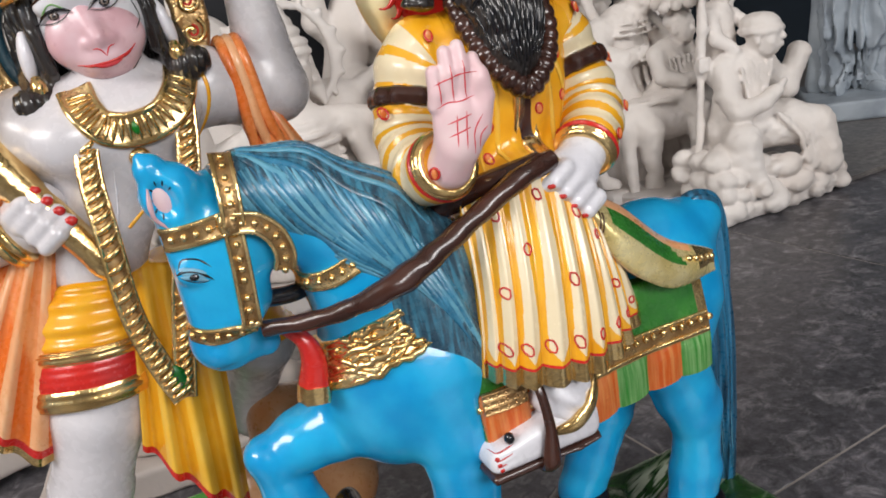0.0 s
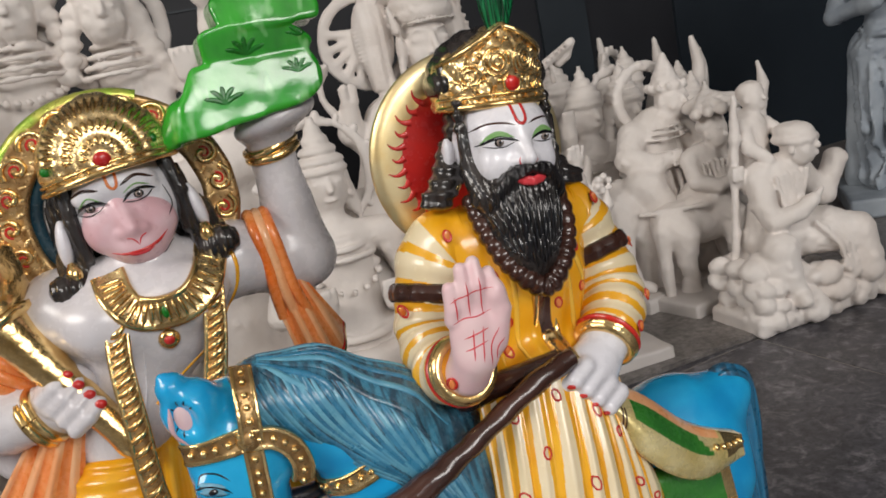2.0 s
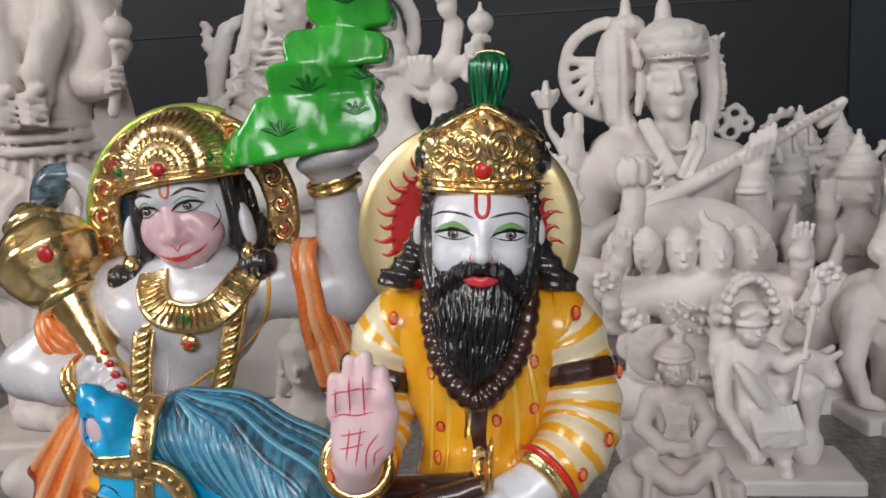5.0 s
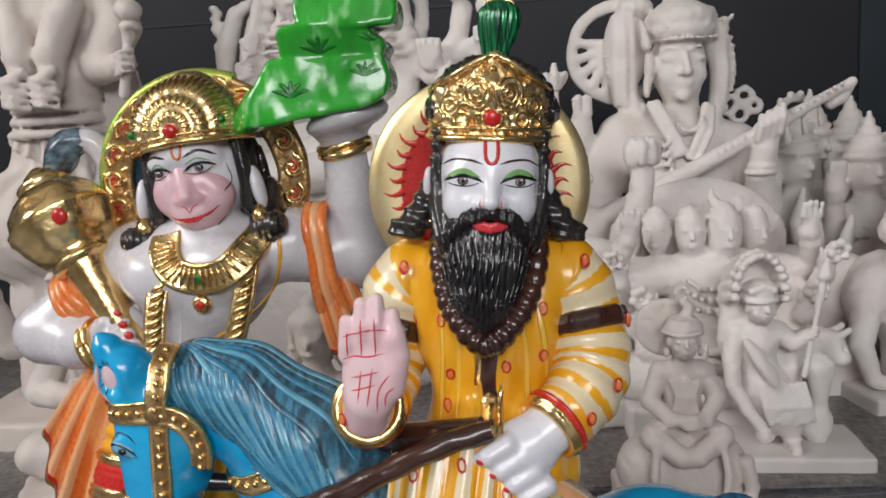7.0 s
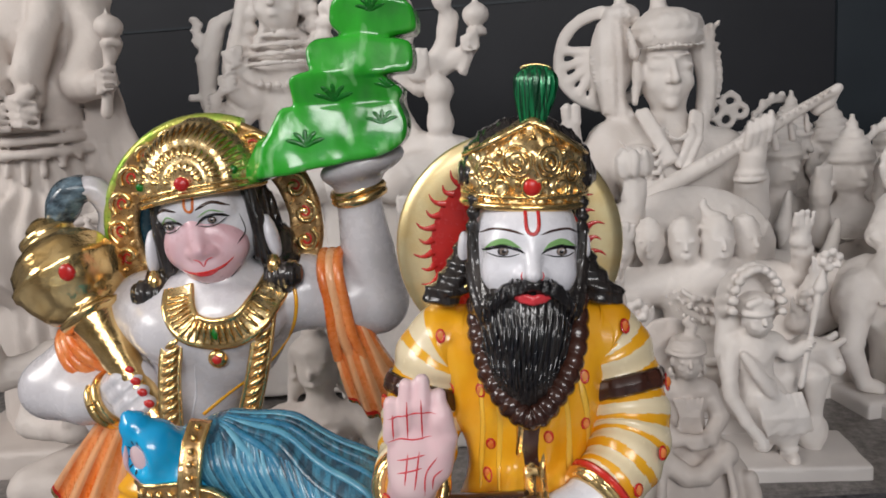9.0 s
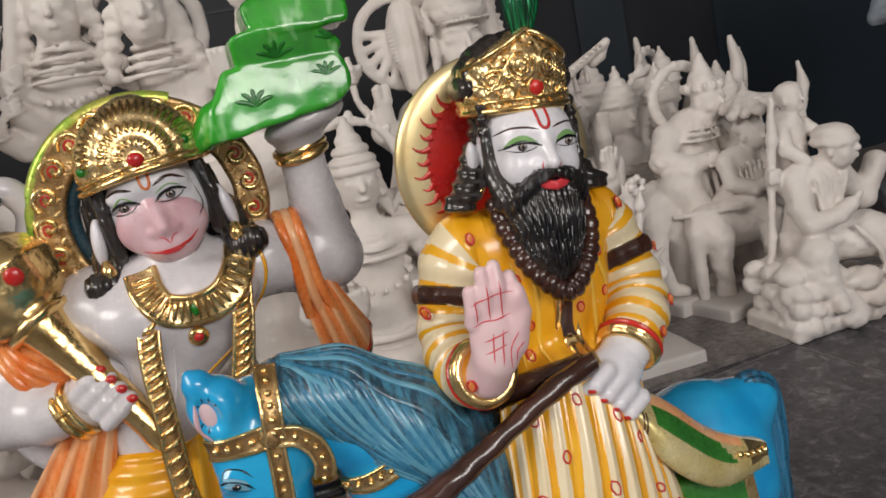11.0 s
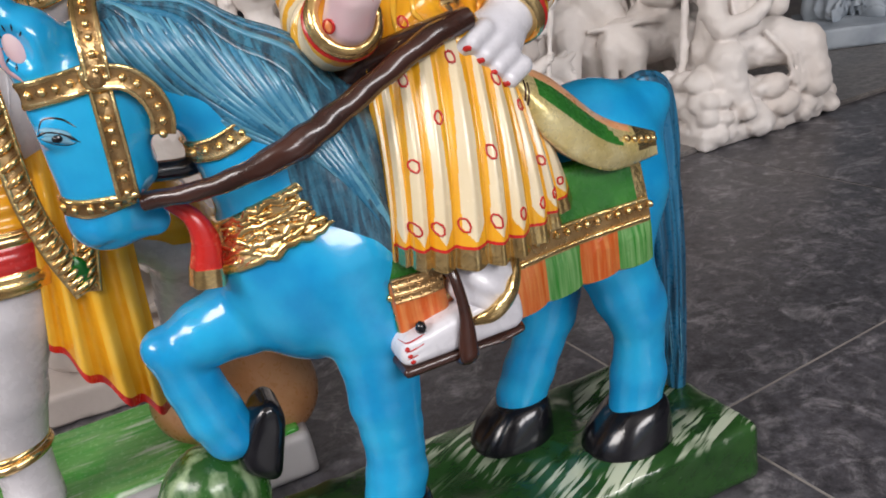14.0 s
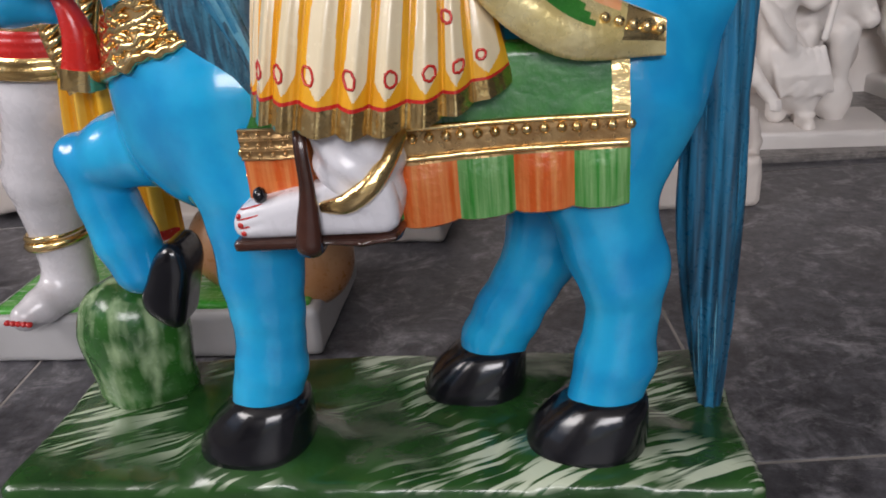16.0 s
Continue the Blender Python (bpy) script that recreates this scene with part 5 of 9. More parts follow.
# ---------------------------------------------------------------- the mountain bearer
def build_bearer():
    fm = Form()
    Z = 0.046
    # base
    slabm = Clay(0.006, lambda p: 0.0006 * wave_noise(p, 70, 2.0))
    slabm.box((-0.25, 0.235, Z / 2), (0.153, 0.08, Z / 2), 0.005)
    clay(fm, slabm, 0.0035, SHADEW)
    turf = Clay(0.004, lambda p: 0.0008 * wave_noise(p, 90, 3.0))
    turf.box((-0.249, 0.237, Z + 0.0005), (0.145, 0.075, 0.004), 0.003)
    clay(fm, turf, 0.003, TURFL)
    rock = Clay(0.02, lambda p: 0.0015 * wave_noise(p, 60, 5.0))
    rock.ball((-0.128, 0.215, 0.09), (0.052, 0.045, 0.075), (0, 14, 0))
    rock.ball((-0.105, 0.205, 0.065), (0.03, 0.035, 0.035))
    rock.ball((-0.175, 0.215, 0.085), (0.045, 0.04, 0.045), (0, 30, 0))
    rock.ball((-0.15, 0.21, 0.15), (0.03, 0.03, 0.03))
    rock.ball((-0.125, 0.215, 0.125), (0.04, 0.035, 0.045), (0, -20, 0))
    rock.limb([(-0.16, 0.165, 0.13, 0.003), (-0.12, 0.16, 0.10, 0.004), (-0.085, 0.17, 0.06, 0.003)], k=0.006, cut=True)
    clay(fm, rock, 0.003, TAN)
    # body of polished white
    body = Clay(0.02)
    body.ball((-0.212, 0.175, 0.437), (0.058, 0.036, 0.047), (0, 10, 0))
    body.limb([(-0.218, 0.178, 0.42, 0.042), (-0.235, 0.175, 0.385, 0.036), (-0.252, 0.172, 0.345, 0.034)], sy=0.85)
    for d, x, z in ((-1, -0.238, 0.442), (1, -0.182, 0.448)):
        body.ball((x, 0.15, z), (0.032, 0.022, 0.025), k=0.012)
    body.limb([(-0.268, 0.178, 0.454, 0.028), (-0.14, 0.187, 0.460, 0.027)], k=0.02)
    body.limb([(-0.203, 0.178, 0.46, 0.025), (-0.2, 0.172, 0.492, 0.023)], k=0.014)
    body.limb([(-0.268, 0.187, 0.455, 0.030), (-0.318, 0.19, 0.424, 0.0275), (-0.357, 0.178, 0.394, 0.026)], k=0.012)
    body.limb([(-0.358, 0.178, 0.393, 0.0255), (-0.324, 0.165, 0.388, 0.0235), (-0.288, 0.157, 0.388, 0.0185)], k=0.008)
    body.limb([(-0.135, 0.189, 0.458, 0.029), (-0.105, 0.195, 0.447, 0.027), (-0.082, 0.198, 0.443, 0.0255)], k=0.014)
    body.limb([(-0.081, 0.198, 0.446, 0.0258), (-0.0845, 0.196, 0.49, 0.0218), (-0.087, 0.192, 0.53, 0.0178), (-0.086, 0.189, 0.545, 0.0178)], k=0.01)
    body.ball((-0.080, 0.18, 0.5615), (0.035, 0.028, 0.013), (0, -14, 0), k=0.014)
    # standing leg, bent leg and feet
    body.limb([(-0.262, 0.17, 0.29, 0.041), (-0.284, 0.166, 0.235, 0.038), (-0.302, 0.168, 0.19, 0.030), (-0.31, 0.172, 0.17, 0.0325), (-0.318, 0.178, 0.115, 0.0225), (-0.32, 0.18, 0.07, 0.021)], k=0.014)
    body.limb([(-0.322, 0.175, 0.065, 0.019), (-0.333, 0.15, 0.06, 0.016), (-0.342, 0.138, 0.056, 0.0125)], k=0.012)
    body.limb([(-0.225, 0.185, 0.29, 0.042), (-0.175, 0.19, 0.27, 0.038), (-0.15, 0.195, 0.24, 0.032)], k=0.014)
    body.limb([(-0.15, 0.2, 0.235, 0.03), (-0.165, 0.23, 0.18, 0.022), (-0.17, 0.235, 0.15, 0.02)], k=0.01)
    clay(fm, body, 0.0022, WHITE)
    for i in range(5):
        bead(fm, (-0.351 + 0.0055 * i, 0.1255 - 0.001 * i, 0.057), (0.003, 0.003, 0.0026), RED)
    stroke(fm, body, [(-0.22, 0.05, 0.418), (-0.225, 0.05, 0.39), (-0.235, 0.05, 0.36)], FRONT, 0.0007, SKIN)
    # anklet
    for k, (z, r) in enumerate(((0.112, 0.0042), (0.119, 0.003))):
        tube(fm, [(-0.319 + 0.0245 * math.cos(a), 0.178 + 0.0245 * math.sin(a), z + 0.003 * math.cos(a), r) for a in np.linspace(0, 2 * np.pi, 17)], GOLDB, seg=8, n=32)
    # waist cloth in bands
    def wrap(rows, m, fold=0.0, freq=9):
        """Rings (x, y, z, rx, ry) round the hips."""
        p = curve_through(rows, 30)
        ang = np.linspace(0, 2 * np.pi, 64, endpoint=False)
        rings = []
        for i, (x, y, z, rx, ry) in enumerate(p):
            rr = 1 + fold * np.sin(i * 2 * np.pi / freq + 0.8 * np.sin(ang))
            rings.append(np.stack([x + rx * rr * np.cos(ang), y + ry * rr * np.sin(ang), z + 0.004 * np.sin(ang * 2) + 0.07 * rx * np.cos(ang)], 1))
        loft(fm, rings, m)
    wrap([(-0.251, 0.172, 0.341, 0.0335, 0.031), (-0.256, 0.172, 0.33, 0.043, 0.037), (-0.262, 0.171, 0.311, 0.048, 0.043), (-0.265, 0.17, 0.295, 0.049, 0.044)], YELLOW, 0.034, 7.5)
    wrap([(-0.2655, 0.17, 0.299, 0.0505, 0.0455), (-0.267, 0.17, 0.295, 0.052, 0.047), (-0.268, 0.17, 0.286, 0.0505, 0.0455)], GOLDB, 0.01)
    wrap([(-0.268, 0.17, 0.288, 0.0505, 0.0455), (-0.271, 0.169, 0.279, 0.0515, 0.0465), (-0.274, 0.168, 0.268, 0.051, 0.046)], RED, 0.004)
    wrap([(-0.274, 0.168, 0.27, 0.0515, 0.0465), (-0.2755, 0.168, 0.263, 0.053, 0.048), (-0.277, 0.168, 0.255, 0.052, 0.047), (-0.278, 0.168, 0.253, 0.046, 0.041)], GOLDB, 0.008)
    wrap([(-0.222, 0.182, 0.335, 0.03, 0.03), (-0.21, 0.184, 0.315, 0.05, 0.045), (-0.19, 0.186, 0.285, 0.052, 0.047), (-0.168, 0.19, 0.262, 0.044, 0.042), (-0.15, 0.195, 0.245, 0.036, 0.036)], YELLOW, 0.02)
    # hanging cloths in folds
    def drape(top, low, folds, depth, tone, hem=None, back=0.008, n=70, m=26, hemv=0.93, line=None):
        T, L = curve_through(top, n), curve_through(low, n)
        u = np.linspace(0, 1, n)
        out, inn = [], []
        for v in np.linspace(0, 1, m):
            q = T * (1 - v) + L * v
            q[:, 1] -= depth * (0.25 + 0.75 * v) * np.cos(2 * np.pi * folds * u) + 0.006 * math.sin(math.pi * v)
            q[:, 2] -= 0.3 * depth * v * np.cos(2 * np.pi * folds * u)
            out.append(q)
            inn.append(q + V3(0, back, 0))
        def pick(r, k):
            v = r / (m - 1)
            if hem and v > hemv:
                return hem
            if line and v > hemv - 0.035:
                return line
            # fold crests take the second tone; peach paints a highlight on orange cloth
            w = 0.5 + 0.5 * math.cos(2 * math.pi * folds * k / (n - 1))
            return tone[0] if w < 0.55 else tone[1]
        loft(fm, out, pick, closed=False)
        loft(fm, [q[::-1] for q in inn], tone[0], closed=False)
        loft(fm, [out[-1], inn[-1]], hem or tone[0], closed=False)
        for e, s in ((0, 1), (-1, -1)):
            a, b = [q[e] for q in inn], [q[e] for q in out]
            loft(fm, [a, b] if s > 0 else [b, a], tone[0], closed=False)
    drape([(-0.314, 0.17, 0.372), (-0.294, 0.152, 0.370), (-0.275, 0.158, 0.368)], [(-0.368, 0.168, 0.309), (-0.363, 0.155, 0.265), (-0.350, 0.147, 0.230), (-0.323, 0.153, 0.207)], 3.5, 0.005, (ORANGE, PEACH), GOLDB, line=RED)
    drape([(-0.30, 0.19, 0.38), (-0.268, 0.19, 0.375)], [(-0.325, 0.2, 0.22), (-0.292, 0.2, 0.19)], 2.5, 0.004, (ORANGE, ORANGE), None)
    # shawl in three strips, the middle one peach as a painted highlight
    for k, x in enumerate((-0.0062, 0.0, 0.0062)):
        tube(fm, [(-0.1135 + x, 0.212, 0.470, 0.004), (-0.113 + x, 0.198, 0.488, 0.0046), (-0.1125 + x, 0.178, 0.4885, 0.0046), (-0.112 + 1.05 * x, 0.1655, 0.474, 0.0046), (-0.1085 + 1.05 * x, 0.1655, 0.446, 0.0046), (-0.1065 + 1.3 * x, 0.1665, 0.424, 0.0046), (-0.103 + 1.7 * x, 0.17, 0.404, 0.004)], (ORANGE, PEACH, ORANGE)[k], seg=10, n=44, wave=lambda u, a: 1 + 0.06 * math.sin(14 * u + a))
    drape([(-0.119, 0.176, 0.425), (-0.103, 0.171, 0.438), (-0.088, 0.178, 0.430)], [(-0.108, 0.174, 0.368), (-0.09, 0.170, 0.352), (-0.074, 0.176, 0.348), (-0.062, 0.184, 0.378)], 3.5, 0.003, (ORANGE, PEACH), GOLDB, line=RED, hemv=0.95)
    drape([(-0.232, 0.135, 0.34), (-0.212, 0.128, 0.345), (-0.178, 0.14, 0.33)], [(-0.262, 0.14, 0.205), (-0.242, 0.128, 0.172), (-0.217, 0.13, 0.138), (-0.196, 0.145, 0.116)], 3.5, 0.006, (YELLOW, AMBER), GOLDB, hemv=0.96, line=RED)
    # arm bands of orange cloth, bracelets
    def cuff(c, axis, R, r, m, wob=0.0, nn=1, gap=0.006):
        axis = np.array(axis, float) / np.linalg.norm(axis)
        a = np.cross(axis, (0.1, 0.2, 1.0))
        a /= np.linalg.norm(a)
        b = np.cross(axis, a)
        for i in range(nn):
            tube(fm, [(*(np.array(c) + axis * (i - (nn - 1) / 2) * gap + R * (math.cos(t) * a + math.sin(t) * b) + axis * wob * math.sin(2 * t + i)), r) for t in np.linspace(0, 2 * np.pi, 17)], m, seg=8, n=36, up=tuple(axis))
    cuff((-0.32, 0.189, 0.422), (-0.78, 0.0, -0.62), 0.0285, 0.0055, ORANGE, 0.002, 4, 0.0075)
    cuff((-0.3, 0.158, 0.386), (0.9, -0.15, 0.42), 0.0205, 0.004, GOLDB, 0.0, 2, 0.007)
    cuff((-0.0865, 0.193, 0.5365), (-0.16, 0, 1), 0.0195, 0.0042, GOLDB, 0.0015, 2, 0.006)
    # fist
    fist = Clay(0.006)
    fist.ball((-0.278, 0.151, 0.400), (0.0205, 0.015, 0.0225), (0, 30, 0))
    fist.limb([(-0.292, 0.156, 0.393, 0.0165), (-0.281, 0.153, 0.399, 0.017)])
    for i in range(4):
        x, y, z = -0.2732 + 0.0056 * i, 0.1395 - 0.0035 * i, 0.416 - 0.0082 * i
        fist.limb([(x - 0.021, y + 0.004, z - 0.0145, 0.006), (x - 0.010, y - 0.0005, z - 0.0065, 0.0062), (x - 0.001, y + 0.0035, z, 0.0052)], k=0.003)
        bead(fm, (x, y - 0.0012, z + 0.0004), (0.0046, 0.0022, 0.0036), RED)
    clay(fm, fist, 0.0016, WHITE)
    # mace
    axis = V3(-0.325 - -0.2375, 0.1735 - 0.1275, 0.487 - 0.347)
    axis /= np.linalg.norm(axis)
    a0 = V3(-0.325, 0.1735, 0.487)
    e0 = V3(-0.2375, 0.1275, 0.347)
    tube(fm, [(*e0, 0.0095), (*(e0 + axis * 0.012), 0.0125), (*(e0 + axis * 0.03), 0.0115), (*(e0 + axis * 0.07), 0.013), (*(e0 + axis * 0.11), 0.0165), (*(e0 + axis * 0.133), 0.020)], GOLDB, seg=20, n=24)
    prof = [(-0.042, 0.012), (-0.040, 0.026), (-0.035, 0.027), (-0.033, 0.022), (-0.026, 0.033), (-0.012, 0.040), (-0.004, 0.042), (-0.001, 0.0445), (0.004, 0.0445), (0.007, 0.0415), (0.018, 0.039), (0.028, 0.031), (0.035, 0.021), (0.037, 0.0225), (0.041, 0.0225), (0.044, 0.014), (0.05, 0.013), (0.056, 0.006), (0.058, 0.001)]
    u1 = np.cross(axis, (0, 1, 0))
    u1 /= np.linalg.norm(u1)
    u2 = np.cross(axis, u1)
    ang = np.linspace(0, 2 * np.pi, 40, endpoint=False)
    loft(fm, [a0 + axis * h + r * (1 + (0.025 * np.cos(8 * ang) if r > 0.03 else 0 * ang))[:, None] * (np.cos(ang)[:, None] * u1 + np.sin(ang)[:, None] * u2) for h, r in prof], GOLDB)
    bead(fm, (-0.307, 0.1345, 0.4985), (0.0068, 0.003, 0.0068), RED, 7, 12)
    # tail with its tuft
    tube(fm, [(-0.27, 0.215, 0.30, 0.014), (-0.32, 0.225, 0.315, 0.0145), (-0.355, 0.225, 0.36, 0.014), (-0.35, 0.222, 0.43, 0.013), (-0.32, 0.218, 0.49, 0.012), (-0.30, 0.21, 0.53, 0.0115), (-0.308, 0.205, 0.553, 0.011), (-0.324, 0.202, 0.556, 0.0105)], WHITE, seg=14, n=60)
    tube(fm, [(-0.315, 0.203, 0.557, 0.0105), (-0.328, 0.2, 0.553, 0.013), (-0.338, 0.198, 0.537, 0.0125), (-0.342, 0.197, 0.522, 0.006)], TUFTB, seg=22, n=24, wave=lambda u, a: 1 + 0.09 * math.sin(7 * a + 6 * u))
    # halo arch of gold scrolls
    hx, hz, hy = -0.2105, 0.516, 0.203
    arch = Clay(0.005, lambda p: 0.0005 * wave_noise(p, 160, 3.0))
    arch.ring((hx, hy, hz), 0.0775, 0.0125, 1, sq=0.62)
    arch.ring((hx, hy - 0.005, hz), 0.0665, 0.0028, 1)
    arch.ring((hx, hy - 0.005, hz), 0.0875, 0.003, 1)
    clay(fm, arch, 0.0018, BRONZE)
    for i in range(21):
        a = 2 * math.pi * i / 21 + 0.1
        cx, cz = hx + 0.0772 * math.cos(a), hz + 0.0772 * math.sin(a)
        tube(fm, [(cx + 0.0112 * s * math.cos(a + 7.5 * s), hy - 0.0082, cz + 0.0112 * s * math.sin(a + 7.5 * s), 0.0024) for s in np.linspace(0.12, 1, 11)], GOLDB, seg=7, n=24)
        tube(fm, [(cx + 0.0058 * s * math.cos(a + 2.4 + 5.5 * s), hy - 0.0075, cz + 0.0058 * s * math.sin(a + 2.4 + 5.5 * s), 0.001) for s in np.linspace(0.2, 1, 9)], RED, seg=6, n=16)
    for i in range(42):
        a = 2 * math.pi * (i + 0.5) / 42
        for r0, r1, b in ((0.067, 0.072, 0.05), (0.0825, 0.0875, -0.05)):
            tube(fm, [(hx + r * math.cos(a + b * (r - r0) / (r1 - r0)), hy - 0.0075, hz + r * math.sin(a + b * (r - r0) / (r1 - r0)), 0.0016) for r in np.linspace(r0, r1, 4)], GOLD, seg=6, n=5)
    tube(fm, [(hx + 0.0885 * math.cos(a), hy - 0.001, hz + 0.0885 * math.sin(a), 0.0058) for a in np.linspace(math.pi * 0.38, math.pi * 1.2, 24)], LIME, seg=10, n=80, flat=1.3)
    tube(fm, [(hx + 0.0605 * math.cos(a), hy + 0.002, hz + 0.0605 * math.sin(a), 0.0062) for a in np.linspace(math.pi * 0.55, math.pi * 1.35, 16)], NAVY, seg=8, n=60, flat=0.7)
    # head
    first = fm.count
    hd = Clay(0.01)
    hd.ball((-0.2, 0.176, 0.526), (0.0375, 0.034, 0.042))
    for d in (-1, 1):
        hd.ball((-0.201 + d * 0.0485, 0.168, 0.512), (0.0055, 0.009, 0.0185), (0, d * -8, 0), k=0.004)
        hd.ball((-0.2045 + d * 0.0165, 0.152, 0.540), (0.012, 0.0075, 0.006), k=0.008)
    hd.ball((-0.203, 0.153, 0.546), (0.025, 0.0165, 0.012))
    clay(fm, hd, 0.0015, SKIN)
    mask = Clay(0.009)
    mask.ball((-0.203, 0.155, 0.519), (0.0295, 0.0165, 0.0235))
    mask.ball((-0.199, 0.1585, 0.4995), (0.0228, 0.0238, 0.0165))
    mask.ball((-0.2205, 0.157, 0.511), (0.0115, 0.012, 0.012))
    mask.ball((-0.180, 0.157, 0.511), (0.0115, 0.012, 0.012))
    mask.limb([(-0.2045, 0.145, 0.535, 0.004), (-0.2025, 0.140, 0.521, 0.005), (-0.2005, 0.1365, 0.5125, 0.0055)], k=0.007)
    mask.ball((-0.2075, 0.1405, 0.5105), (0.0045, 0.0045, 0.0035), k=0.004)
    mask.ball((-0.1935, 0.1405, 0.5105), (0.0045, 0.0045, 0.0035), k=0.004)
    clay(fm, mask, 0.0014, PINK)
    both = Clay(0.006)
    both.items = hd.items + mask.items
    for d, x, z in ((-1, -0.2225, 0.5325), (1, -0.1885, 0.534)):
        eye_paint(fm, both, x, z, 0.0205, 0.1, y0=0.06, lid=None, hgt=1.5)
        stroke(fm, both, [(x - 0.0095, 0.05, z + 0.0015 + 0.002 * d), (x, 0.05, z + 0.0078), (x + 0.0095, 0.05, z + 0.0035 + 0.001 * d)], FRONT, 0.0006, EYEG)
        stroke(fm, both, [(x - d * 0.0095, 0.05, z + 0.0105 - d * 0.001), (x + d * 0.002, 0.05, z + 0.0138), (x + d * 0.0135, 0.05, z + 0.009)], FRONT, 0.0012, BROWN)
    stroke(fm, both, [(-0.2195, 0.05, 0.4985), (-0.211, 0.05, 0.4958), (-0.204, 0.05, 0.4955), (-0.199, 0.05, 0.4955), (-0.192, 0.05, 0.4965), (-0.185, 0.05, 0.4985), (-0.178, 0.05, 0.5035)], FRONT, 0.0012, RED, n=40)
    stroke(fm, both, [(-0.209, 0.05, 0.4952), (-0.200, 0.05, 0.4938), (-0.190, 0.05, 0.4955)], FRONT, 0.0017, LIP)
    for d in (-1, 1):
        stroke(fm, both, [(-0.199, 0.05, 0.5), (-0.199 + d * 0.003, 0.05, 0.505), (-0.199 + d * 0.0075, 0.05, 0.5065)], FRONT, 0.0005, LIP)
    stroke(fm, both, [(-0.206, 0.05, 0.559), (-0.2055, 0.05, 0.546), (-0.2025, 0.05, 0.5425), (-0.1995, 0.05, 0.546), (-0.199, 0.05, 0.559)], FRONT, 0.0011, ORANGE, taper=False)
    stroke(fm, both, [(-0.171, 0.05, 0.535), (-0.1685, 0.05, 0.521), (-0.1735, 0.05, 0.513)], FRONT, 0.0005, BLACK)
    stroke(fm, both, [(-0.2265, 0.05, 0.497), (-0.2175, 0.05, 0.4885), (-0.203, 0.05, 0.4842), (-0.188, 0.05, 0.4855), (-0.1765, 0.05, 0.4945)], FRONT, 0.0009, BLACK, n=30)
    # hair
    def locks(p):
        return 0.0007 * np.cos(p[..., 0] * 2 * np.pi / 0.0052 + 2 * np.sin(p[..., 2] * 60))
    hair = Clay(0.01, locks)
    hair.ball((-0.206, 0.203, 0.52), (0.055, 0.010, 0.06), k=0.004)
    hair.ball((-0.2, 0.192, 0.525), (0.042, 0.02, 0.052))
    for d in (-1, 1):
        hair.limb([(-0.2 + d * 0.036, 0.166, 0.553, 0.006), (-0.2 + d * 0.0395, 0.164, 0.525, 0.0062), (-0.2 + d * 0.0385, 0.166, 0.498, 0.006)], k=0.005)
        hair.limb([(-0.2 + d * 0.047, 0.193, 0.505, 0.013), (-0.2 + d * 0.049, 0.18, 0.487, 0.015), (-0.2 + d * 0.051, 0.164, 0.478, 0.014), (-0.2 + d * 0.059, 0.158, 0.481, 0.0115)], k=0.008)
    clay(fm, hair, 0.0018, HAIR)
    for d in (-1, 1):
        tube(fm, [(-0.2005 + d * 0.0485, 0.161, 0.498, 0.003), (-0.2005 + d * 0.0485, 0.158, 0.49, 0.0058), (-0.2005 + d * 0.0485, 0.158, 0.479, 0.003)], GOLDB, seg=12, n=14)
    # crown with a fan of ribs
    def ribs(p):
        a = np.arctan2(p[..., 2] - 0.560, p[..., 0] + 0.202)
        r = np.hypot(p[..., 2] - 0.5655, p[..., 0] + 0.202)
        fan = np.clip((r - 0.026) / 0.004, 0, 1)
        return (p[..., 1] < 0.187) * (0.0004 * fan * np.cos(a * 25) + 0.0009 * np.cos((r - 0.027) * 2 * np.pi / 0.011) * (r < 0.045))
    crown = Clay(0.005, ribs)
    crown.ball((-0.2025, 0.179, 0.5625), (0.0485, 0.0465, 0.0445))
    crown.ball((-0.201, 0.188, 0.602), (0.016, 0.016, 0.010), k=0.01)
    crown.box((-0.2, 0.18, 0.5245), (0.07, 0.07, 0.0285), 0.001, (0, -4, 0), k=0.002, cut=True)
    clay(fm, crown, 0.0016, GOLD)
    plain = Clay(0.006)
    plain.items = crown.items[:]
    for dz, r in ((0.0, 0.0026), (0.0055, 0.0015)):
        tube(fm, [(-0.2025 + 0.0486 * math.cos(a), 0.179 + 0.0465 * math.sin(a), 0.5555 + dz + 0.003 * math.cos(a) - 0.004 * abs(math.cos(a)) ** 2, r) for a in np.linspace(math.radians(-185), math.radians(5), 25)], GOLDB, seg=8, n=60)
    for R1, n1, rr, ln in ((0.0085, 9, 0.0018, 0.0065), (0.0185, 15, 0.0021, 0.0085), (0.0305, 23, 0.0019, 0.0125)):
        for i in range(n1):
            a = math.pi * (0.03 + 0.94 * i / (n1 - 1))
            stroke(fm, plain, [(-0.202 + (R1 + s * ln) * math.cos(a), 0.05, 0.5655 + (R1 + s * ln) * math.sin(a)) for s in (0, 0.5, 1)], FRONT, rr, GOLDB, flat=1.0, n=7)
    q = plain.lay(np.array([[-0.2025, 0.05, 0.5645]]), FRONT)[0]
    bead(fm, q, (0.0062, 0.0035, 0.0055), RED, 7, 12)
    for x, z in ((-0.242, 0.5655), (-0.167, 0.569)):
        q = plain.lay(np.array([[x, 0.05, z]]), FRONT)[0]
        bead(fm, q, (0.0038, 0.0025, 0.0036), GREENK)
    # the head leans a little to one side
    lean, pivot, at = radians(3.8), V3(-0.2, 0, 0.49), 0
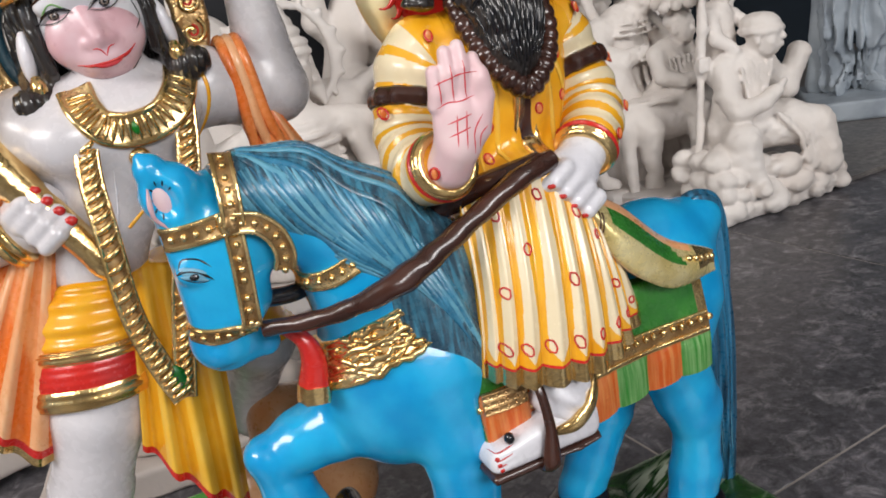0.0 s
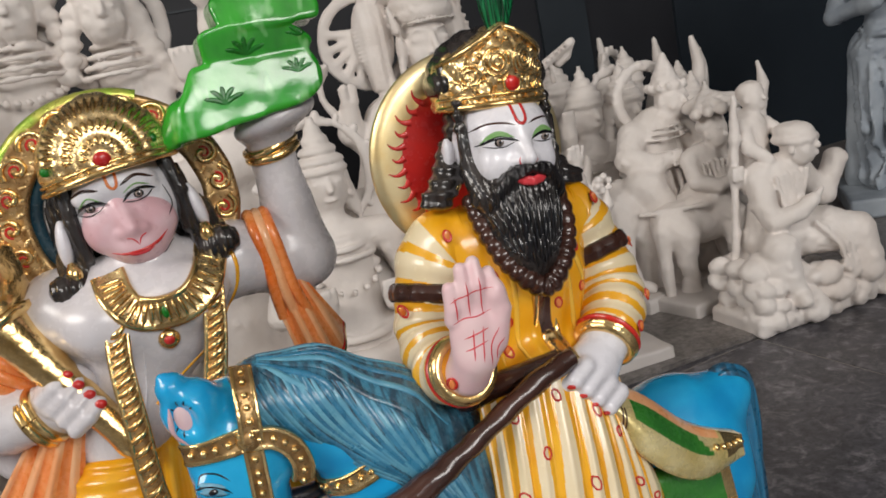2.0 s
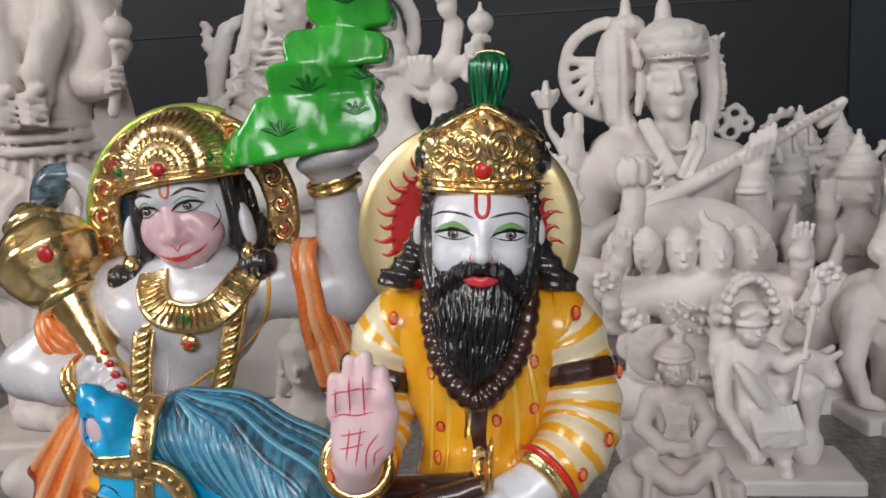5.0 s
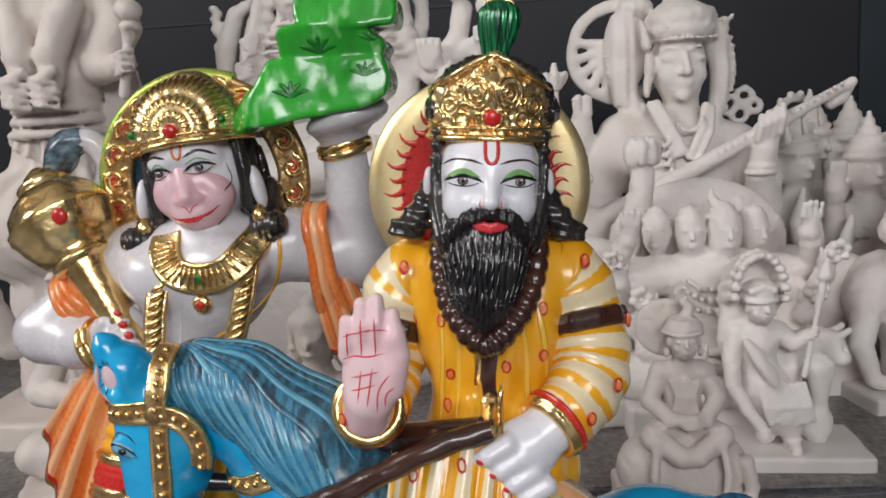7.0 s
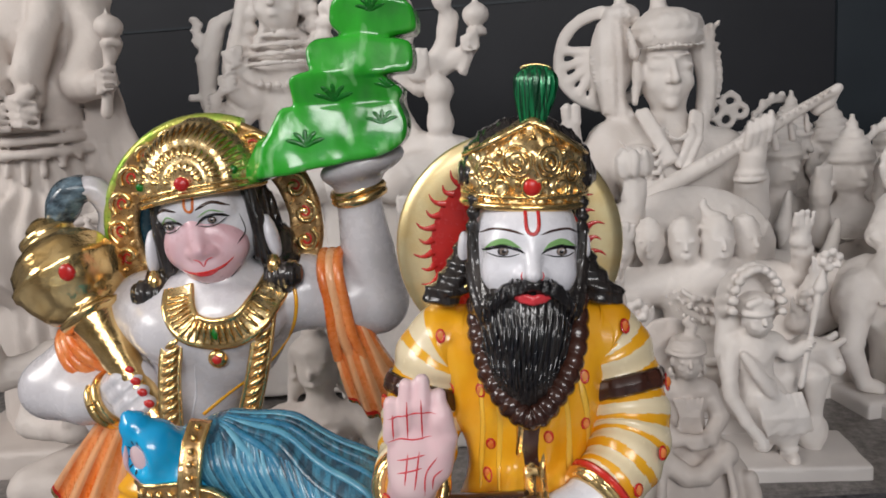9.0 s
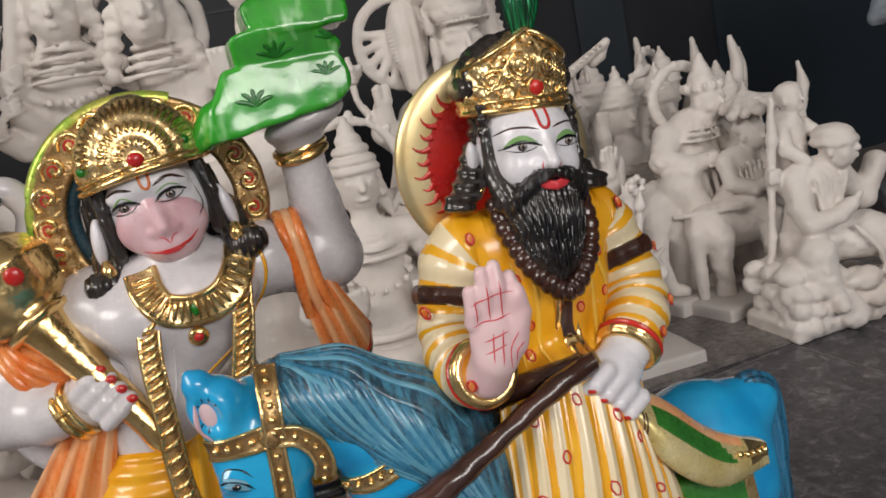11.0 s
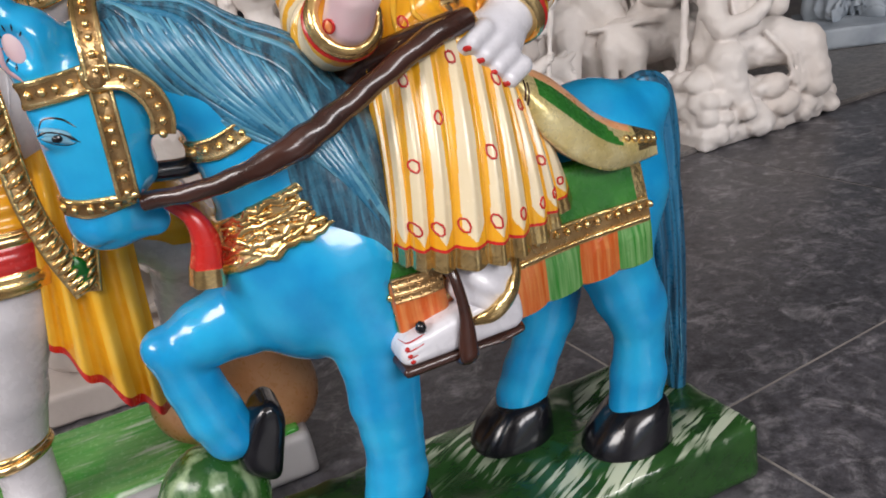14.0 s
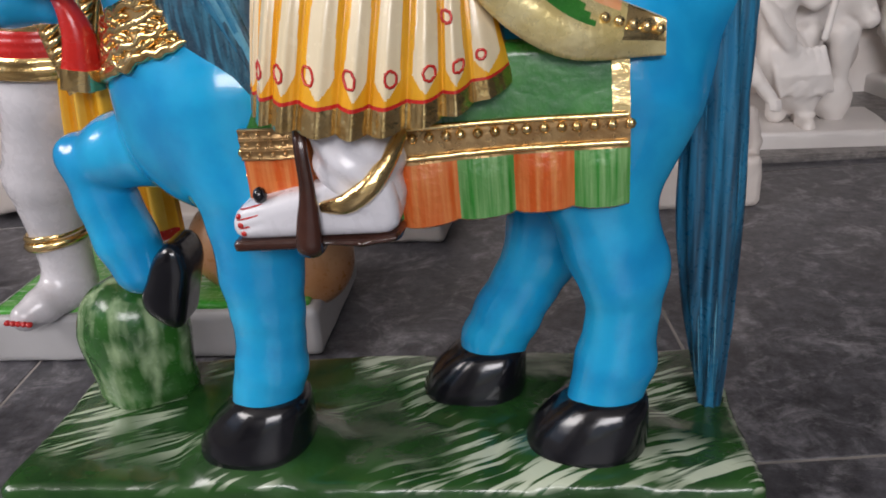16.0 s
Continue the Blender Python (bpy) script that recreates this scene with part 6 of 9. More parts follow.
    for i, v in enumerate(fm.verts):
        if at >= first:
            q = v - pivot
            fm.verts[i] = pivot + V3(-0.0015, 0, -0.0048) + np.stack([q[:, 0] * math.cos(lean) - q[:, 2] * math.sin(lean), q[:, 1], q[:, 0] * math.sin(lean) + q[:, 2] * math.cos(lean)], 1)
        at += len(v)
    # collar, garland, thread
    chest = body
    band(fm, chest, [(-0.229, 0.05, 0.477), (-0.2265, 0.05, 0.463), (-0.217, 0.05, 0.4485), (-0.198, 0.05, 0.4435), (-0.176, 0.05, 0.4485), (-0.160, 0.05, 0.464), (-0.151, 0.05, 0.484)], FRONT, 0.025, 0.0022, GOLD, edge=GOLDB, n=60)
    for s in np.linspace(0.06, 0.94, 22):
        pts = curve_through([(-0.229, 0.477), (-0.2265, 0.463), (-0.217, 0.4485), (-0.198, 0.4435), (-0.176, 0.4485), (-0.160, 0.464), (-0.151, 0.484)], 101)
        k = int(s * 100)
        tg = pts[min(k + 1, 100)] - pts[k - 1]
        nn = np.array([tg[1], -tg[0]]) / np.linalg.norm(tg)
        stroke(fm, chest, [(pts[k][0] - nn[0] * 0.0085, 0.05, pts[k][1] - nn[1] * 0.0085), (pts[k][0] + nn[0] * 0.0085, 0.05, pts[k][1] + nn[1] * 0.0085)], FRONT, 0.0017, GOLDB, proud=0.0025, flat=1.0, n=6)
    q = chest.lay(np.array([[-0.2, 0.05, 0.4225], [-0.197, 0.05, 0.4445]]), FRONT)
    bead(fm, q[0] + V3(0, -0.003, 0), (0.008, 0.0035, 0.0075), GOLDB, 7, 12)
    bead(fm, q[0] + V3(0, -0.006, 0), (0.004, 0.002, 0.0036), RED)
    bead(fm, q[1] + V3(0, -0.003, 0), (0.003, 0.002, 0.005), GREENK)
    for pts in ([(-0.2285, 0.139, 0.458), (-0.2355, 0.127, 0.42), (-0.2365, 0.118, 0.378), (-0.237, 0.110, 0.32), (-0.23, 0.105, 0.28), (-0.2205, 0.103, 0.248)], [(-0.1595, 0.141, 0.460), (-0.167, 0.132, 0.42), (-0.179, 0.125, 0.378), (-0.197, 0.117, 0.33), (-0.21, 0.109, 0.285), (-0.2195, 0.104, 0.248)]):
        band(fm, None, pts, FRONT, 0.017, 0.0018, BRONZE, n=60, edge=GOLDB)
        p = curve_through(pts, 30)
        for i in range(1, 29):
            tube(fm, [(p[i][0] - 0.0062, p[i][1] - 0.0012, p[i][2] - 0.0038, 0.0014), (p[i][0] - 0.002, p[i][1] - 0.0034, p[i][2] - 0.0018, 0.0025), (p[i][0] + 0.003, p[i][1] - 0.0034, p[i][2] + 0.0012, 0.0024), (p[i][0] + 0.0064, p[i][1] - 0.0012, p[i][2] + 0.0042, 0.0013)], GOLDB, seg=7, n=8)
    bead(fm, (-0.2205, 0.102, 0.262), (0.0075, 0.003, 0.013), GREENK, 7, 10)
    stroke(fm, chest, [(-0.150, 0.05, 0.486), (-0.141, 0.05, 0.472), (-0.1395, 0.05, 0.455), (-0.147, 0.05, 0.434), (-0.166, 0.05, 0.410), (-0.2, 0.05, 0.388), (-0.222, 0.05, 0.373)], FRONT, 0.0016, YELLOW, n=40, taper=False)
    # the green mountain
    hill = Clay(0.003, lambda p: 0.0011 * wave_noise(p, 75, 8.0) + 0.0006 * wave_noise(p, 160, 2.0))
    for k, (rim, y0, y1) in enumerate((([(-0.1590, 0.5560), (-0.0640, 0.5670), (-0.0490, 0.5720), (-0.0410, 0.5800), (-0.0400, 0.5960), (-0.0460, 0.6080), (-0.1350, 0.6100), (-0.1560, 0.5680)], 0.149, 0.208), ([(-0.1250, 0.6090), (-0.0910, 0.5990), (-0.0460, 0.6070), (-0.0410, 0.6140), (-0.0490, 0.6240), (-0.0620, 0.6290), (-0.1150, 0.6350), (-0.1250, 0.6300)], 0.152, 0.205), ([(-0.1100, 0.6350), (-0.0860, 0.6280), (-0.0340, 0.6290), (-0.0300, 0.6420), (-0.0330, 0.6520), (-0.0660, 0.6580), (-0.1040, 0.6590), (-0.1120, 0.6520)], 0.151, 0.203), ([(-0.0930, 0.6660), (-0.0750, 0.6550), (-0.0280, 0.6570), (-0.0260, 0.6680), (-0.0300, 0.6790), (-0.0640, 0.6860), (-0.0870, 0.6860), (-0.0930, 0.6770)], 0.155, 0.20), ([(-0.0840, 0.6860), (-0.0640, 0.6800), (-0.0340, 0.6810), (-0.0310, 0.6900), (-0.0420, 0.6980), (-0.0670, 0.7000), (-0.0800, 0.6960)], 0.158, 0.195))):
        hill.hull(rim, y0, y1, 0.0016, (0.16, -0.3, 0.28, -0.25, 0.15)[k], k=0.003)
    hill.limb([(-0.085, 0.178, 0.59, 0.022), (-0.06, 0.178, 0.68, 0.018)], k=0.004)
    hill.limb([(-0.166, 0.16, 0.561, 0.0055), (-0.15, 0.166, 0.573, 0.014)], k=0.01)
    clay(fm, hill, 0.002, GREEN)
    for x, z, s in ((-0.117, 0.579, 1.2), (-0.058, 0.592, 1.0), (-0.093, 0.611, 1.2), (-0.052, 0.618, 0.8), (-0.06, 0.674, 0.9)):
        for i in range(5):
            a = math.radians(25 + 32 * i)
            stroke(fm, hill, [(x, 0.05, z), (x + 0.006 * s * math.cos(a), 0.05, z + 0.007 * s * math.sin(a)), (x + 0.0135 * s * math.cos(a), 0.05, z + 0.011 * s * math.sin(a))], FRONT, 0.0015 * s, GREENK, flat=0.3, n=8)
    ob = fm.make("bearer_statue", (-0.24, 0.235, 0))
    tagged(ob, "glossy white marble statue with gold crown lifting a green mountain", "statue")


NAVY = paint("dark_teal_enamel", (0.012, 0.04, 0.06), (0.02, 0.07, 0.10), 0.25, scale=40, coat=0.4)
LIME = paint("lime_tinted_leaf", (0.28, 0.55, 0.06), (0.55, 0.55, 0.12), 0.3, 0.5, scale=60, bump=0.2)
build_bearer()
# ---------------------------------------------------------------- the room
def slab(name, lo, hi, m, label="", category="", kind="", parent=None, bevel=0.0):
    bm = bmesh.new()
    bmesh.ops.create_cube(bm, size=1)
    for v in bm.verts:
        v.co = Vector([(a + b) / 2 + c * (b - a) for a, b, c in zip(lo, hi, v.co)])
    if bevel:
        bmesh.ops.bevel(bm, geom=bm.edges[:], offset=bevel, segments=2, affect="EDGES")
    me = bpy.data.meshes.new(name)
    bm.to_mesh(me)
    bm.free()
    me.materials.append(m)
    ob = new(name, me)
    if parent:
        ob.parent = parent
    return tagged(ob, label, category, "", kind)


slab("floor", (-3.0, -4.3, -0.08), (2.9, 2.0, -0.0006), JOINT, "dark veined marble floor slabs with pale thin joints", "floor", "structure")
slab("wall_north", (-3.0, 1.85, 0), (2.9, 2.0, 3.2), PANELK, "black polished stone wall panels", "wall", "structure")
slab("wall_east", (2.75, -4.3, 0), (2.9, 1.85, 3.2), PANELB, "blue-black polished stone wall", "wall", "structure")
slab("ceiling", (-3.15, -4.45, 3.2), (3.05, 2.15, 3.3), CEILM, "plain pale plastered ceiling", "ceiling", "structure")
# west wall with a wide window opening, south wall with the shop opening
for lo, hi in (((-3.15, -4.3, 0), (-3.0, 2.0, 0.85)), ((-3.15, -4.3, 2.95), (-3.0, 2.0, 3.2)), ((-3.15, 0.1, 0.85), (-3.0, 2.0, 2.95)), ((-3.15, -4.3, 0.85), (-3.0, -2.4, 2.95))):
    slab("wall_west", lo, hi, WALLM, "grey plastered wall beside a wide opening", "wall", "structure")
for lo, hi in (((-3.15, -4.45, 0), (-0.9, -4.3, 3.2)), ((2.4, -4.45, 0), (3.05, -4.3, 3.2)), ((-0.9, -4.45, 3.0), (2.4, -4.3, 3.2))):
    slab("wall_south", lo, hi, WALLM, "grey plastered wall beside the shop opening", "wall", "structure")
slab("ground", (-40, -40, -0.3), (40, 40, -0.085), WALLM, "pale dusty ground outside the workshop", "ground", "structure")
# strips on the back wall
for x0, x1, m in ((1.05, 1.22, PANELG), (1.56, 2.75, PANELB)):
    slab("wall_panel", (x0, 1.835, 0), (x1, 1.85, 3.2), m, "tall dark slate panel on the back wall", "panel", "structure")
slab("trim", (-3.0, 1.846, 0.86), (1.05, 1.85, 0.866), PANELG, "thin pale joint line in the black wall", "trim", "structure")


def statue_row_platform():
    bm = bmesh.new()
    bmesh.ops.create_cube(bm, size=1)
    for v in bm.verts:
        v.co = Vector((0.475 + v.co.x * 4.55, 1.235 + v.co.y * 1.23, 0.005 + v.co.z * 0.01))
    bmesh.ops.bevel(bm, geom=bm.edges[:], offset=0.003, segments=2, affect="EDGES")
    me = bpy.data.meshes.new("pavement")
    bm.to_mesh(me)
    bm.free()
    me.materials.append(LEDGE)
    tagged(new("pavement", me), "worn grey stone ledge under the white statues", "ledge", "", "structure")


statue_row_platform()


# ---------------------------------------------------------------- white marble statues
def deity(H=0.5, seat=True, arms=2, crown="tall", halo=0.0, plinth=(0.22, 0.16, 0.04), held=None, seed=0, m=None, wide=1.0, cell=0.0045, rough_cut=1.0):
    """One carved figure, standing or sitting cross-legged, that looks towards -y; H is its height over the plinth."""
    rng = random.Random(seed)
    m = m or RAW
    fm = Form()
    z0 = plinth[2] if plinth else 0.0
    w = wide

    def chisel(p):
        a = wave_noise(p, 26 / max(H, 0.3), seed)
        b = np.abs(wave_noise(p, 210, seed + 3)) * np.abs(wave_noise(p, 95, seed + 5))
        drape = 0.0 if seat else 0.011 * H * np.cos(np.arctan2(p[..., 1], p[..., 0]) * 15 + 3 * a) * np.clip((z0 + 0.44 * H - p[..., 2]) / (0.1 * H), 0, 1)
        return drape + rough_cut * (0.0022 * a + 0.0050 * (0.22 - b) * (0.5 + a) + 0.0008 * wave_noise(p, 420, seed + 7))
    c = Clay(0.035 * H, chisel)
    lift = z0
    S = H
    if seat:
        q = lift + 0.10 * S
        for d in (-1, 1):
            c.limb([(d * 0.08 * S, 0, q, 0.1 * S), (d * 0.30 * S * w, -0.1 * S, q - 0.01 * S, 0.075 * S), (d * 0.02 * S, -0.2 * S, q - 0.035 * S, 0.055 * S)])
        c.ball((0, -0.02 * S, lift + 0.03 * S), (0.36 * S * w, 0.22 * S, 0.05 * S))
        hip, neck = q, lift + 0.60 * S
        head_r = 0.105 * S
    else:
        q = lift
        for d in (-1, 1):
            c.limb([(d * 0.045 * S, 0, q + 0.46 * S, 0.062 * S), (d * 0.055 * S, -0.012 * S, q + 0.24 * S, 0.046 * S), (d * 0.055 * S, 0, q + 0.05 * S, 0.034 * S)])
            c.limb([(d * 0.055 * S, 0.01 * S, q + 0.02 * S, 0.026 * S), (d * 0.062 * S, -0.06 * S, q + 0.016 * S, 0.02 * S)])
        for i in range(7):
            x = (i - 3) * 0.022 * S
            c.limb([(x * 0.8, -0.05 * S, q + 0.46 * S, 0.014 * S), (x * 1.3, -0.055 * S, q + 0.16 * S, 0.014 * S)], k=0.012 * S)
        c.limb([(-0.07 * S, 0.05 * S, q + 0.5 * S, 0.03 * S), (-0.09 * S, 0.06 * S, q + 0.03 * S, 0.05 * S), (0.09 * S, 0.06 * S, q + 0.03 * S, 0.05 * S)])
        hip, neck = q + 0.48 * S, q + 0.79 * S
        head_r = 0.068 * S
    t = neck - hip
    c.limb([(0, 0, hip, 0.30 * t * w), (0, -0.01 * t, hip + 0.38 * t, 0.23 * t * w), (0, 0, hip + 0.72 * t, 0.26 * t * w)], sy=0.75)
    c.limb([(-0.28 * t * w, 0, hip + 0.84 * t, 0.12 * t), (0.28 * t * w, 0, hip + 0.84 * t, 0.12 * t)])
    c.limb([(0, 0, hip + 0.85 * t, 0.10 * t), (0, -0.01 * t, neck + 0.05 * t, 0.10 * t)])
    # folds, belt, necklaces
    for i in range(3):
        c.ring((0, -0.01 * t, hip + (0.72 + 0.07 * i) * t), (0.26 - 0.05 * i) * t * w, 0.022 * t, axis=2, k=0.01 * t)
    c.ring((0, 0, hip + 0.1 * t), 0.27 * t * w, 0.035 * t, axis=2, k=0.015 * t, sq=1.0)
    for i in range(9):
        c.ball((0.25 * t * w * math.sin((i - 4) * 0.42), -0.235 * t * math.cos((i - 4) * 0.3), hip + (0.62 - 0.16 * math.cos((i - 4) * 0.4)) * t), 0.028 * t, k=0.01 * t)
    # head
    hz = neck + 0.05 * t + head_r * 1.05
    hx, hy, fx, fy = 0.0, 0.0, 0.0, -1.0
    c.ball((hx, hy, hz), (head_r * 0.82, head_r * 0.86, head_r * 1.12), k=0.012 * H)
    c.limb([(hx + fx * head_r * 0.78, hy + fy * head_r * 0.78, hz + 0.22 * head_r, 0.1 * head_r), (hx + fx * head_r * 0.98, hy + fy * head_r * 0.98, hz - 0.14 * head_r, 0.15 * head_r)], k=0.1 * head_r)
    c.ball((hx + fx * head_r * 0.74, hy + fy * head_r * 0.74, hz - 0.5 * head_r), (0.3 * head_r, 0.18 * head_r, 0.1 * head_r), k=0.08 * head_r)
    for d in (-1, 1):
        ex, ey = hx + fx * head_r * 0.66 - fy * d * 0.36 * head_r, hy + fy * head_r * 0.66 + fx * d * 0.36 * head_r
        c.ball((ex, ey, hz + 0.12 * head_r), (0.22 * head_r, 0.16 * head_r, 0.1 * head_r), k=0.05 * head_r)
        c.limb([(ex - 0.2 * head_r, ey - 0.02 * head_r, hz + 0.34 * head_r, 0.06 * head_r), (ex + 0.2 * head_r, ey - 0.02 * head_r, hz + 0.34 * head_r, 0.06 * head_r)], k=0.08 * head_r)
        c.ball((hx - fy * d * 0.85 * head_r, hy + fx * d * 0.85 * head_r + 0.1 * head_r, hz - 0.05 * head_r), (0.12 * head_r, 0.22 * head_r, 0.36 * head_r), k=0.06 * head_r)
        c.ball((hx - fy * d * 0.92 * head_r, hy + fx * d * 0.92 * head_r, hz - 0.5 * head_r), 0.16 * head_r, k=0.04 * head_r)
    top = hz + 0.55 * head_r
    if crown == "tall":
        for j, (r, dz) in enumerate(((0.98, 0.0), (0.9, 0.32), (0.72, 0.7), (0.5, 1.05), (0.28, 1.4))):
            c.ball((hx, hy, top + dz * head_r), (r * head_r, r * head_r, 0.3 * head_r), k=0.03 * head_r)
        c.ball((hx, hy, top + 1.8 * head_r), 0.14 * head_r, k=0.05 * head_r)
    elif crown == "bun":
        c.ball((hx, hy + 0.1 * head_r, top), (0.9 * head_r, 0.9 * head_r, 0.5 * head_r))
        c.ball((hx, hy, top + 0.65 * head_r), (0.42 * head_r, 0.42 * head_r, 0.4 * head_r), k=0.05 * head_r)
    for d in (-1, 1):
        c.limb([(hx + d * 0.8 * head_r, hy + 0.4 * head_r, hz + 0.2 * head_r, 0.3 * head_r), (hx + d * 0.95 * head_r, hy + 0.3 * head_r, hz - 0.9 * head_r, 0.3 * head_r), (hx + d * 1.1 * head_r, hy + 0.2 * head_r, hz - 1.3 * head_r, 0.15 * head_r)], k=0.1 * head_r)
    if halo:
        R = halo * head_r
        c.ring((0, 0.75 * head_r, hz + 0.3 * head_r), R, 0.22 * head_r, axis=1, k=0.04 * head_r, sq=0.7)
        for i in range(18):
            a = 2 * math.pi * i / 18
            c.ball((R * 1.12 * math.cos(a), 0.75 * head_r, hz + 0.3 * head_r + R * 1.12 * math.sin(a)), 0.17 * head_r, k=0.04 * head_r)
    # arms
    ar = 0.105 * t
    sets = []
    for k in range(arms // 2):
        for d in (-1, 1):
            sets.append((d, k))
    for d, k in sets:
        sx, sz = d * 0.36 * t * w, hip + 0.82 * t
        up = k > 0
        if up:
            ex, ey, ez = d * (0.62 + 0.1 * k) * t * w, 0.02 * t, hip + (0.62 + 0.12 * k) * t
            hx2, hy2, hz2 = d * (0.66 + 0.16 * k) * t * w, -0.12 * t, hip + (1.06 + 0.18 * k) * t
        else:
            ex, ey, ez = d * 0.56 * t * w, 0.0, hip + 0.36 * t
            hx2, hy2, hz2 = d * rng.uniform(0.1, 0.36) * t, -0.36 * t, hip + rng.uniform(0.3, 0.52) * t
        c.limb([(sx, 0, sz, ar * 1.15), (ex, ey, ez, ar), (hx2, hy2, hz2, ar * 0.75)], k=0.02 * H)
        c.ball((hx2, hy2 - 0.01 * t, hz2 + 0.05 * t), (0.085 * t, 0.06 * t, 0.1 * t), k=0.012 * H)
        for i in range(4):
            c.limb([(hx2 + (i - 1.5) * 0.038 * t, hy2 - 0.05 * t, hz2 + 0.07 * t, 0.024 * t), (hx2 + (i - 1.5) * 0.04 * t, hy2 - 0.06 * t, hz2 + 0.17 * t, 0.02 * t)], k=0.006 * t)
        for u in (0.55, 0.68):
            c.ball((ex + (hx2 - ex) * (u + 0.2), ey + (hy2 - ey) * (u + 0.2), ez + (hz2 - ez) * (u + 0.2)), ar * 0.95, k=0.008 * t)
        tool = (held or {}).get((d, k))
        if tool == "staff":
            c.limb([(hx2, hy2 - 0.06 * t, max(z0, hz2 - 1.0 * t), 0.045 * t), (hx2 + d * 0.05 * t, hy2 - 0.06 * t, hz2 + 0.85 * t, 0.04 * t)], k=0.008 * t)
        elif tool == "sword":
            c.limb([(hx2, hy2 - 0.06 * t, hz2 - 0.12 * t, 0.04 * t), (hx2 + d * 0.1 * t, hy2 - 0.05 * t, hz2 + 0.32 * t, 0.08 * t), (hx2 + d * 0.03 * t, hy2 - 0.05 * t, hz2 + 0.62 * t, 0.03 * t)], k=0.008 * t)
            c.box((hx2, hy2 - 0.06 * t, hz2 + 0.14 * t), (0.13 * t, 0.04 * t, 0.03 * t), 0.01 * t, k=0.005 * t)
        elif tool == "mace":
            c.limb([(hx2, hy2 - 0.05 * t, hz2 - 0.3 * t, 0.04 * t), (hx2, hy2 - 0.05 * t, hz2 + 0.3 * t, 0.045 * t)], k=0.006 * t)
            c.ball((hx2, hy2 - 0.05 * t, hz2 + 0.42 * t), (0.17 * t, 0.17 * t, 0.16 * t), k=0.01 * t)
            c.ball((hx2, hy2 - 0.05 * t, hz2 + 0.6 * t), 0.07 * t, k=0.02 * t)
            c.ring((hx2, hy2 - 0.05 * t, hz2 + 0.42 * t), 0.165 * t, 0.03 * t, axis=2, k=0.01 * t)
        elif tool == "lotus":
            for i in range(7):
                a = i * 0.9
                c.ball((hx2 + 0.09 * t * math.cos(a), hy2 - 0.05 * t + 0.09 * t * math.sin(a), hz2 + 0.3 * t), (0.05 * t, 0.05 * t, 0.11 * t), k=0.02 * t)
            c.limb([(hx2, hy2 - 0.05 * t, hz2, 0.035 * t), (hx2, hy2 - 0.05 * t, hz2 + 0.26 * t, 0.04 * t)])
    clay(fm, c, cell, m)
    if plinth:
        s = Clay(0.004, lambda p: 0.0005 * wave_noise(p, 120, seed))
        s.box((0, 0, plinth[2] / 2), (plinth[0] / 2, plinth[1] / 2, plinth[2] / 2), 0.004)
        clay(fm, s, cell, m if m is not RAW else CUTW)
    return fm


STATUES = []


def stand(fm, x, y, turn, label, group="unpainted marble statues", z=0.01):
    ob = fm.make("marble_statue", (0, 0, 0), pose(x, y, z, 0, 0, turn))
    STATUES.append(ob)
    return tagged(ob, label, "statue", group)


def carve(seed, amt=1.0, detail=None):
    def chisel(p):
        chips = np.abs(wave_noise(p, 120, seed + 4)) * np.abs(wave_noise(p, 75, seed + 6))
        f = amt * (0.0016 * wave_noise(p, 45, seed) + 0.0008 * wave_noise(p, 240, seed + 2) + 0.0045 * (0.12 - chips))
        return f if detail is None else f + detail(p)
    return chisel


def put(fm, x, y, label):
    ob = fm.make("marble_statue", (x, y, 0))
    STATUES.append(ob)
    return tagged(ob, label, "statue", "unpainted marble statues")


def face_of(c, x, y, z, r, turn=0.0, nose=1.0):
    """A head with brows, nose, lips and ears that looks towards -y, turned by some degrees."""
    a = radians(turn)

    def at(u, v, w):
        return (x + r * (u * math.cos(a) - v * math.sin(a)), y + r * (u * math.sin(a) + v * math.cos(a)), z + r * w)
    c.ball((x, y, z), (0.84 * r, 0.9 * r, 1.1 * r), k=0.1 * r)
    c.ball(at(0, -0.18, -0.55), (0.6 * r, 0.62 * r, 0.5 * r), k=0.2 * r)
    c.limb([(*at(0, -0.84, 0.25), 0.09 * r), (*at(0, -1.02, -0.12), 0.15 * r * nose)], k=0.09 * r)
    for d in (-1, 1):
        c.ball(at(0.36 * d, -0.74, 0.12), (0.2 * r, 0.13 * r, 0.1 * r), k=0.04 * r)
        c.limb([(*at(0.12 * d, -0.84, 0.36), 0.055 * r), (*at(0.4 * d, -0.76, 0.42), 0.06 * r), (*at(0.65 * d, -0.55, 0.3), 0.04 * r)], k=0.06 * r)
        c.ball(at(0.86 * d, 0.05, -0.05), (0.13 * r, 0.22 * r, 0.34 * r), k=0.05 * r)
        c.ball(at(0.5 * d, -0.55, -0.3), (0.24 * r, 0.2 * r, 0.24 * r), k=0.12 * r)
    c.ball(at(0, -0.84, -0.42), (0.26 * r, 0.12 * r, 0.07 * r), k=0.04 * r)
    c.ball(at(0, -0.82, -0.55), (0.2 * r, 0.12 * r, 0.07 * r), k=0.04 * r)


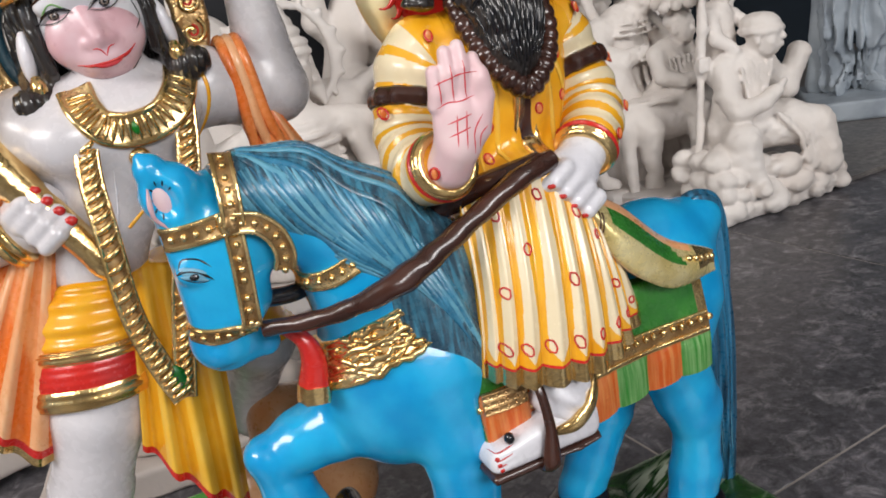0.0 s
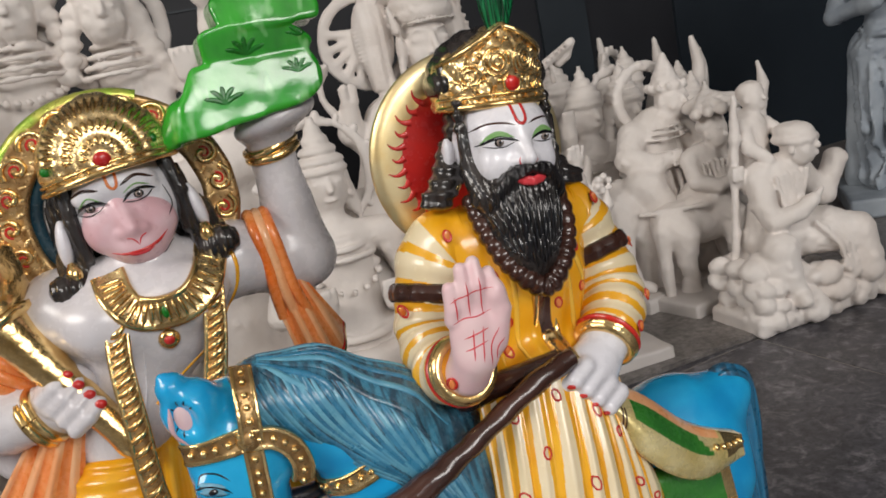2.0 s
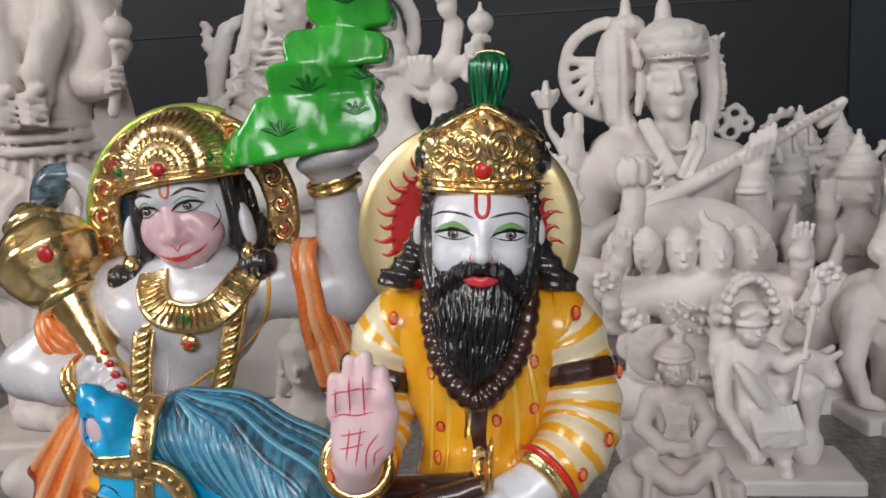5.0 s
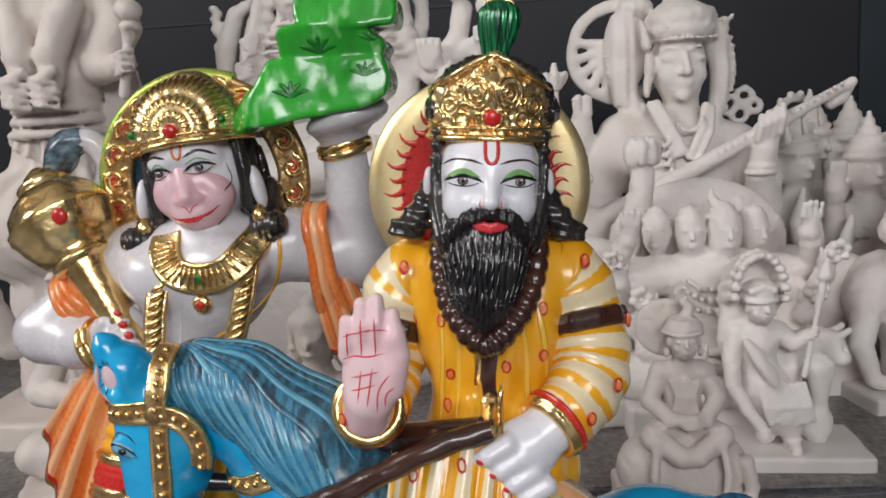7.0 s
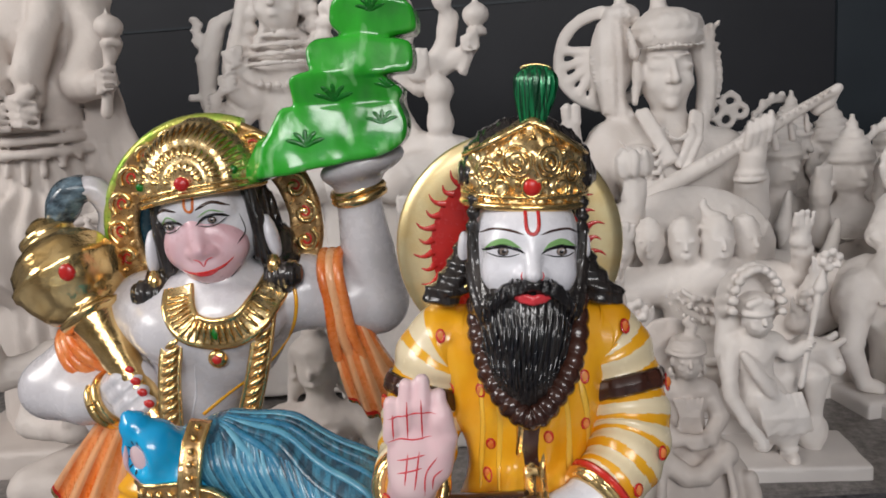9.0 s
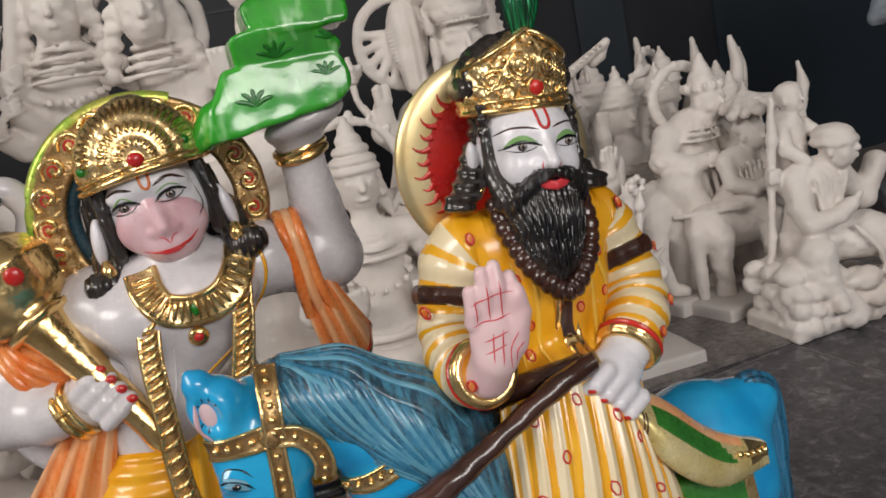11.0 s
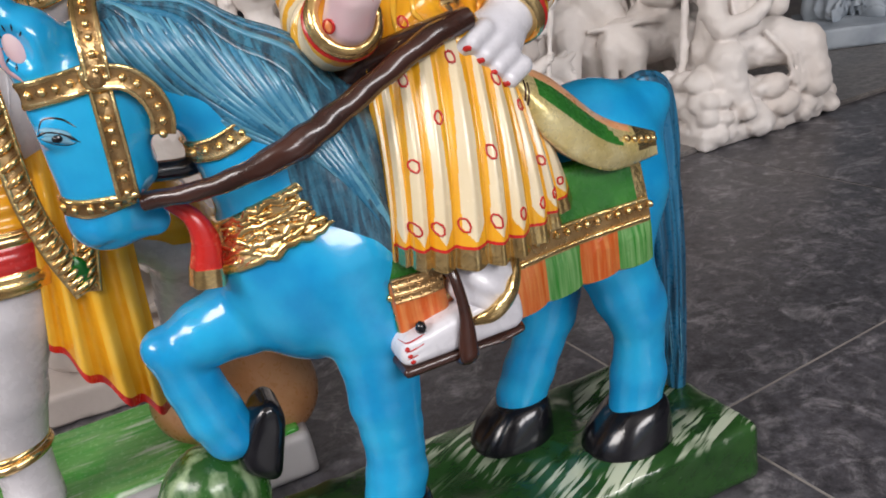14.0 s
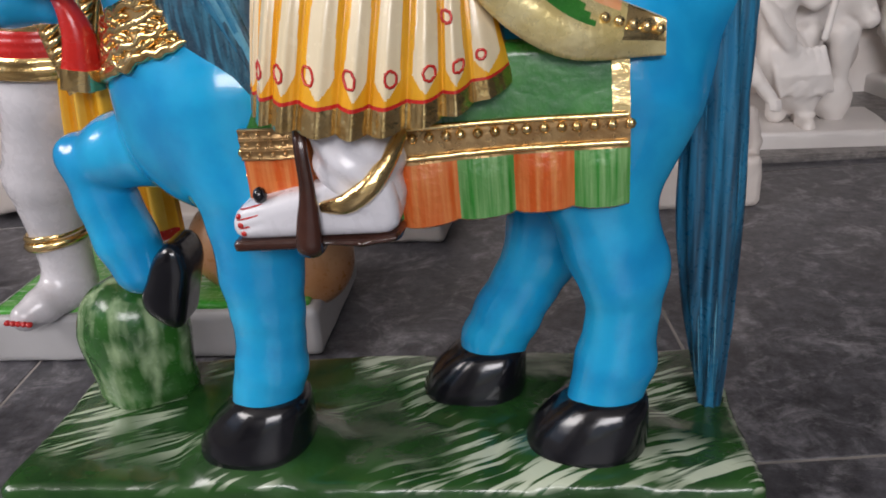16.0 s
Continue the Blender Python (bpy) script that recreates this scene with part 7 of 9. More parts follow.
def grip(c, x, y, z, s, up=0.0):
    """A closed hand seen from the front, s wide, with four fingers across."""
    c.ball((x, y, z), (0.5 * s, 0.34 * s, 0.62 * s), k=0.15 * s)
    for i in range(4):
        zz = z + (0.42 - 0.3 * i) * s
        c.limb([(x - 0.5 * s, y - 0.2 * s, zz - up * s, 0.15 * s), (x, y - 0.42 * s, zz, 0.15 * s), (x + 0.48 * s, y - 0.2 * s, zz + up * s, 0.13 * s)], k=0.04 * s)


def bangles(c, a, b, r, n, thick=0.2):
    for i in range(n):
        u = i / max(1, n - 1)
        q = [a[j] + (b[j] - a[j]) * u for j in range(3)]
        c.limb([(*q, r * (1 + thick)), (q[0] + 0.0006, q[1], q[2] + 0.0006, r * (1 + thick))], k=0.004)


def crown_of(c, x, y, z, r, h):
    for k in range(6):
        u = k / 5
        c.ball((x, y, z + h * u * 0.8), (r * (1.02 - 0.72 * u), r * (1.02 - 0.72 * u), 0.2 * h), k=0.1 * r)
    c.ball((x, y, z + h * 0.98), 0.16 * r, k=0.06 * r)
    for i in range(12):
        a = 2 * math.pi * i / 12
        c.ball((x + r * math.cos(a), y + r * math.sin(a), z + 0.08 * h), (0.16 * r, 0.16 * r, 0.24 * r), k=0.05 * r)


def rock_sitter():
    """A turbaned man on a heap of boulders with a child behind his shoulder."""
    rng = random.Random(5)
    c = Clay(0.012, carve(1.0))
    for z, x1, n in ((0.02, 1.02, 16), (0.05, 0.97, 13), (0.082, 0.88, 9), (0.112, 0.81, 5)):
        for i in range(n):
            x = 0.735 + (x1 - 0.735) * (i + 0.5) / n + rng.uniform(-0.008, 0.008)
            for y in (0.612, 0.66, 0.71):
                c.ball((x, y + rng.uniform(-0.01, 0.01) + 0.15 * z, z + rng.uniform(-0.006, 0.008)), (rng.uniform(0.016, 0.025), rng.uniform(0.018, 0.028), rng.uniform(0.015, 0.021)), (rng.uniform(-25, 25), rng.uniform(-25, 25), rng.uniform(-40, 40)), k=0.0025)
    c.box((0.86, 0.67, 0.02), (0.14, 0.07, 0.02), 0.012, k=0.004)
    c.limb([(0.835, 0.69, 0.15, 0.05), (0.848, 0.685, 0.20, 0.045), (0.858, 0.68, 0.255, 0.05)], sy=0.8)
    c.limb([(0.822, 0.685, 0.272, 0.026), (0.91, 0.69, 0.272, 0.026)])
    face_of(c, 0.891, 0.655, 0.316, 0.034, 28)
    c.ball((0.893, 0.663, 0.337), (0.036, 0.037, 0.022), (0, 10, 0), k=0.004)
    c.ring((0.891, 0.66, 0.327), 0.032, 0.008, axis=2, k=0.003)
    c.limb([(0.88, 0.67, 0.29, 0.018), (0.872, 0.675, 0.27, 0.02)])
    c.limb([(0.818, 0.68, 0.268, 0.026), (0.802, 0.655, 0.225, 0.022), (0.804, 0.635, 0.195, 0.02), (0.845, 0.615, 0.205, 0.016), (0.872, 0.61, 0.222, 0.012)], k=0.008)
    for i in range(4):
        c.limb([(0.872, 0.608 + 0.004 * i, 0.222 - 0.006 * i, 0.006), (0.888, 0.606 + 0.004 * i, 0.238 - 0.008 * i, 0.005)], k=0.002)
    c.limb([(0.915, 0.69, 0.268, 0.026), (0.945, 0.68, 0.225, 0.02), (0.962, 0.67, 0.205, 0.018)], k=0.008)
    c.limb([(0.955, 0.672, 0.205, 0.017), (0.975, 0.668, 0.245, 0.021), (0.986, 0.665, 0.268, 0.022)], k=0.006)
    c.limb([(0.845, 0.68, 0.15, 0.04), (0.80, 0.625, 0.142, 0.034), (0.80, 0.61, 0.10, 0.024), (0.81, 0.60, 0.065, 0.018), (0.805, 0.58, 0.058, 0.013)], k=0.01)
    c.limb([(0.86, 0.68, 0.15, 0.044), (0.92, 0.635, 0.152, 0.042), (0.958, 0.61, 0.14, 0.038), (0.965, 0.592, 0.075, 0.03)], k=0.01)
    for i in range(5):
        c.limb([(0.875 + 0.014 * i, 0.612, 0.180 - 0.006 * i, 0.004), (0.90 + 0.012 * i, 0.586, 0.135, 0.005), (0.912 + 0.010 * i, 0.584, 0.085, 0.005)], k=0.006)
    for x, y, z, r in ((0.762, 0.635, 0.035, 0.036), (0.768, 0.64, 0.085, 0.034), (0.772, 0.65, 0.122, 0.026), (0.84, 0.60, 0.03, 0.03), (0.90, 0.605, 0.05, 0.03), (0.955, 0.61, 0.04, 0.028), (1.02, 0.63, 0.035, 0.026), (0.88, 0.60, 0.085, 0.024), (0.93, 0.60, 0.08, 0.022)):
        c.ball((x, y, z), (r * 1.1, r, r * 0.86), (rng.uniform(-20, 20), rng.uniform(-20, 20), rng.uniform(-40, 40)), k=0.003)
    for i in range(7):
        c.limb([(0.826 + 0.012 * i, 0.645, 0.27, 0.004), (0.835 + 0.006 * i, 0.638, 0.21, 0.005), (0.82 + 0.012 * i, 0.64, 0.15, 0.004)], k=0.006)
    c.limb([(0.80, 0.64, 0.168, 0.012), (0.84, 0.632, 0.158, 0.014), (0.9, 0.64, 0.165, 0.012)], k=0.006)
    c.limb([(0.85, 0.735, 0.29, 0.038), (0.852, 0.73, 0.36, 0.032)])
    face_of(c, 0.86, 0.722, 0.408, 0.026, 20)
    c.ball((0.86, 0.728, 0.42), (0.025, 0.026, 0.02), k=0.004)
    c.limb([(0.825, 0.72, 0.365, 0.015), (0.815, 0.69, 0.325, 0.013), (0.835, 0.665, 0.30, 0.011)], k=0.006)
    c.limb([(0.882, 0.72, 0.36, 0.014), (0.905, 0.70, 0.33, 0.012), (0.93, 0.69, 0.29, 0.011)], k=0.006)
    c.limb([(0.762, 0.70, 0.10, 0.0075), (0.79, 0.70, 0.33, 0.007), (0.793, 0.70, 0.345, 0.011), (0.80, 0.70, 0.42, 0.003)], k=0.002)
    grip(c, 0.783, 0.693, 0.285, 0.022)
    c.limb([(0.785, 0.70, 0.28, 0.012), (0.815, 0.70, 0.255, 0.016)])
    fm = Form()
    clay(fm, c, 0.0032, RAW)
    return put(fm, 0.86, 0.67, "white marble turbaned man with a child on carved boulders")


def shell_rider():
    """A small horse and rider beneath a fluted shell, on a plinth."""
    c = Clay(0.012, carve(2.0))
    c.ball((0.83, 0.88, 0.165), (0.10, 0.048, 0.05))
    c.ball((0.765, 0.875, 0.168), (0.05, 0.047, 0.052))
    c.limb([(0.74, 0.868, 0.192, 0.016), (0.722, 0.858, 0.165, 0.017), (0.716, 0.853, 0.10, 0.014), (0.718, 0.85, 0.035, 0.01)], k=0.006)
    for x, y in ((0.765, 0.845), (0.785, 0.91), (0.895, 0.845), (0.905, 0.91)):
        c.limb([(x, y, 0.15, 0.032), (x - 0.004, y, 0.10, 0.02), (x + 0.006, y, 0.065, 0.016), (x, y, 0.05, 0.018), (x, y, 0.036, 0.022)], k=0.01)
    c.limb([(0.915, 0.88, 0.19, 0.042), (0.945, 0.875, 0.25, 0.032), (0.955, 0.87, 0.285, 0.026)])
    c.limb([(0.955, 0.865, 0.29, 0.024), (0.985, 0.855, 0.262, 0.019), (0.996, 0.85, 0.25, 0.016)], k=0.008)
    for d in (-1, 1):
        c.limb([(0.946, 0.87 + d * 0.012, 0.305, 0.008), (0.943, 0.87 + d * 0.013, 0.325, 0.003)], k=0.004)
    c.limb([(0.70, 0.89, 0.205, 0.004), (0.78, 0.832, 0.21, 0.006), (0.86, 0.826, 0.205, 0.006)], k=0.004)
    c.ball((0.835, 0.878, 0.205), (0.06, 0.054, 0.024), k=0.006)
    c.limb([(0.85, 0.88, 0.215, 0.043), (0.856, 0.876, 0.255, 0.037), (0.858, 0.876, 0.285, 0.038)], sy=0.85)
    c.limb([(0.825, 0.876, 0.295, 0.02), (0.898, 0.876, 0.295, 0.02)])
    face_of(c, 0.878, 0.858, 0.338, 0.028, 15)
    c.ball((0.878, 0.868, 0.355), (0.03, 0.03, 0.02), k=0.004)
    c.limb([(0.822, 0.875, 0.29, 0.021), (0.81, 0.845, 0.252, 0.018), (0.845, 0.822, 0.238, 0.015), (0.875, 0.818, 0.245, 0.012)], k=0.006)
    c.limb([(0.90, 0.875, 0.29, 0.021), (0.925, 0.845, 0.255, 0.018), (0.89, 0.82, 0.238, 0.014)], k=0.006)
    grip(c, 0.878, 0.812, 0.243, 0.022)
    for d in (-1, 1):
        c.limb([(0.85, 0.88 + d * 0.03, 0.21, 0.032), (0.878, 0.88 + d * 0.058, 0.172, 0.026), (0.868, 0.88 + d * 0.06, 0.12, 0.018), (0.885, 0.88 + d * 0.062, 0.108, 0.013)], k=0.008)
    for i in range(6):
        c.limb([(0.828 + 0.012 * i, 0.842, 0.285, 0.004), (0.835 + 0.009 * i, 0.836, 0.24, 0.004), (0.82 + 0.014 * i, 0.835, 0.2, 0.004)], k=0.005)
    c.limb([(0.90, 0.89, 0.30, 0.02), (0.905, 0.895, 0.37, 0.02), (0.90, 0.89, 0.39, 0.03)])
    for i in range(11):
        a = radians(-160 + 26 * i)
        c.limb([(0.89, 0.885, 0.408, 0.015), (0.885 + 0.055 * math.cos(a), 0.872 + 0.058 * math.sin(a), 0.392 + 0.008 * math.cos(a), 0.0125)], k=0.004)
    for i in range(5):
        c.ball((0.92 + 0.004 * (i % 2), 0.83 + 0.004 * i, 0.30 + 0.022 * i), (0.018, 0.014, 0.016), k=0.004)
    fm = Form()
    clay(fm, c, 0.0032, RAW)
    s = Clay(0.004, lambda p: 0.0005 * wave_noise(p, 120, 2))
    s.box((0.835, 0.872, 0.018), (0.15, 0.088, 0.018), 0.004, (0, 0, 12))
    clay(fm, s, 0.005, CUTW)
    return put(fm, 0.835, 0.87, "white marble rider under a fluted shell on a horse")


def elephant_king():
    """A crowned figure that leans on a round elephant, with an arch behind."""
    def dots(p):
        return 0.003 * (0.2 - np.abs(wave_noise(p, 190, 1.0)) * np.abs(wave_noise(p, 120, 2.0))) * (p[..., 2] > 0.44)
    c = Clay(0.014, carve(3.0, 1.0, dots))
    c.ball((0.735, 0.985, 0.19), (0.082, 0.085, 0.078))
    c.ball((0.69, 0.945, 0.20), (0.048, 0.045, 0.055), k=0.012)
    c.ball((0.84, 1.0, 0.17), (0.10, 0.08, 0.085))
    c.limb([(0.672, 0.92, 0.19, 0.028), (0.655, 0.90, 0.12, 0.02), (0.675, 0.895, 0.06, 0.014), (0.70, 0.89, 0.05, 0.012)], k=0.008)
    for x, y in ((0.74, 0.93), (0.75, 1.04), (0.88, 0.94), (0.89, 1.05)):
        c.limb([(x, y, 0.14, 0.038), (x, y, 0.05, 0.034)])
    c.limb([(0.835, 1.0, 0.25, 0.07), (0.83, 0.995, 0.30, 0.052), (0.83, 0.995, 0.345, 0.058)], sy=0.8)
    c.limb([(0.775, 0.995, 0.352, 0.03), (0.885, 0.995, 0.352, 0.03)])
    face_of(c, 0.868, 0.975, 0.412, 0.038, 15)
    crown_of(c, 0.868, 0.985, 0.438, 0.04, 0.07)
    c.limb([(0.85, 0.985, 0.375, 0.026), (0.84, 0.99, 0.345, 0.03)])
    c.limb([(0.772, 0.99, 0.35, 0.032), (0.735, 0.965, 0.31, 0.026), (0.775, 0.925, 0.292, 0.022), (0.81, 0.92, 0.30, 0.017)], k=0.008)
    c.limb([(0.89, 0.99, 0.35, 0.03), (0.925, 0.955, 0.30, 0.025), (0.89, 0.92, 0.275, 0.02)], k=0.008)
    grip(c, 0.82, 0.908, 0.302, 0.028)
    for d in (-1, 1):
        c.limb([(0.835 + d * 0.03, 0.99, 0.25, 0.05), (0.835 + d * 0.09, 0.93, 0.25, 0.042), (0.85 + d * 0.07, 0.90, 0.18, 0.03), (0.85 + d * 0.07, 0.88, 0.14, 0.022)], k=0.012)
    for i in range(3):
        c.ring((0.835, 0.985, 0.362 - 0.011 * i), 0.046 + 0.006 * i, 0.0035, axis=2, k=0.008)
    c.ring((0.845, 1.035, 0.425), 0.068, 0.0125, axis=1, k=0.006, sq=0.7)
    for i in range(5):
        c.limb([(0.77 + 0.02 * i, 0.93, 0.27, 0.006), (0.765 + 0.022 * i, 0.915, 0.20, 0.006)], k=0.008)
    fm = Form()
    clay(fm, c, 0.0036, RAW)
    s = Clay(0.004, lambda p: 0.0005 * wave_noise(p, 120, 4))
    s.box((0.80, 0.985, 0.02), (0.16, 0.11, 0.02), 0.004, (0, 0, 10))
    clay(fm, s, 0.006, CUTW)
    return put(fm, 0.80, 0.985, "white marble crowned king leaning on a round elephant")


def mace_of(c, x, y, z0, z1, r, lean=0.0):
    """An upright ribbed mace from z0 to z1 with a ball of radius r."""
    c.limb([(x - lean, y, z0, 0.42 * r), (x, y, z1 - 1.8 * r, 0.42 * r)], k=0.003)
    c.ball((x, y, z1 - 0.9 * r), (r, r, 0.85 * r), k=0.003)
    for u in (-1.9, -1.6, 0.0):
        c.ring((x, y, z1 + (u - 0.35) * r), 0.6 * r if u else 0.3 * r, 0.16 * r, axis=2, k=0.003)
    c.limb([(x, y, z1 - 0.1 * r, 0.3 * r), (x, y, z1 + 0.5 * r, 0.08 * r)], k=0.003)


def tall_goddess():
    """A large standing figure with bangled arms, maces and a hanging shawl."""
    def folds(p):
        a = np.arctan2(p[..., 1] - 0.98, p[..., 0] + 0.78)
        return 0.006 * np.cos(a * 16 + 0.8 * np.sin(p[..., 2] * 17)) * np.clip((0.56 - p[..., 2]) / 0.08, 0, 1)
    c = Clay(0.02, carve(4.0, 1.0, folds))
    c.limb([(-0.775, 0.985, 0.60, 0.082), (-0.785, 0.985, 0.45, 0.10), (-0.80, 0.985, 0.25, 0.105), (-0.80, 0.985, 0.08, 0.115)], sy=0.8)
    c.ball((-0.765, 0.975, 0.665), (0.082, 0.06, 0.06))
    c.ball((-0.765, 0.98, 0.78), (0.10, 0.065, 0.075))
    c.limb([(-0.765, 0.975, 0.70, 0.066), (-0.765, 0.975, 0.66, 0.07)], sy=0.8)
    for i in range(3):
        c.ring((-0.77, 0.978, 0.612 - 0.022 * i), 0.074 + 0.005 * i, 0.009, axis=2, k=0.005)
    for i in range(9):
        a = (i - 4) * 0.35
        c.limb([(-0.77 + 0.085 * math.sin(a), 0.985 - 0.07 * math.cos(a), 0.57, 0.008), (-0.77 + 0.095 * math.sin(a), 0.985 - 0.085 * math.cos(a), 0.52 + 0.012 * abs(i - 4), 0.007)], k=0.004)
    c.limb([(-0.88, 0.98, 0.83, 0.04), (-0.66, 0.98, 0.83, 0.04)])
    face_of(c, -0.765, 0.95, 0.97, 0.062)
    crown_of(c, -0.765, 0.97, 1.01, 0.062, 0.17)
    c.limb([(-0.765, 0.97, 0.91, 0.035), (-0.765, 0.975, 0.84, 0.045)])
    # arm on the shawl's side with a mace
    c.limb([(-0.66, 0.98, 0.82, 0.042), (-0.635, 0.965, 0.75, 0.04), (-0.665, 0.945, 0.685, 0.036), (-0.625, 0.915, 0.675, 0.022), (-0.605, 0.905, 0.68, 0.017)], k=0.012)
    bangles(c, (-0.64, 0.92, 0.676), (-0.615, 0.908, 0.68), 0.019, 3)
    mace_of(c, -0.58, 0.895, 0.625, 0.79, 0.024, 0.025)
    grip(c, -0.59, 0.89, 0.682, 0.036, 0.1)
    # two forearms down in front, hands together
    for x, hx in ((-0.805, -0.79), (-0.70, -0.735)):
        c.limb([(x, 0.955, 0.85, 0.03), (x, 0.925, 0.79, 0.027), (hx, 0.91, 0.70, 0.024), (hx, 0.90, 0.66, 0.022)], k=0.01)
        bangles(c, (x * 0.5 + hx * 0.5, 0.915, 0.755), (hx, 0.905, 0.70), 0.025, 5, 0.14)
        grip(c, hx, 0.885, 0.638, 0.045, -0.12)
        c.limb([(hx - 0.012, 0.88, 0.66, 0.012), (hx + 0.02, 0.872, 0.675, 0.011)], k=0.004)
    # shawl
    for i in range(5):
        x = -0.672 + 0.012 * i
        c.limb([(x, 0.985, 0.67, 0.009), (x + 0.004 * i - 0.004, 0.985, 0.60, 0.010), (x + 0.012 * i - 0.014, 0.985, 0.53, 0.012)], k=0.006)
    c.limb([(-0.64, 0.99, 0.78, 0.014), (-0.622, 0.99, 0.83, 0.014), (-0.645, 0.99, 0.89, 0.013)], k=0.005)
    c.limb([(-0.67, 1.0, 0.53, 0.03), (-0.63, 1.0, 0.50, 0.028)], k=0.01)
    c.ball((-0.66, 0.99, 0.42), (0.09, 0.06, 0.06))
    c.ball((-0.84, 0.93, 0.40), (0.12, 0.09, 0.10))
    fm = Form()
    # the darker marble tone stands in for shade on figure and plinth
    clay(fm, c, 0.0056, RAWP)
    s = Clay(0.004, lambda p: 0.0006 * wave_noise(p, 90, 6))
    s.box((-0.77, 0.97, 0.03), (0.2, 0.16, 0.03), 0.005)
    clay(fm, s, 0.008, RAWP)
    return put(fm, -0.77, 0.97, "tall raw marble goddess with bangled arms and maces")


def armed_pair():
    """Two many-armed seated figures with swords, rings and maces on high blocks."""
    c = Clay(0.014, carve(6.0))
    c.limb([(-0.36, 1.19, 0.45, 0.09), (-0.36, 1.19, 0.60, 0.06), (-0.36, 1.19, 0.72, 0.065)], sy=0.8)
    face_of(c, -0.35, 1.15, 0.82, 0.055)
    for d in (-1, 1):
        for i in range(5):
            c.ball((-0.35 + d * (0.052 + 0.008 * i), 1.16, 0.83 - 0.028 * i), (0.022, 0.02, 0.018), k=0.004)
    for i in range(4):
        c.ring((-0.357, 1.165, 0.755 - 0.018 * i), 0.045 + 0.009 * i, 0.0055, axis=2, k=0.003)
    for i in range(11):
        a = (i - 5) * 0.28
        c.ball((-0.357 + 0.07 * math.sin(a), 1.175 - 0.062 * math.cos(a), 0.69 - 0.03 * math.cos(a)), 0.0085, k=0.003)
    crown_of(c, -0.35, 1.17, 0.86, 0.055, 0.14)
    c.limb([(-0.352, 1.165, 0.78, 0.03), (-0.357, 1.185, 0.71, 0.045)])
    c.limb([(-0.43, 1.19, 0.725, 0.032), (-0.29, 1.19, 0.725, 0.032)])
    c.limb([(-0.518, 1.17, 0.635, 0.016), (-0.508, 1.17, 0.72, 0.022), (-0.48, 1.17, 0.785, 0.018), (-0.44, 1.17, 0.815, 0.004)], k=0.003)
    c.box((-0.517, 1.17, 0.648), (0.038, 0.012, 0.008), 0.004, k=0.003)
    c.limb([(-0.462, 1.15, 0.60, 0.012), (-0.455, 1.15, 0.70, 0.018), (-0.43, 1.15, 0.78, 0.016), (-0.41, 1.15, 0.86, 0.012)], k=0.003)
    for z0, x1, z1 in ((0.70, -0.455, 0.66), (0.74, -0.44, 0.705), (0.66, -0.49, 0.62)):
        c.limb([(-0.38, 1.18, z0, 0.028), (x1 + 0.03, 1.15, z1 - 0.03, 0.02), (x1, 1.13, z1, 0.017)], k=0.008)
        bangles(c, (x1 + 0.022, 1.145, z1 - 0.022), (x1 + 0.006, 1.135, z1 - 0.006), 0.017, 3)
        grip(c, x1, 1.12, z1 + 0.012, 0.034, 0.15)
    for i in range(6):
        c.ball((-0.525 + 0.006 * (i % 2), 1.17, 0.80 - 0.01 * i), (0.012, 0.01, 0.008), k=0.003)
    c.limb([(-0.39, 1.14, 0.745, 0.011), (-0.365, 1.14, 0.80, 0.013), (-0.36, 1.14, 0.87, 0.011)], k=0.004)
    c.box((-0.38, 1.22, 0.24), (0.16, 0.12, 0.22), 0.012, k=0.01)
    for d in (-1, 1):
        c.limb([(-0.36 + d * 0.05, 1.18, 0.47, 0.07), (-0.36 + d * 0.14, 1.12, 0.48, 0.05), (-0.36 + d * 0.03, 1.07, 0.46, 0.04)], k=0.015)
    fm = Form()
    clay(fm, c, 0.005, RAW)
    put(fm, -0.38, 1.2, "white marble seated warrior goddess with curved swords on a block")
    c = Clay(0.014, carve(7.0))
    c.limb([(-0.19, 1.19, 0.45, 0.10), (-0.18, 1.19, 0.60, 0.062), (-0.175, 1.19, 0.70, 0.068)], sy=0.8)
    c.ring((-0.205, 1.20, 0.77), 0.105, 0.016, axis=1, k=0.005, sq=0.7)
    face_of(c, -0.20, 1.13, 0.79, 0.052)
    for d in (-1, 1):
        for i in range(5):
            c.ball((-0.20 + d * (0.05 + 0.008 * i), 1.145, 0.80 - 0.027 * i), (0.021, 0.02, 0.017), k=0.004)
    for i in range(4):
        c.ring((-0.19, 1.16, 0.735 - 0.018 * i), 0.045 + 0.009 * i, 0.0055, axis=2, k=0.003)
    c.limb([(-0.195, 1.155, 0.75, 0.028), (-0.19, 1.175, 0.70, 0.04)])
    crown_of(c, -0.20, 1.15, 0.83, 0.052, 0.12)
    c.limb([(-0.142, 1.15, 0.50, 0.03), (-0.138, 1.15, 0.66, 0.028), (-0.142, 1.15, 0.78, 0.024)], k=0.006)
    c.limb([(-0.15, 1.18, 0.69, 0.03), (-0.115, 1.15, 0.655, 0.026), (-0.075, 1.13, 0.67, 0.022)], k=0.01)
    c.limb([(-0.08, 1.13, 0.64, 0.024), (-0.03, 1.13, 0.70, 0.022), (-0.015, 1.13, 0.75, 0.017), (-0.02, 1.12, 0.775, 0.015)], k=0.01)
    bangles(c, (-0.022, 1.13, 0.735), (-0.016, 1.13, 0.76), 0.0175, 3)
    c.ball((-0.025, 1.11, 0.795), (0.02, 0.014, 0.024), k=0.006)
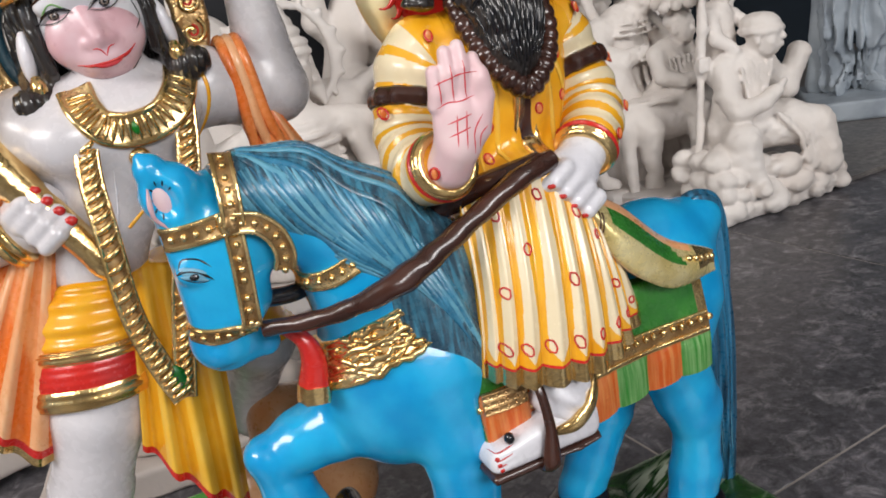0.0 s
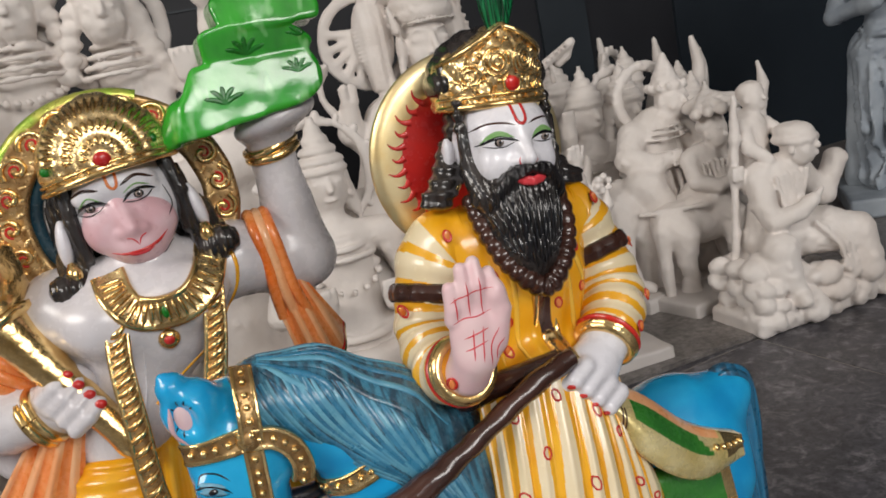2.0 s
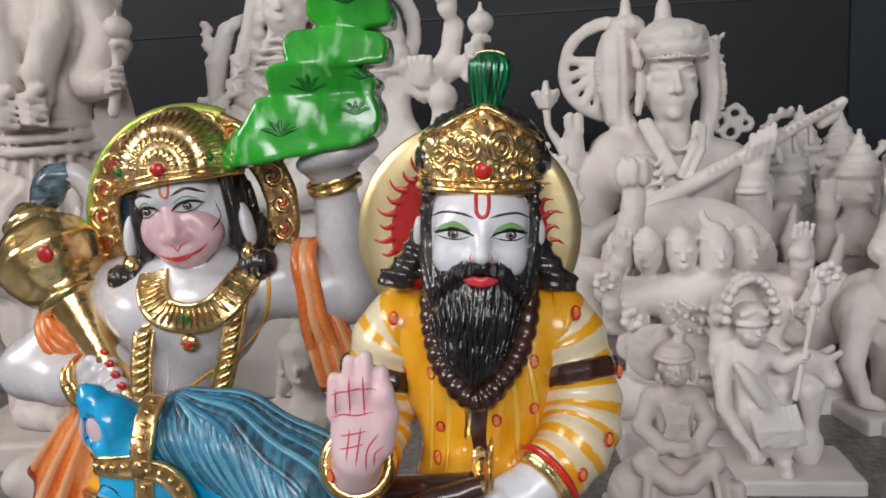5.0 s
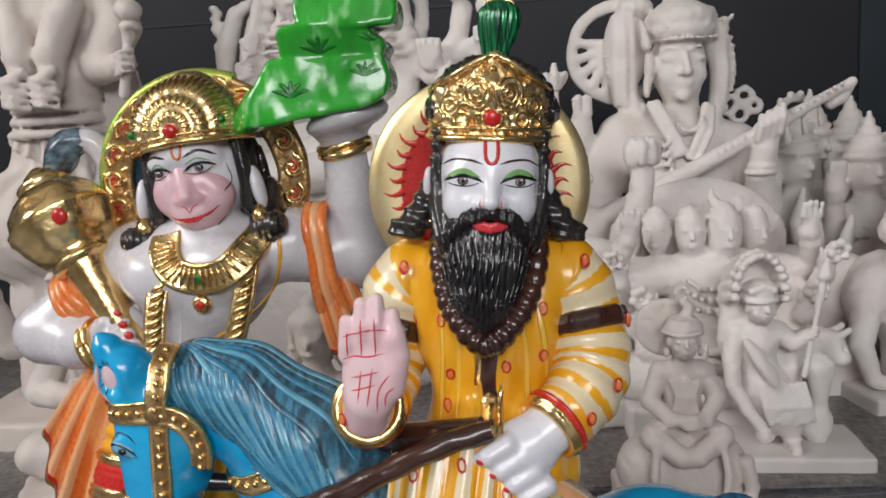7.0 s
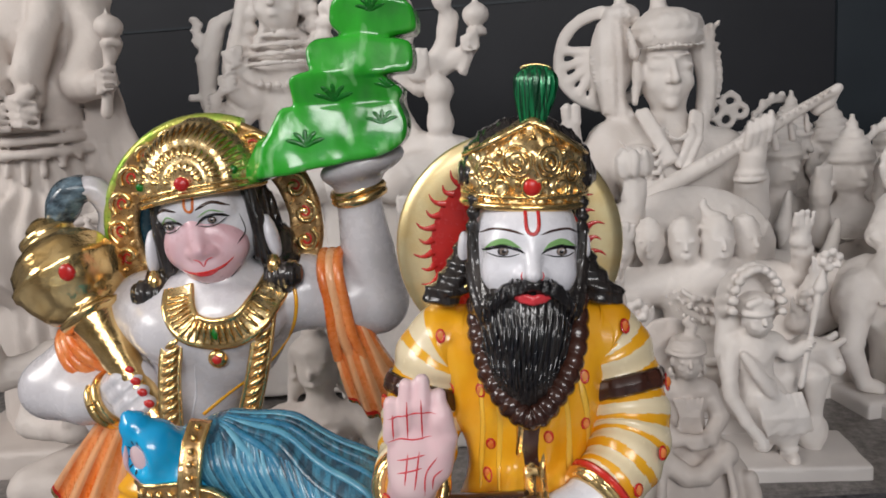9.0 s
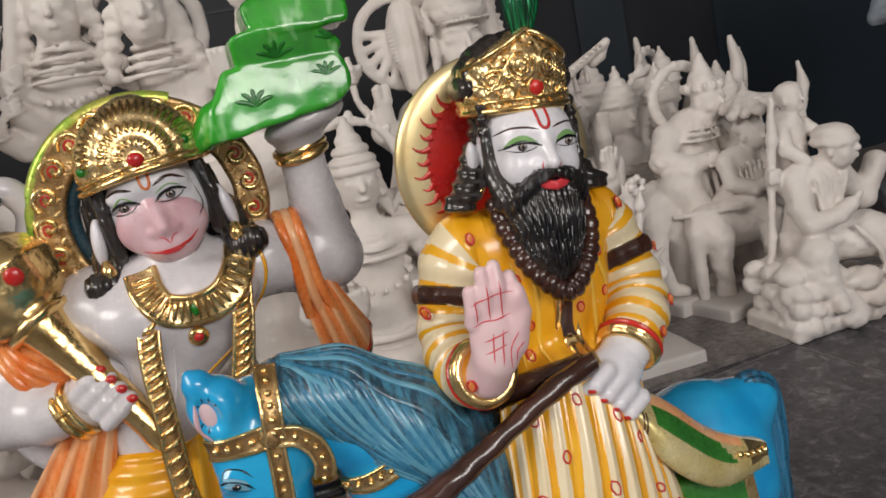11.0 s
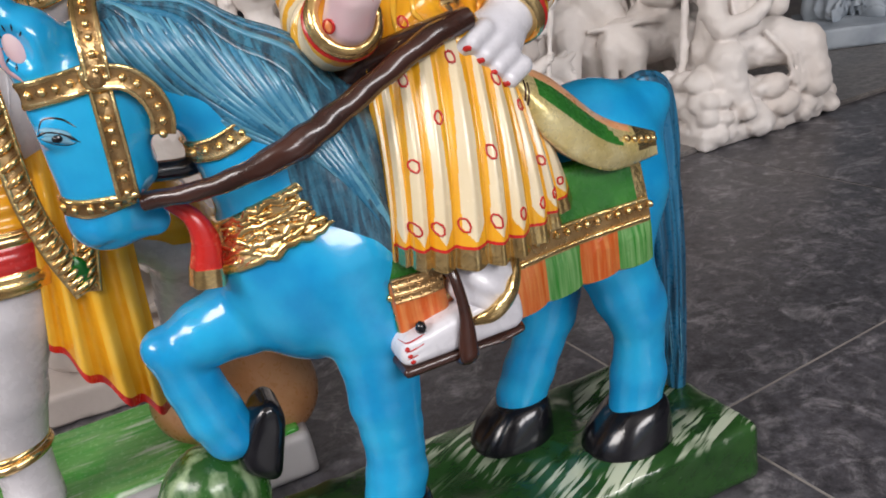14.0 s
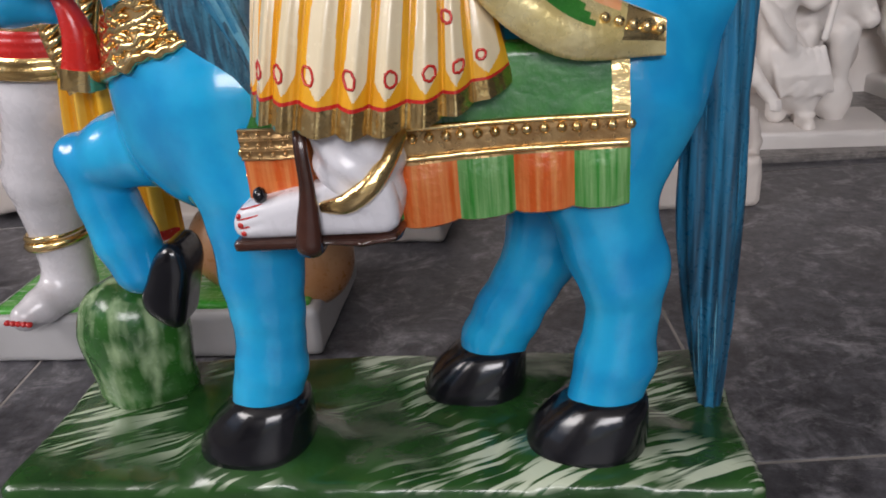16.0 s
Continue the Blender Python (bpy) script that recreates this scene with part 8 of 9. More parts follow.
    for i in range(4):
        c.limb([(-0.042 + 0.011 * i, 1.10, 0.81, 0.007), (-0.05 + 0.013 * i, 1.095, 0.835 - 0.003 * abs(i - 1.5), 0.006)], k=0.003)
    mace_of(c, 0.036, 1.11, 0.66, 0.785, 0.026, 0.03)
    c.limb([(-0.06, 1.13, 0.66, 0.02), (-0.01, 1.12, 0.68, 0.018), (0.018, 1.11, 0.70, 0.014)], k=0.008)
    grip(c, 0.022, 1.095, 0.71, 0.03, 0.1)
    for i in range(4):
        c.limb([(-0.098 + 0.011 * i, 1.09, 0.675, 0.0075), (-0.102 + 0.013 * i, 1.085, 0.705 - 0.003 * abs(i - 1.5), 0.006)], k=0.003)
    c.ball((-0.082, 1.10, 0.665), (0.024, 0.016, 0.022), k=0.006)
    c.limb([(-0.045, 1.10, 0.56, 0.026), (-0.045, 1.10, 0.60, 0.02), (-0.044, 1.10, 0.625, 0.03), (-0.044, 1.10, 0.655, 0.008)], k=0.006)
    c.limb([(-0.15, 1.17, 0.60, 0.03), (-0.10, 1.13, 0.52, 0.03), (-0.03, 1.10, 0.50, 0.035)], k=0.012)
    c.box((-0.12, 1.2, 0.23), (0.17, 0.12, 0.22), 0.012, k=0.01)
    for d in (-1, 1):
        c.limb([(-0.17 + d * 0.05, 1.18, 0.47, 0.07), (-0.17 + d * 0.15, 1.12, 0.48, 0.055), (-0.17 + d * 0.03, 1.07, 0.46, 0.045)], k=0.015)
    fm = Form()
    clay(fm, c, 0.005, RAW)
    put(fm, -0.15, 1.2, "white marble seated god with ring halo and raised hands")


def hooded_herder():
    """A standing figure below a scalloped hood, with a staff and a calf beside it."""
    c = Clay(0.008, carve(8.0, 0.6))
    face_of(c, 0.412, 0.682, 0.256, 0.024, 8)
    c.ball((0.411, 0.689, 0.274), (0.026, 0.026, 0.022), k=0.003)
    c.ring((0.411, 0.684, 0.267), 0.0235, 0.003, axis=2, k=0.002)
    for i in range(5):
        c.ball((0.396 + 0.0075 * i, 0.668, 0.282 + 0.003 * (2 - abs(i - 2))), 0.0055, k=0.002)
    # hood: a hollow shell with a scalloped rim
    for i in range(13):
        a = radians(-5 + 15.5 * i)
        c.limb([(0.41, 0.72, 0.215, 0.02), (0.407 + 0.036 * math.cos(a), 0.716, 0.262 + 0.058 * math.sin(a), 0.012), (0.408 + 0.037 * math.cos(a), 0.688, 0.272 + 0.062 * math.sin(a), 0.0075)], k=0.004)
        c.ball((0.408 + 0.036 * math.cos(a), 0.672, 0.274 + 0.06 * math.sin(a)), (0.0075, 0.009, 0.0065), k=0.003)
    c.limb([(0.378, 0.715, 0.25, 0.016), (0.372, 0.712, 0.20, 0.014), (0.378, 0.708, 0.15, 0.01)], k=0.006)
    # body, arms and drapery
    c.limb([(0.412, 0.70, 0.20, 0.032), (0.415, 0.70, 0.165, 0.026), (0.418, 0.70, 0.13, 0.032)], sy=0.8)
    c.limb([(0.386, 0.70, 0.213, 0.016), (0.44, 0.70, 0.214, 0.016)])
    c.limb([(0.41, 0.695, 0.235, 0.012), (0.41, 0.70, 0.215, 0.016)])
    c.limb([(0.444, 0.70, 0.211, 0.0155), (0.462, 0.69, 0.196, 0.0125), (0.482, 0.68, 0.212, 0.010)], k=0.005)
    grip(c, 0.485, 0.674, 0.216, 0.015, 0.1)
    c.limb([(0.474, 0.676, 0.15, 0.0045), (0.486, 0.676, 0.22, 0.0045), (0.498, 0.676, 0.295, 0.005), (0.500, 0.676, 0.30, 0.010), (0.503, 0.676, 0.322, 0.003)], k=0.002)
    c.limb([(0.382, 0.70, 0.212, 0.0155), (0.372, 0.69, 0.175, 0.0125), (0.372, 0.68, 0.138, 0.011), (0.392, 0.668, 0.10, 0.0095), (0.408, 0.662, 0.078, 0.008)], k=0.005)
    grip(c, 0.412, 0.66, 0.07, 0.014)
    for i in range(6):
        c.limb([(0.388 + 0.004 * i, 0.674, 0.205 - 0.004 * i, 0.004), (0.405 + 0.004 * i, 0.667, 0.175 - 0.006 * i, 0.0042), (0.43 + 0.002 * i, 0.674, 0.16 - 0.008 * i, 0.0035)], k=0.009)
    c.limb([(0.425, 0.70, 0.13, 0.034), (0.44, 0.70, 0.10, 0.036), (0.452, 0.70, 0.084, 0.036)], sy=0.85)
    for i in range(8):
        x = 0.418 + 0.009 * i
        c.limb([(x - 0.008, 0.674, 0.138, 0.0035), (x - 0.001, 0.669, 0.105, 0.0055), (x + 0.006, 0.672, 0.078 + 0.004 * (i % 2), 0.004)], k=0.007)
    c.limb([(0.458, 0.69, 0.09, 0.018), (0.461, 0.69, 0.06, 0.0135), (0.462, 0.69, 0.04, 0.011)], k=0.006)
    c.limb([(0.462, 0.69, 0.036, 0.0125), (0.462, 0.668, 0.034, 0.0095)], k=0.004)
    c.ring((0.462, 0.69, 0.047), 0.012, 0.003, axis=2, k=0.002)
    c.limb([(0.435, 0.71, 0.09, 0.02), (0.43, 0.71, 0.045, 0.014)], k=0.006)
    # calf
    c.limb([(0.468, 0.735, 0.165, 0.034), (0.505, 0.735, 0.17, 0.034)], sy=0.8)
    c.limb([(0.505, 0.73, 0.19, 0.022), (0.525, 0.715, 0.185, 0.02), (0.536, 0.70, 0.168, 0.0135)], k=0.006)
    for d in (-1, 1):
        c.limb([(0.53, 0.72 + d * 0.012, 0.196, 0.008), (0.55, 0.722 + d * 0.014, 0.206, 0.005)], k=0.003)
        c.ball((0.537, 0.706 + d * 0.011, 0.18), 0.003, k=0.002, cut=True)
    for x, y in ((0.465, 0.715), (0.51, 0.715), (0.468, 0.755), (0.512, 0.755)):
        c.limb([(x, y, 0.15, 0.021), (x + 0.002, y, 0.09, 0.011), (x, y, 0.036, 0.012)], k=0.006)
    c.ball((0.507, 0.72, 0.06), (0.026, 0.022, 0.032), k=0.006)
    fm = Form()
    clay(fm, c, 0.0022, RAW)
    s = Clay(0.003, lambda p: 0.0004 * wave_noise(p, 120, 3))
    s.box((0.472, 0.715, 0.016), (0.10, 0.066, 0.016), 0.003, (0, 0, -4))
    clay(fm, s, 0.005, CUTW)
    return put(fm, 0.472, 0.715, "white marble herder under a scalloped hood with a calf")


def halo_saint():
    """A seated figure with a round halo on a rounded seat."""
    c = Clay(0.008, carve(9.0, 0.6))
    c.ball((0.245, 0.545, 0.27), (0.038, 0.006, 0.039), k=0.003)
    face_of(c, 0.262, 0.508, 0.262, 0.0215, -4)
    c.ball((0.262, 0.515, 0.279), (0.0225, 0.0225, 0.016), k=0.003)
    for i in range(4):
        c.ring((0.262, 0.513, 0.273 + 0.005 * i), 0.0225 - 0.0022 * i, 0.003, axis=2, k=0.0015)
    c.limb([(0.266, 0.515, 0.293, 0.008), (0.27, 0.515, 0.303, 0.006), (0.262, 0.515, 0.31, 0.0045), (0.268, 0.515, 0.319, 0.0015)], k=0.003)
    c.limb([(0.261, 0.515, 0.245, 0.011), (0.26, 0.522, 0.225, 0.014)])
    c.limb([(0.26, 0.525, 0.20, 0.027), (0.261, 0.525, 0.165, 0.024), (0.261, 0.525, 0.145, 0.03)], sy=0.8)
    c.limb([(0.235, 0.525, 0.218, 0.0135), (0.286, 0.525, 0.217, 0.0135)])
    for d in (-1, 1):
        c.limb([(0.261 + d * 0.028, 0.525, 0.215, 0.0135), (0.261 + d * 0.042, 0.515, 0.182, 0.0115), (0.264 + d * 0.02, 0.492, 0.163, 0.0095), (0.265 + d * 0.004, 0.484, 0.165, 0.008)], k=0.004)
        c.limb([(0.261 + d * 0.015, 0.522, 0.142, 0.021), (0.261 + d * 0.042, 0.492, 0.14, 0.0165), (0.261 + d * 0.01, 0.474, 0.122, 0.0125), (0.261 - d * 0.012, 0.474, 0.12, 0.009)], k=0.006)
        c.limb([(0.261 + d * 0.04, 0.478, 0.138, 0.006), (0.261 + d * 0.045, 0.468, 0.10, 0.006), (0.261 + d * 0.042, 0.466, 0.075, 0.005)], k=0.004)
        c.ball((0.262 + d * 0.021, 0.512, 0.246), (0.004, 0.006, 0.007), k=0.002)
    c.ball((0.265, 0.482, 0.158), (0.013, 0.008, 0.007), k=0.003)
    for i in range(7):
        c.limb([(0.243 + 0.006 * i, 0.503, 0.212, 0.0026), (0.25 + 0.004 * i, 0.500, 0.19, 0.003), (0.246 + 0.005 * i, 0.503, 0.165, 0.0026)], k=0.003)
    for i in range(6):
        c.limb([(0.222 + 0.003 * i, 0.50 - 0.004 * i, 0.155 - 0.003 * i, 0.0025), (0.228 + 0.004 * i, 0.478, 0.142 - 0.004 * i, 0.0028)], k=0.003)
    c.ball((0.262, 0.53, 0.085), (0.085, 0.055, 0.058), k=0.006)
    c.limb([(0.335, 0.50, 0.10, 0.012), (0.343, 0.495, 0.07, 0.009), (0.338, 0.49, 0.045, 0.007)], k=0.005)
    c.box((0.262, 0.525, 0.03), (0.085, 0.06, 0.03), 0.008, k=0.006)
    fm = Form()
    clay(fm, c, 0.002, RAWP)
    return put(fm, 0.262, 0.525, "pinkish marble saint seated cross-legged with a round halo")


def player():
    """The large seated musician with a tall cap, long locks and a long-necked instrument."""
    def chisel(p):
        x, y, z = p[..., 0], p[..., 1], p[..., 2]
        cap = (z > 0.68) & (z < 0.735) & (np.abs(x - 0.402) < 0.08)
        locks = (((x < 0.335) & (y > 1.08) & (y < 1.172)) | ((x > 0.458) & (y > 1.07))) & (z > 0.545) & (z < 0.76)
        knots = np.abs(wave_noise(p, 230, 1.0)) * np.abs(wave_noise(p, 150, 2.0))
        plait = np.cos(x * 2 * np.pi / 0.019) * 0.0014 + np.cos(z * 2 * np.pi / 0.0085 + 25 * np.sin(x * 60)) * 0.0012
        return 0.0010 * wave_noise(p, 60, 1.0) + 0.0005 * wave_noise(p, 300, 2.0) + cap * 0.007 * (0.2 - knots) + locks * plait
    c = Clay(0.016, chisel)
    # face
    c.ball((0.396, 1.128, 0.630), (0.053, 0.055, 0.066))
    c.ball((0.397, 1.112, 0.590), (0.0385, 0.041, 0.034))
    c.limb([(0.399, 1.074, 0.648, 0.0045), (0.400, 1.066, 0.626, 0.0065), (0.400, 1.061, 0.612, 0.0088)], k=0.006)
    c.ball((0.397, 1.078, 0.568), (0.014, 0.012, 0.011), k=0.01)
    for d in (-1, 1):
        c.ball((0.3985 + d * 0.0265, 1.084, 0.637), (0.0155, 0.008, 0.0055), k=0.006)
        c.limb([(0.399 + d * 0.01, 1.076, 0.655, 0.003), (0.399 + d * 0.03, 1.08, 0.659, 0.003), (0.399 + d * 0.043, 1.092, 0.653, 0.002)], k=0.007)
        c.ball((0.398 + d * 0.028, 1.088, 0.606), (0.016, 0.014, 0.018), k=0.012)
        c.ball((0.398 + d * 0.010, 1.069, 0.610), (0.006, 0.006, 0.005), k=0.004)
    c.ball((0.398, 1.073, 0.592), (0.0165, 0.0065, 0.0035), k=0.003)
    c.ball((0.398, 1.074, 0.585), (0.0135, 0.0065, 0.0038), k=0.003)
    # cap with a beaded band and a knob
    c.ball((0.402, 1.13, 0.690), (0.068, 0.066, 0.028), k=0.004)
    c.ball((0.402, 1.13, 0.712), (0.0655, 0.064, 0.034), k=0.006)
    c.ball((0.400, 1.13, 0.738), (0.04, 0.04, 0.010), k=0.004)
    c.limb([(0.387, 1.13, 0.745, 0.0165), (0.387, 1.13, 0.77, 0.0145), (0.387, 1.13, 0.79, 0.0075)], k=0.005)
    for i in range(21):
        a = radians(-178 + 8.8 * i)
        c.ball((0.402 + 0.066 * math.cos(a), 1.13 + 0.064 * math.sin(a), 0.673), 0.0046, k=0.002)
    # long locks at both sides, a bun and ear ornaments
    c.limb([(0.455, 1.145, 0.715, 0.022), (0.476, 1.14, 0.66, 0.024), (0.482, 1.135, 0.61, 0.022), (0.474, 1.13, 0.56, 0.018), (0.462, 1.12, 0.52, 0.013)], k=0.01)
    for i in range(11):
        c.ball((0.484 + 0.016 * math.sin(0.3 * i), 1.128, 0.705 - 0.0165 * i), 0.0075, k=0.003)
    c.ball((0.302, 1.165, 0.665), (0.042, 0.045, 0.082), k=0.01)
    c.limb([(0.292, 1.15, 0.62, 0.030), (0.30, 1.145, 0.57, 0.026), (0.325, 1.13, 0.54, 0.016)], k=0.01)
    c.ball((0.322, 1.165, 0.742), (0.036, 0.036, 0.024), k=0.006)
    c.limb([(0.321, 1.165, 0.755, 0.0135), (0.321, 1.165, 0.788, 0.009)], k=0.004)
    c.limb([(0.331, 1.095, 0.665, 0.012), (0.322, 1.095, 0.713, 0.003)], k=0.004)
    c.ball((0.338, 1.105, 0.625), (0.010, 0.015, 0.032), k=0.005)
    c.limb([(0.334, 1.10, 0.60, 0.009), (0.33, 1.098, 0.575, 0.007)], k=0.004)
    c.limb([(0.484, 1.13, 0.695, 0.009), (0.499, 1.13, 0.714, 0.004)], k=0.004)
    # ring behind with flutes
    c.ring((0.292, 1.19, 0.662), 0.092, 0.0125, axis=1, k=0.005, sq=0.6)
    for i in range(6):
        a = radians(150 + 22 * i)
        c.limb([(0.292 + 0.03 * math.cos(a), 1.19, 0.662 + 0.03 * math.sin(a), 0.013), (0.292 + 0.084 * math.cos(a + 0.25), 1.19, 0.662 + 0.084 * math.sin(a + 0.25), 0.009)], k=0.006)
    # neck, shoulders and robe
    c.limb([(0.402, 1.125, 0.565, 0.032), (0.404, 1.135, 0.51, 0.038)])
    c.limb([(0.30, 1.145, 0.488, 0.048), (0.402, 1.145, 0.508, 0.042), (0.50, 1.145, 0.462, 0.048)])
    c.ball((0.40, 1.135, 0.415), (0.115, 0.082, 0.11))
    c.limb([(0.40, 1.135, 0.38, 0.088), (0.40, 1.13, 0.27, 0.10)], sy=0.85)
    c.ball((0.330, 1.075, 0.445), (0.042, 0.034, 0.052), k=0.012)
    for i in range(7):
        u = i / 6
        c.limb([(0.292 + 0.004 * i, 1.062, 0.505 - 0.018 * i, 0.0036), (0.318 + 0.004 * i, 1.04, 0.478 - 0.019 * i, 0.0044), (0.352 + 0.003 * i, 1.038, 0.476 - 0.0165 * i, 0.004), (0.372, 1.048, 0.498 - 0.016 * i, 0.003)], k=0.006)
    for pts in ([(0.334, 1.082, 0.553), (0.352, 1.058, 0.512), (0.378, 1.045, 0.462)], [(0.345, 1.078, 0.556), (0.365, 1.054, 0.515), (0.388, 1.044, 0.468)], [(0.438, 1.085, 0.546), (0.426, 1.058, 0.505), (0.398, 1.045, 0.455)], [(0.449, 1.085, 0.54), (0.44, 1.058, 0.498), (0.412, 1.047, 0.448)]):
        c.limb([(*q, 0.0085) for q in pts], k=0.006)
    for i in range(9):
        c.ball((0.374 + 0.0065 * i, 1.058 - 0.006 * math.sin(math.pi * i / 8), 0.523 - 0.022 * math.sin(math.pi * i / 8)), 0.005, k=0.003)
    # arms
    c.limb([(0.288, 1.135, 0.49, 0.050), (0.256, 1.12, 0.43, 0.045), (0.228, 1.10, 0.365, 0.042), (0.262, 1.05, 0.352, 0.03)], k=0.014)
    c.limb([(0.512, 1.14, 0.46, 0.048), (0.545, 1.11, 0.41, 0.042), (0.542, 1.085, 0.355, 0.038)], k=0.014)
    c.limb([(0.54, 1.07, 0.355, 0.033), (0.524, 1.035, 0.415, 0.0255), (0.527, 1.022, 0.462, 0.0235)], k=0.01)
    c.ring((0.524, 1.03, 0.42), 0.0255, 0.0055, axis=2, k=0.003)
    c.ring((0.525, 1.028, 0.432), 0.025, 0.004, axis=2, k=0.003)
    c.ball((0.53, 1.022, 0.488), (0.026, 0.018, 0.03), k=0.008)
    for i in range(4):
        x = 0.512 + 0.0125 * i
        c.limb([(x, 1.008, 0.480 + 0.004 * i, 0.0078), (x + 0.003, 0.999, 0.505 + 0.005 * i, 0.0072), (x + 0.006, 1.01, 0.522 + 0.006 * i, 0.006)], k=0.0025)
    # instrument with frets, pegs and a scroll
    c.limb([(0.195, 1.03, 0.332, 0.0185), (0.39, 1.03, 0.424, 0.0165), (0.535, 1.03, 0.499, 0.013), (0.684, 1.03, 0.574, 0.0085)], k=0.005)
    for i in range(19):
        u = i / 18
        c.ball((0.44 + 0.22 * u, 1.017, 0.459 + 0.112 * u), (0.0045, 0.005, 0.0055), k=0.002)
    c.limb([(0.684, 1.035, 0.572, 0.009), (0.672, 1.04, 0.548, 0.011), (0.65, 1.04, 0.537, 0.011)], k=0.004)
    for x, z in ((0.57, 0.49), (0.60, 0.506), (0.628, 0.52)):
        c.limb([(x, 1.035, z + 0.01, 0.005), (x + 0.008, 1.045, z - 0.018, 0.0075)], k=0.003)
    c.ball((0.175, 1.045, 0.31), (0.075, 0.065, 0.07), k=0.014)
    # raised hand with a lotus, scrolls behind the shoulder
    c.limb([(0.245, 1.15, 0.45, 0.032), (0.205, 1.13, 0.485, 0.029), (0.208, 1.115, 0.54, 0.019)], k=0.01)
    for i in range(4):
        c.limb([(0.196 + 0.009 * i, 1.105, 0.545, 0.007), (0.193 + 0.010 * i, 1.10, 0.578 - 0.003 * abs(i - 1.5), 0.0055)], k=0.003)
    c.limb([(0.19, 1.12, 0.50, 0.009), (0.158, 1.12, 0.56, 0.008), (0.156, 1.12, 0.605, 0.008)], k=0.004)
    for i in range(8):
        a = i * 0.785
        c.limb([(0.156 + 0.008 * math.cos(a), 1.12 + 0.008 * math.sin(a), 0.60, 0.009), (0.156 + 0.022 * math.cos(a), 1.12 + 0.018 * math.sin(a), 0.622, 0.0065)], k=0.003)
    c.limb([(0.156, 1.12, 0.61, 0.012), (0.156, 1.12, 0.642, 0.006)], k=0.003)
    for x, z, r in ((0.508, 0.545, 0.017), (0.540, 0.562, 0.014), (0.560, 0.54, 0.012), (0.53, 0.525, 0.015)):
        c.ring((x, 1.185, z), r, 0.0068, axis=1, k=0.004)
    # crossed legs on a block
    for d in (-1, 1):
        c.limb([(0.40 + d * 0.08, 1.13, 0.2, 0.085), (0.40 + d * 0.27, 1.05, 0.19, 0.07), (0.40 + d * 0.03, 0.99, 0.16, 0.05)], k=0.02)
    c.ball((0.40, 1.12, 0.13), (0.33, 0.18, 0.06))
    c.box((0.40, 1.13, 0.05), (0.3, 0.18, 0.05), 0.008, k=0.01)
    fm = Form()
    clay(fm, c, 0.0042, RAW)
    return put(fm, 0.40, 1.13, "large raw white marble statue seated with a long string instrument")


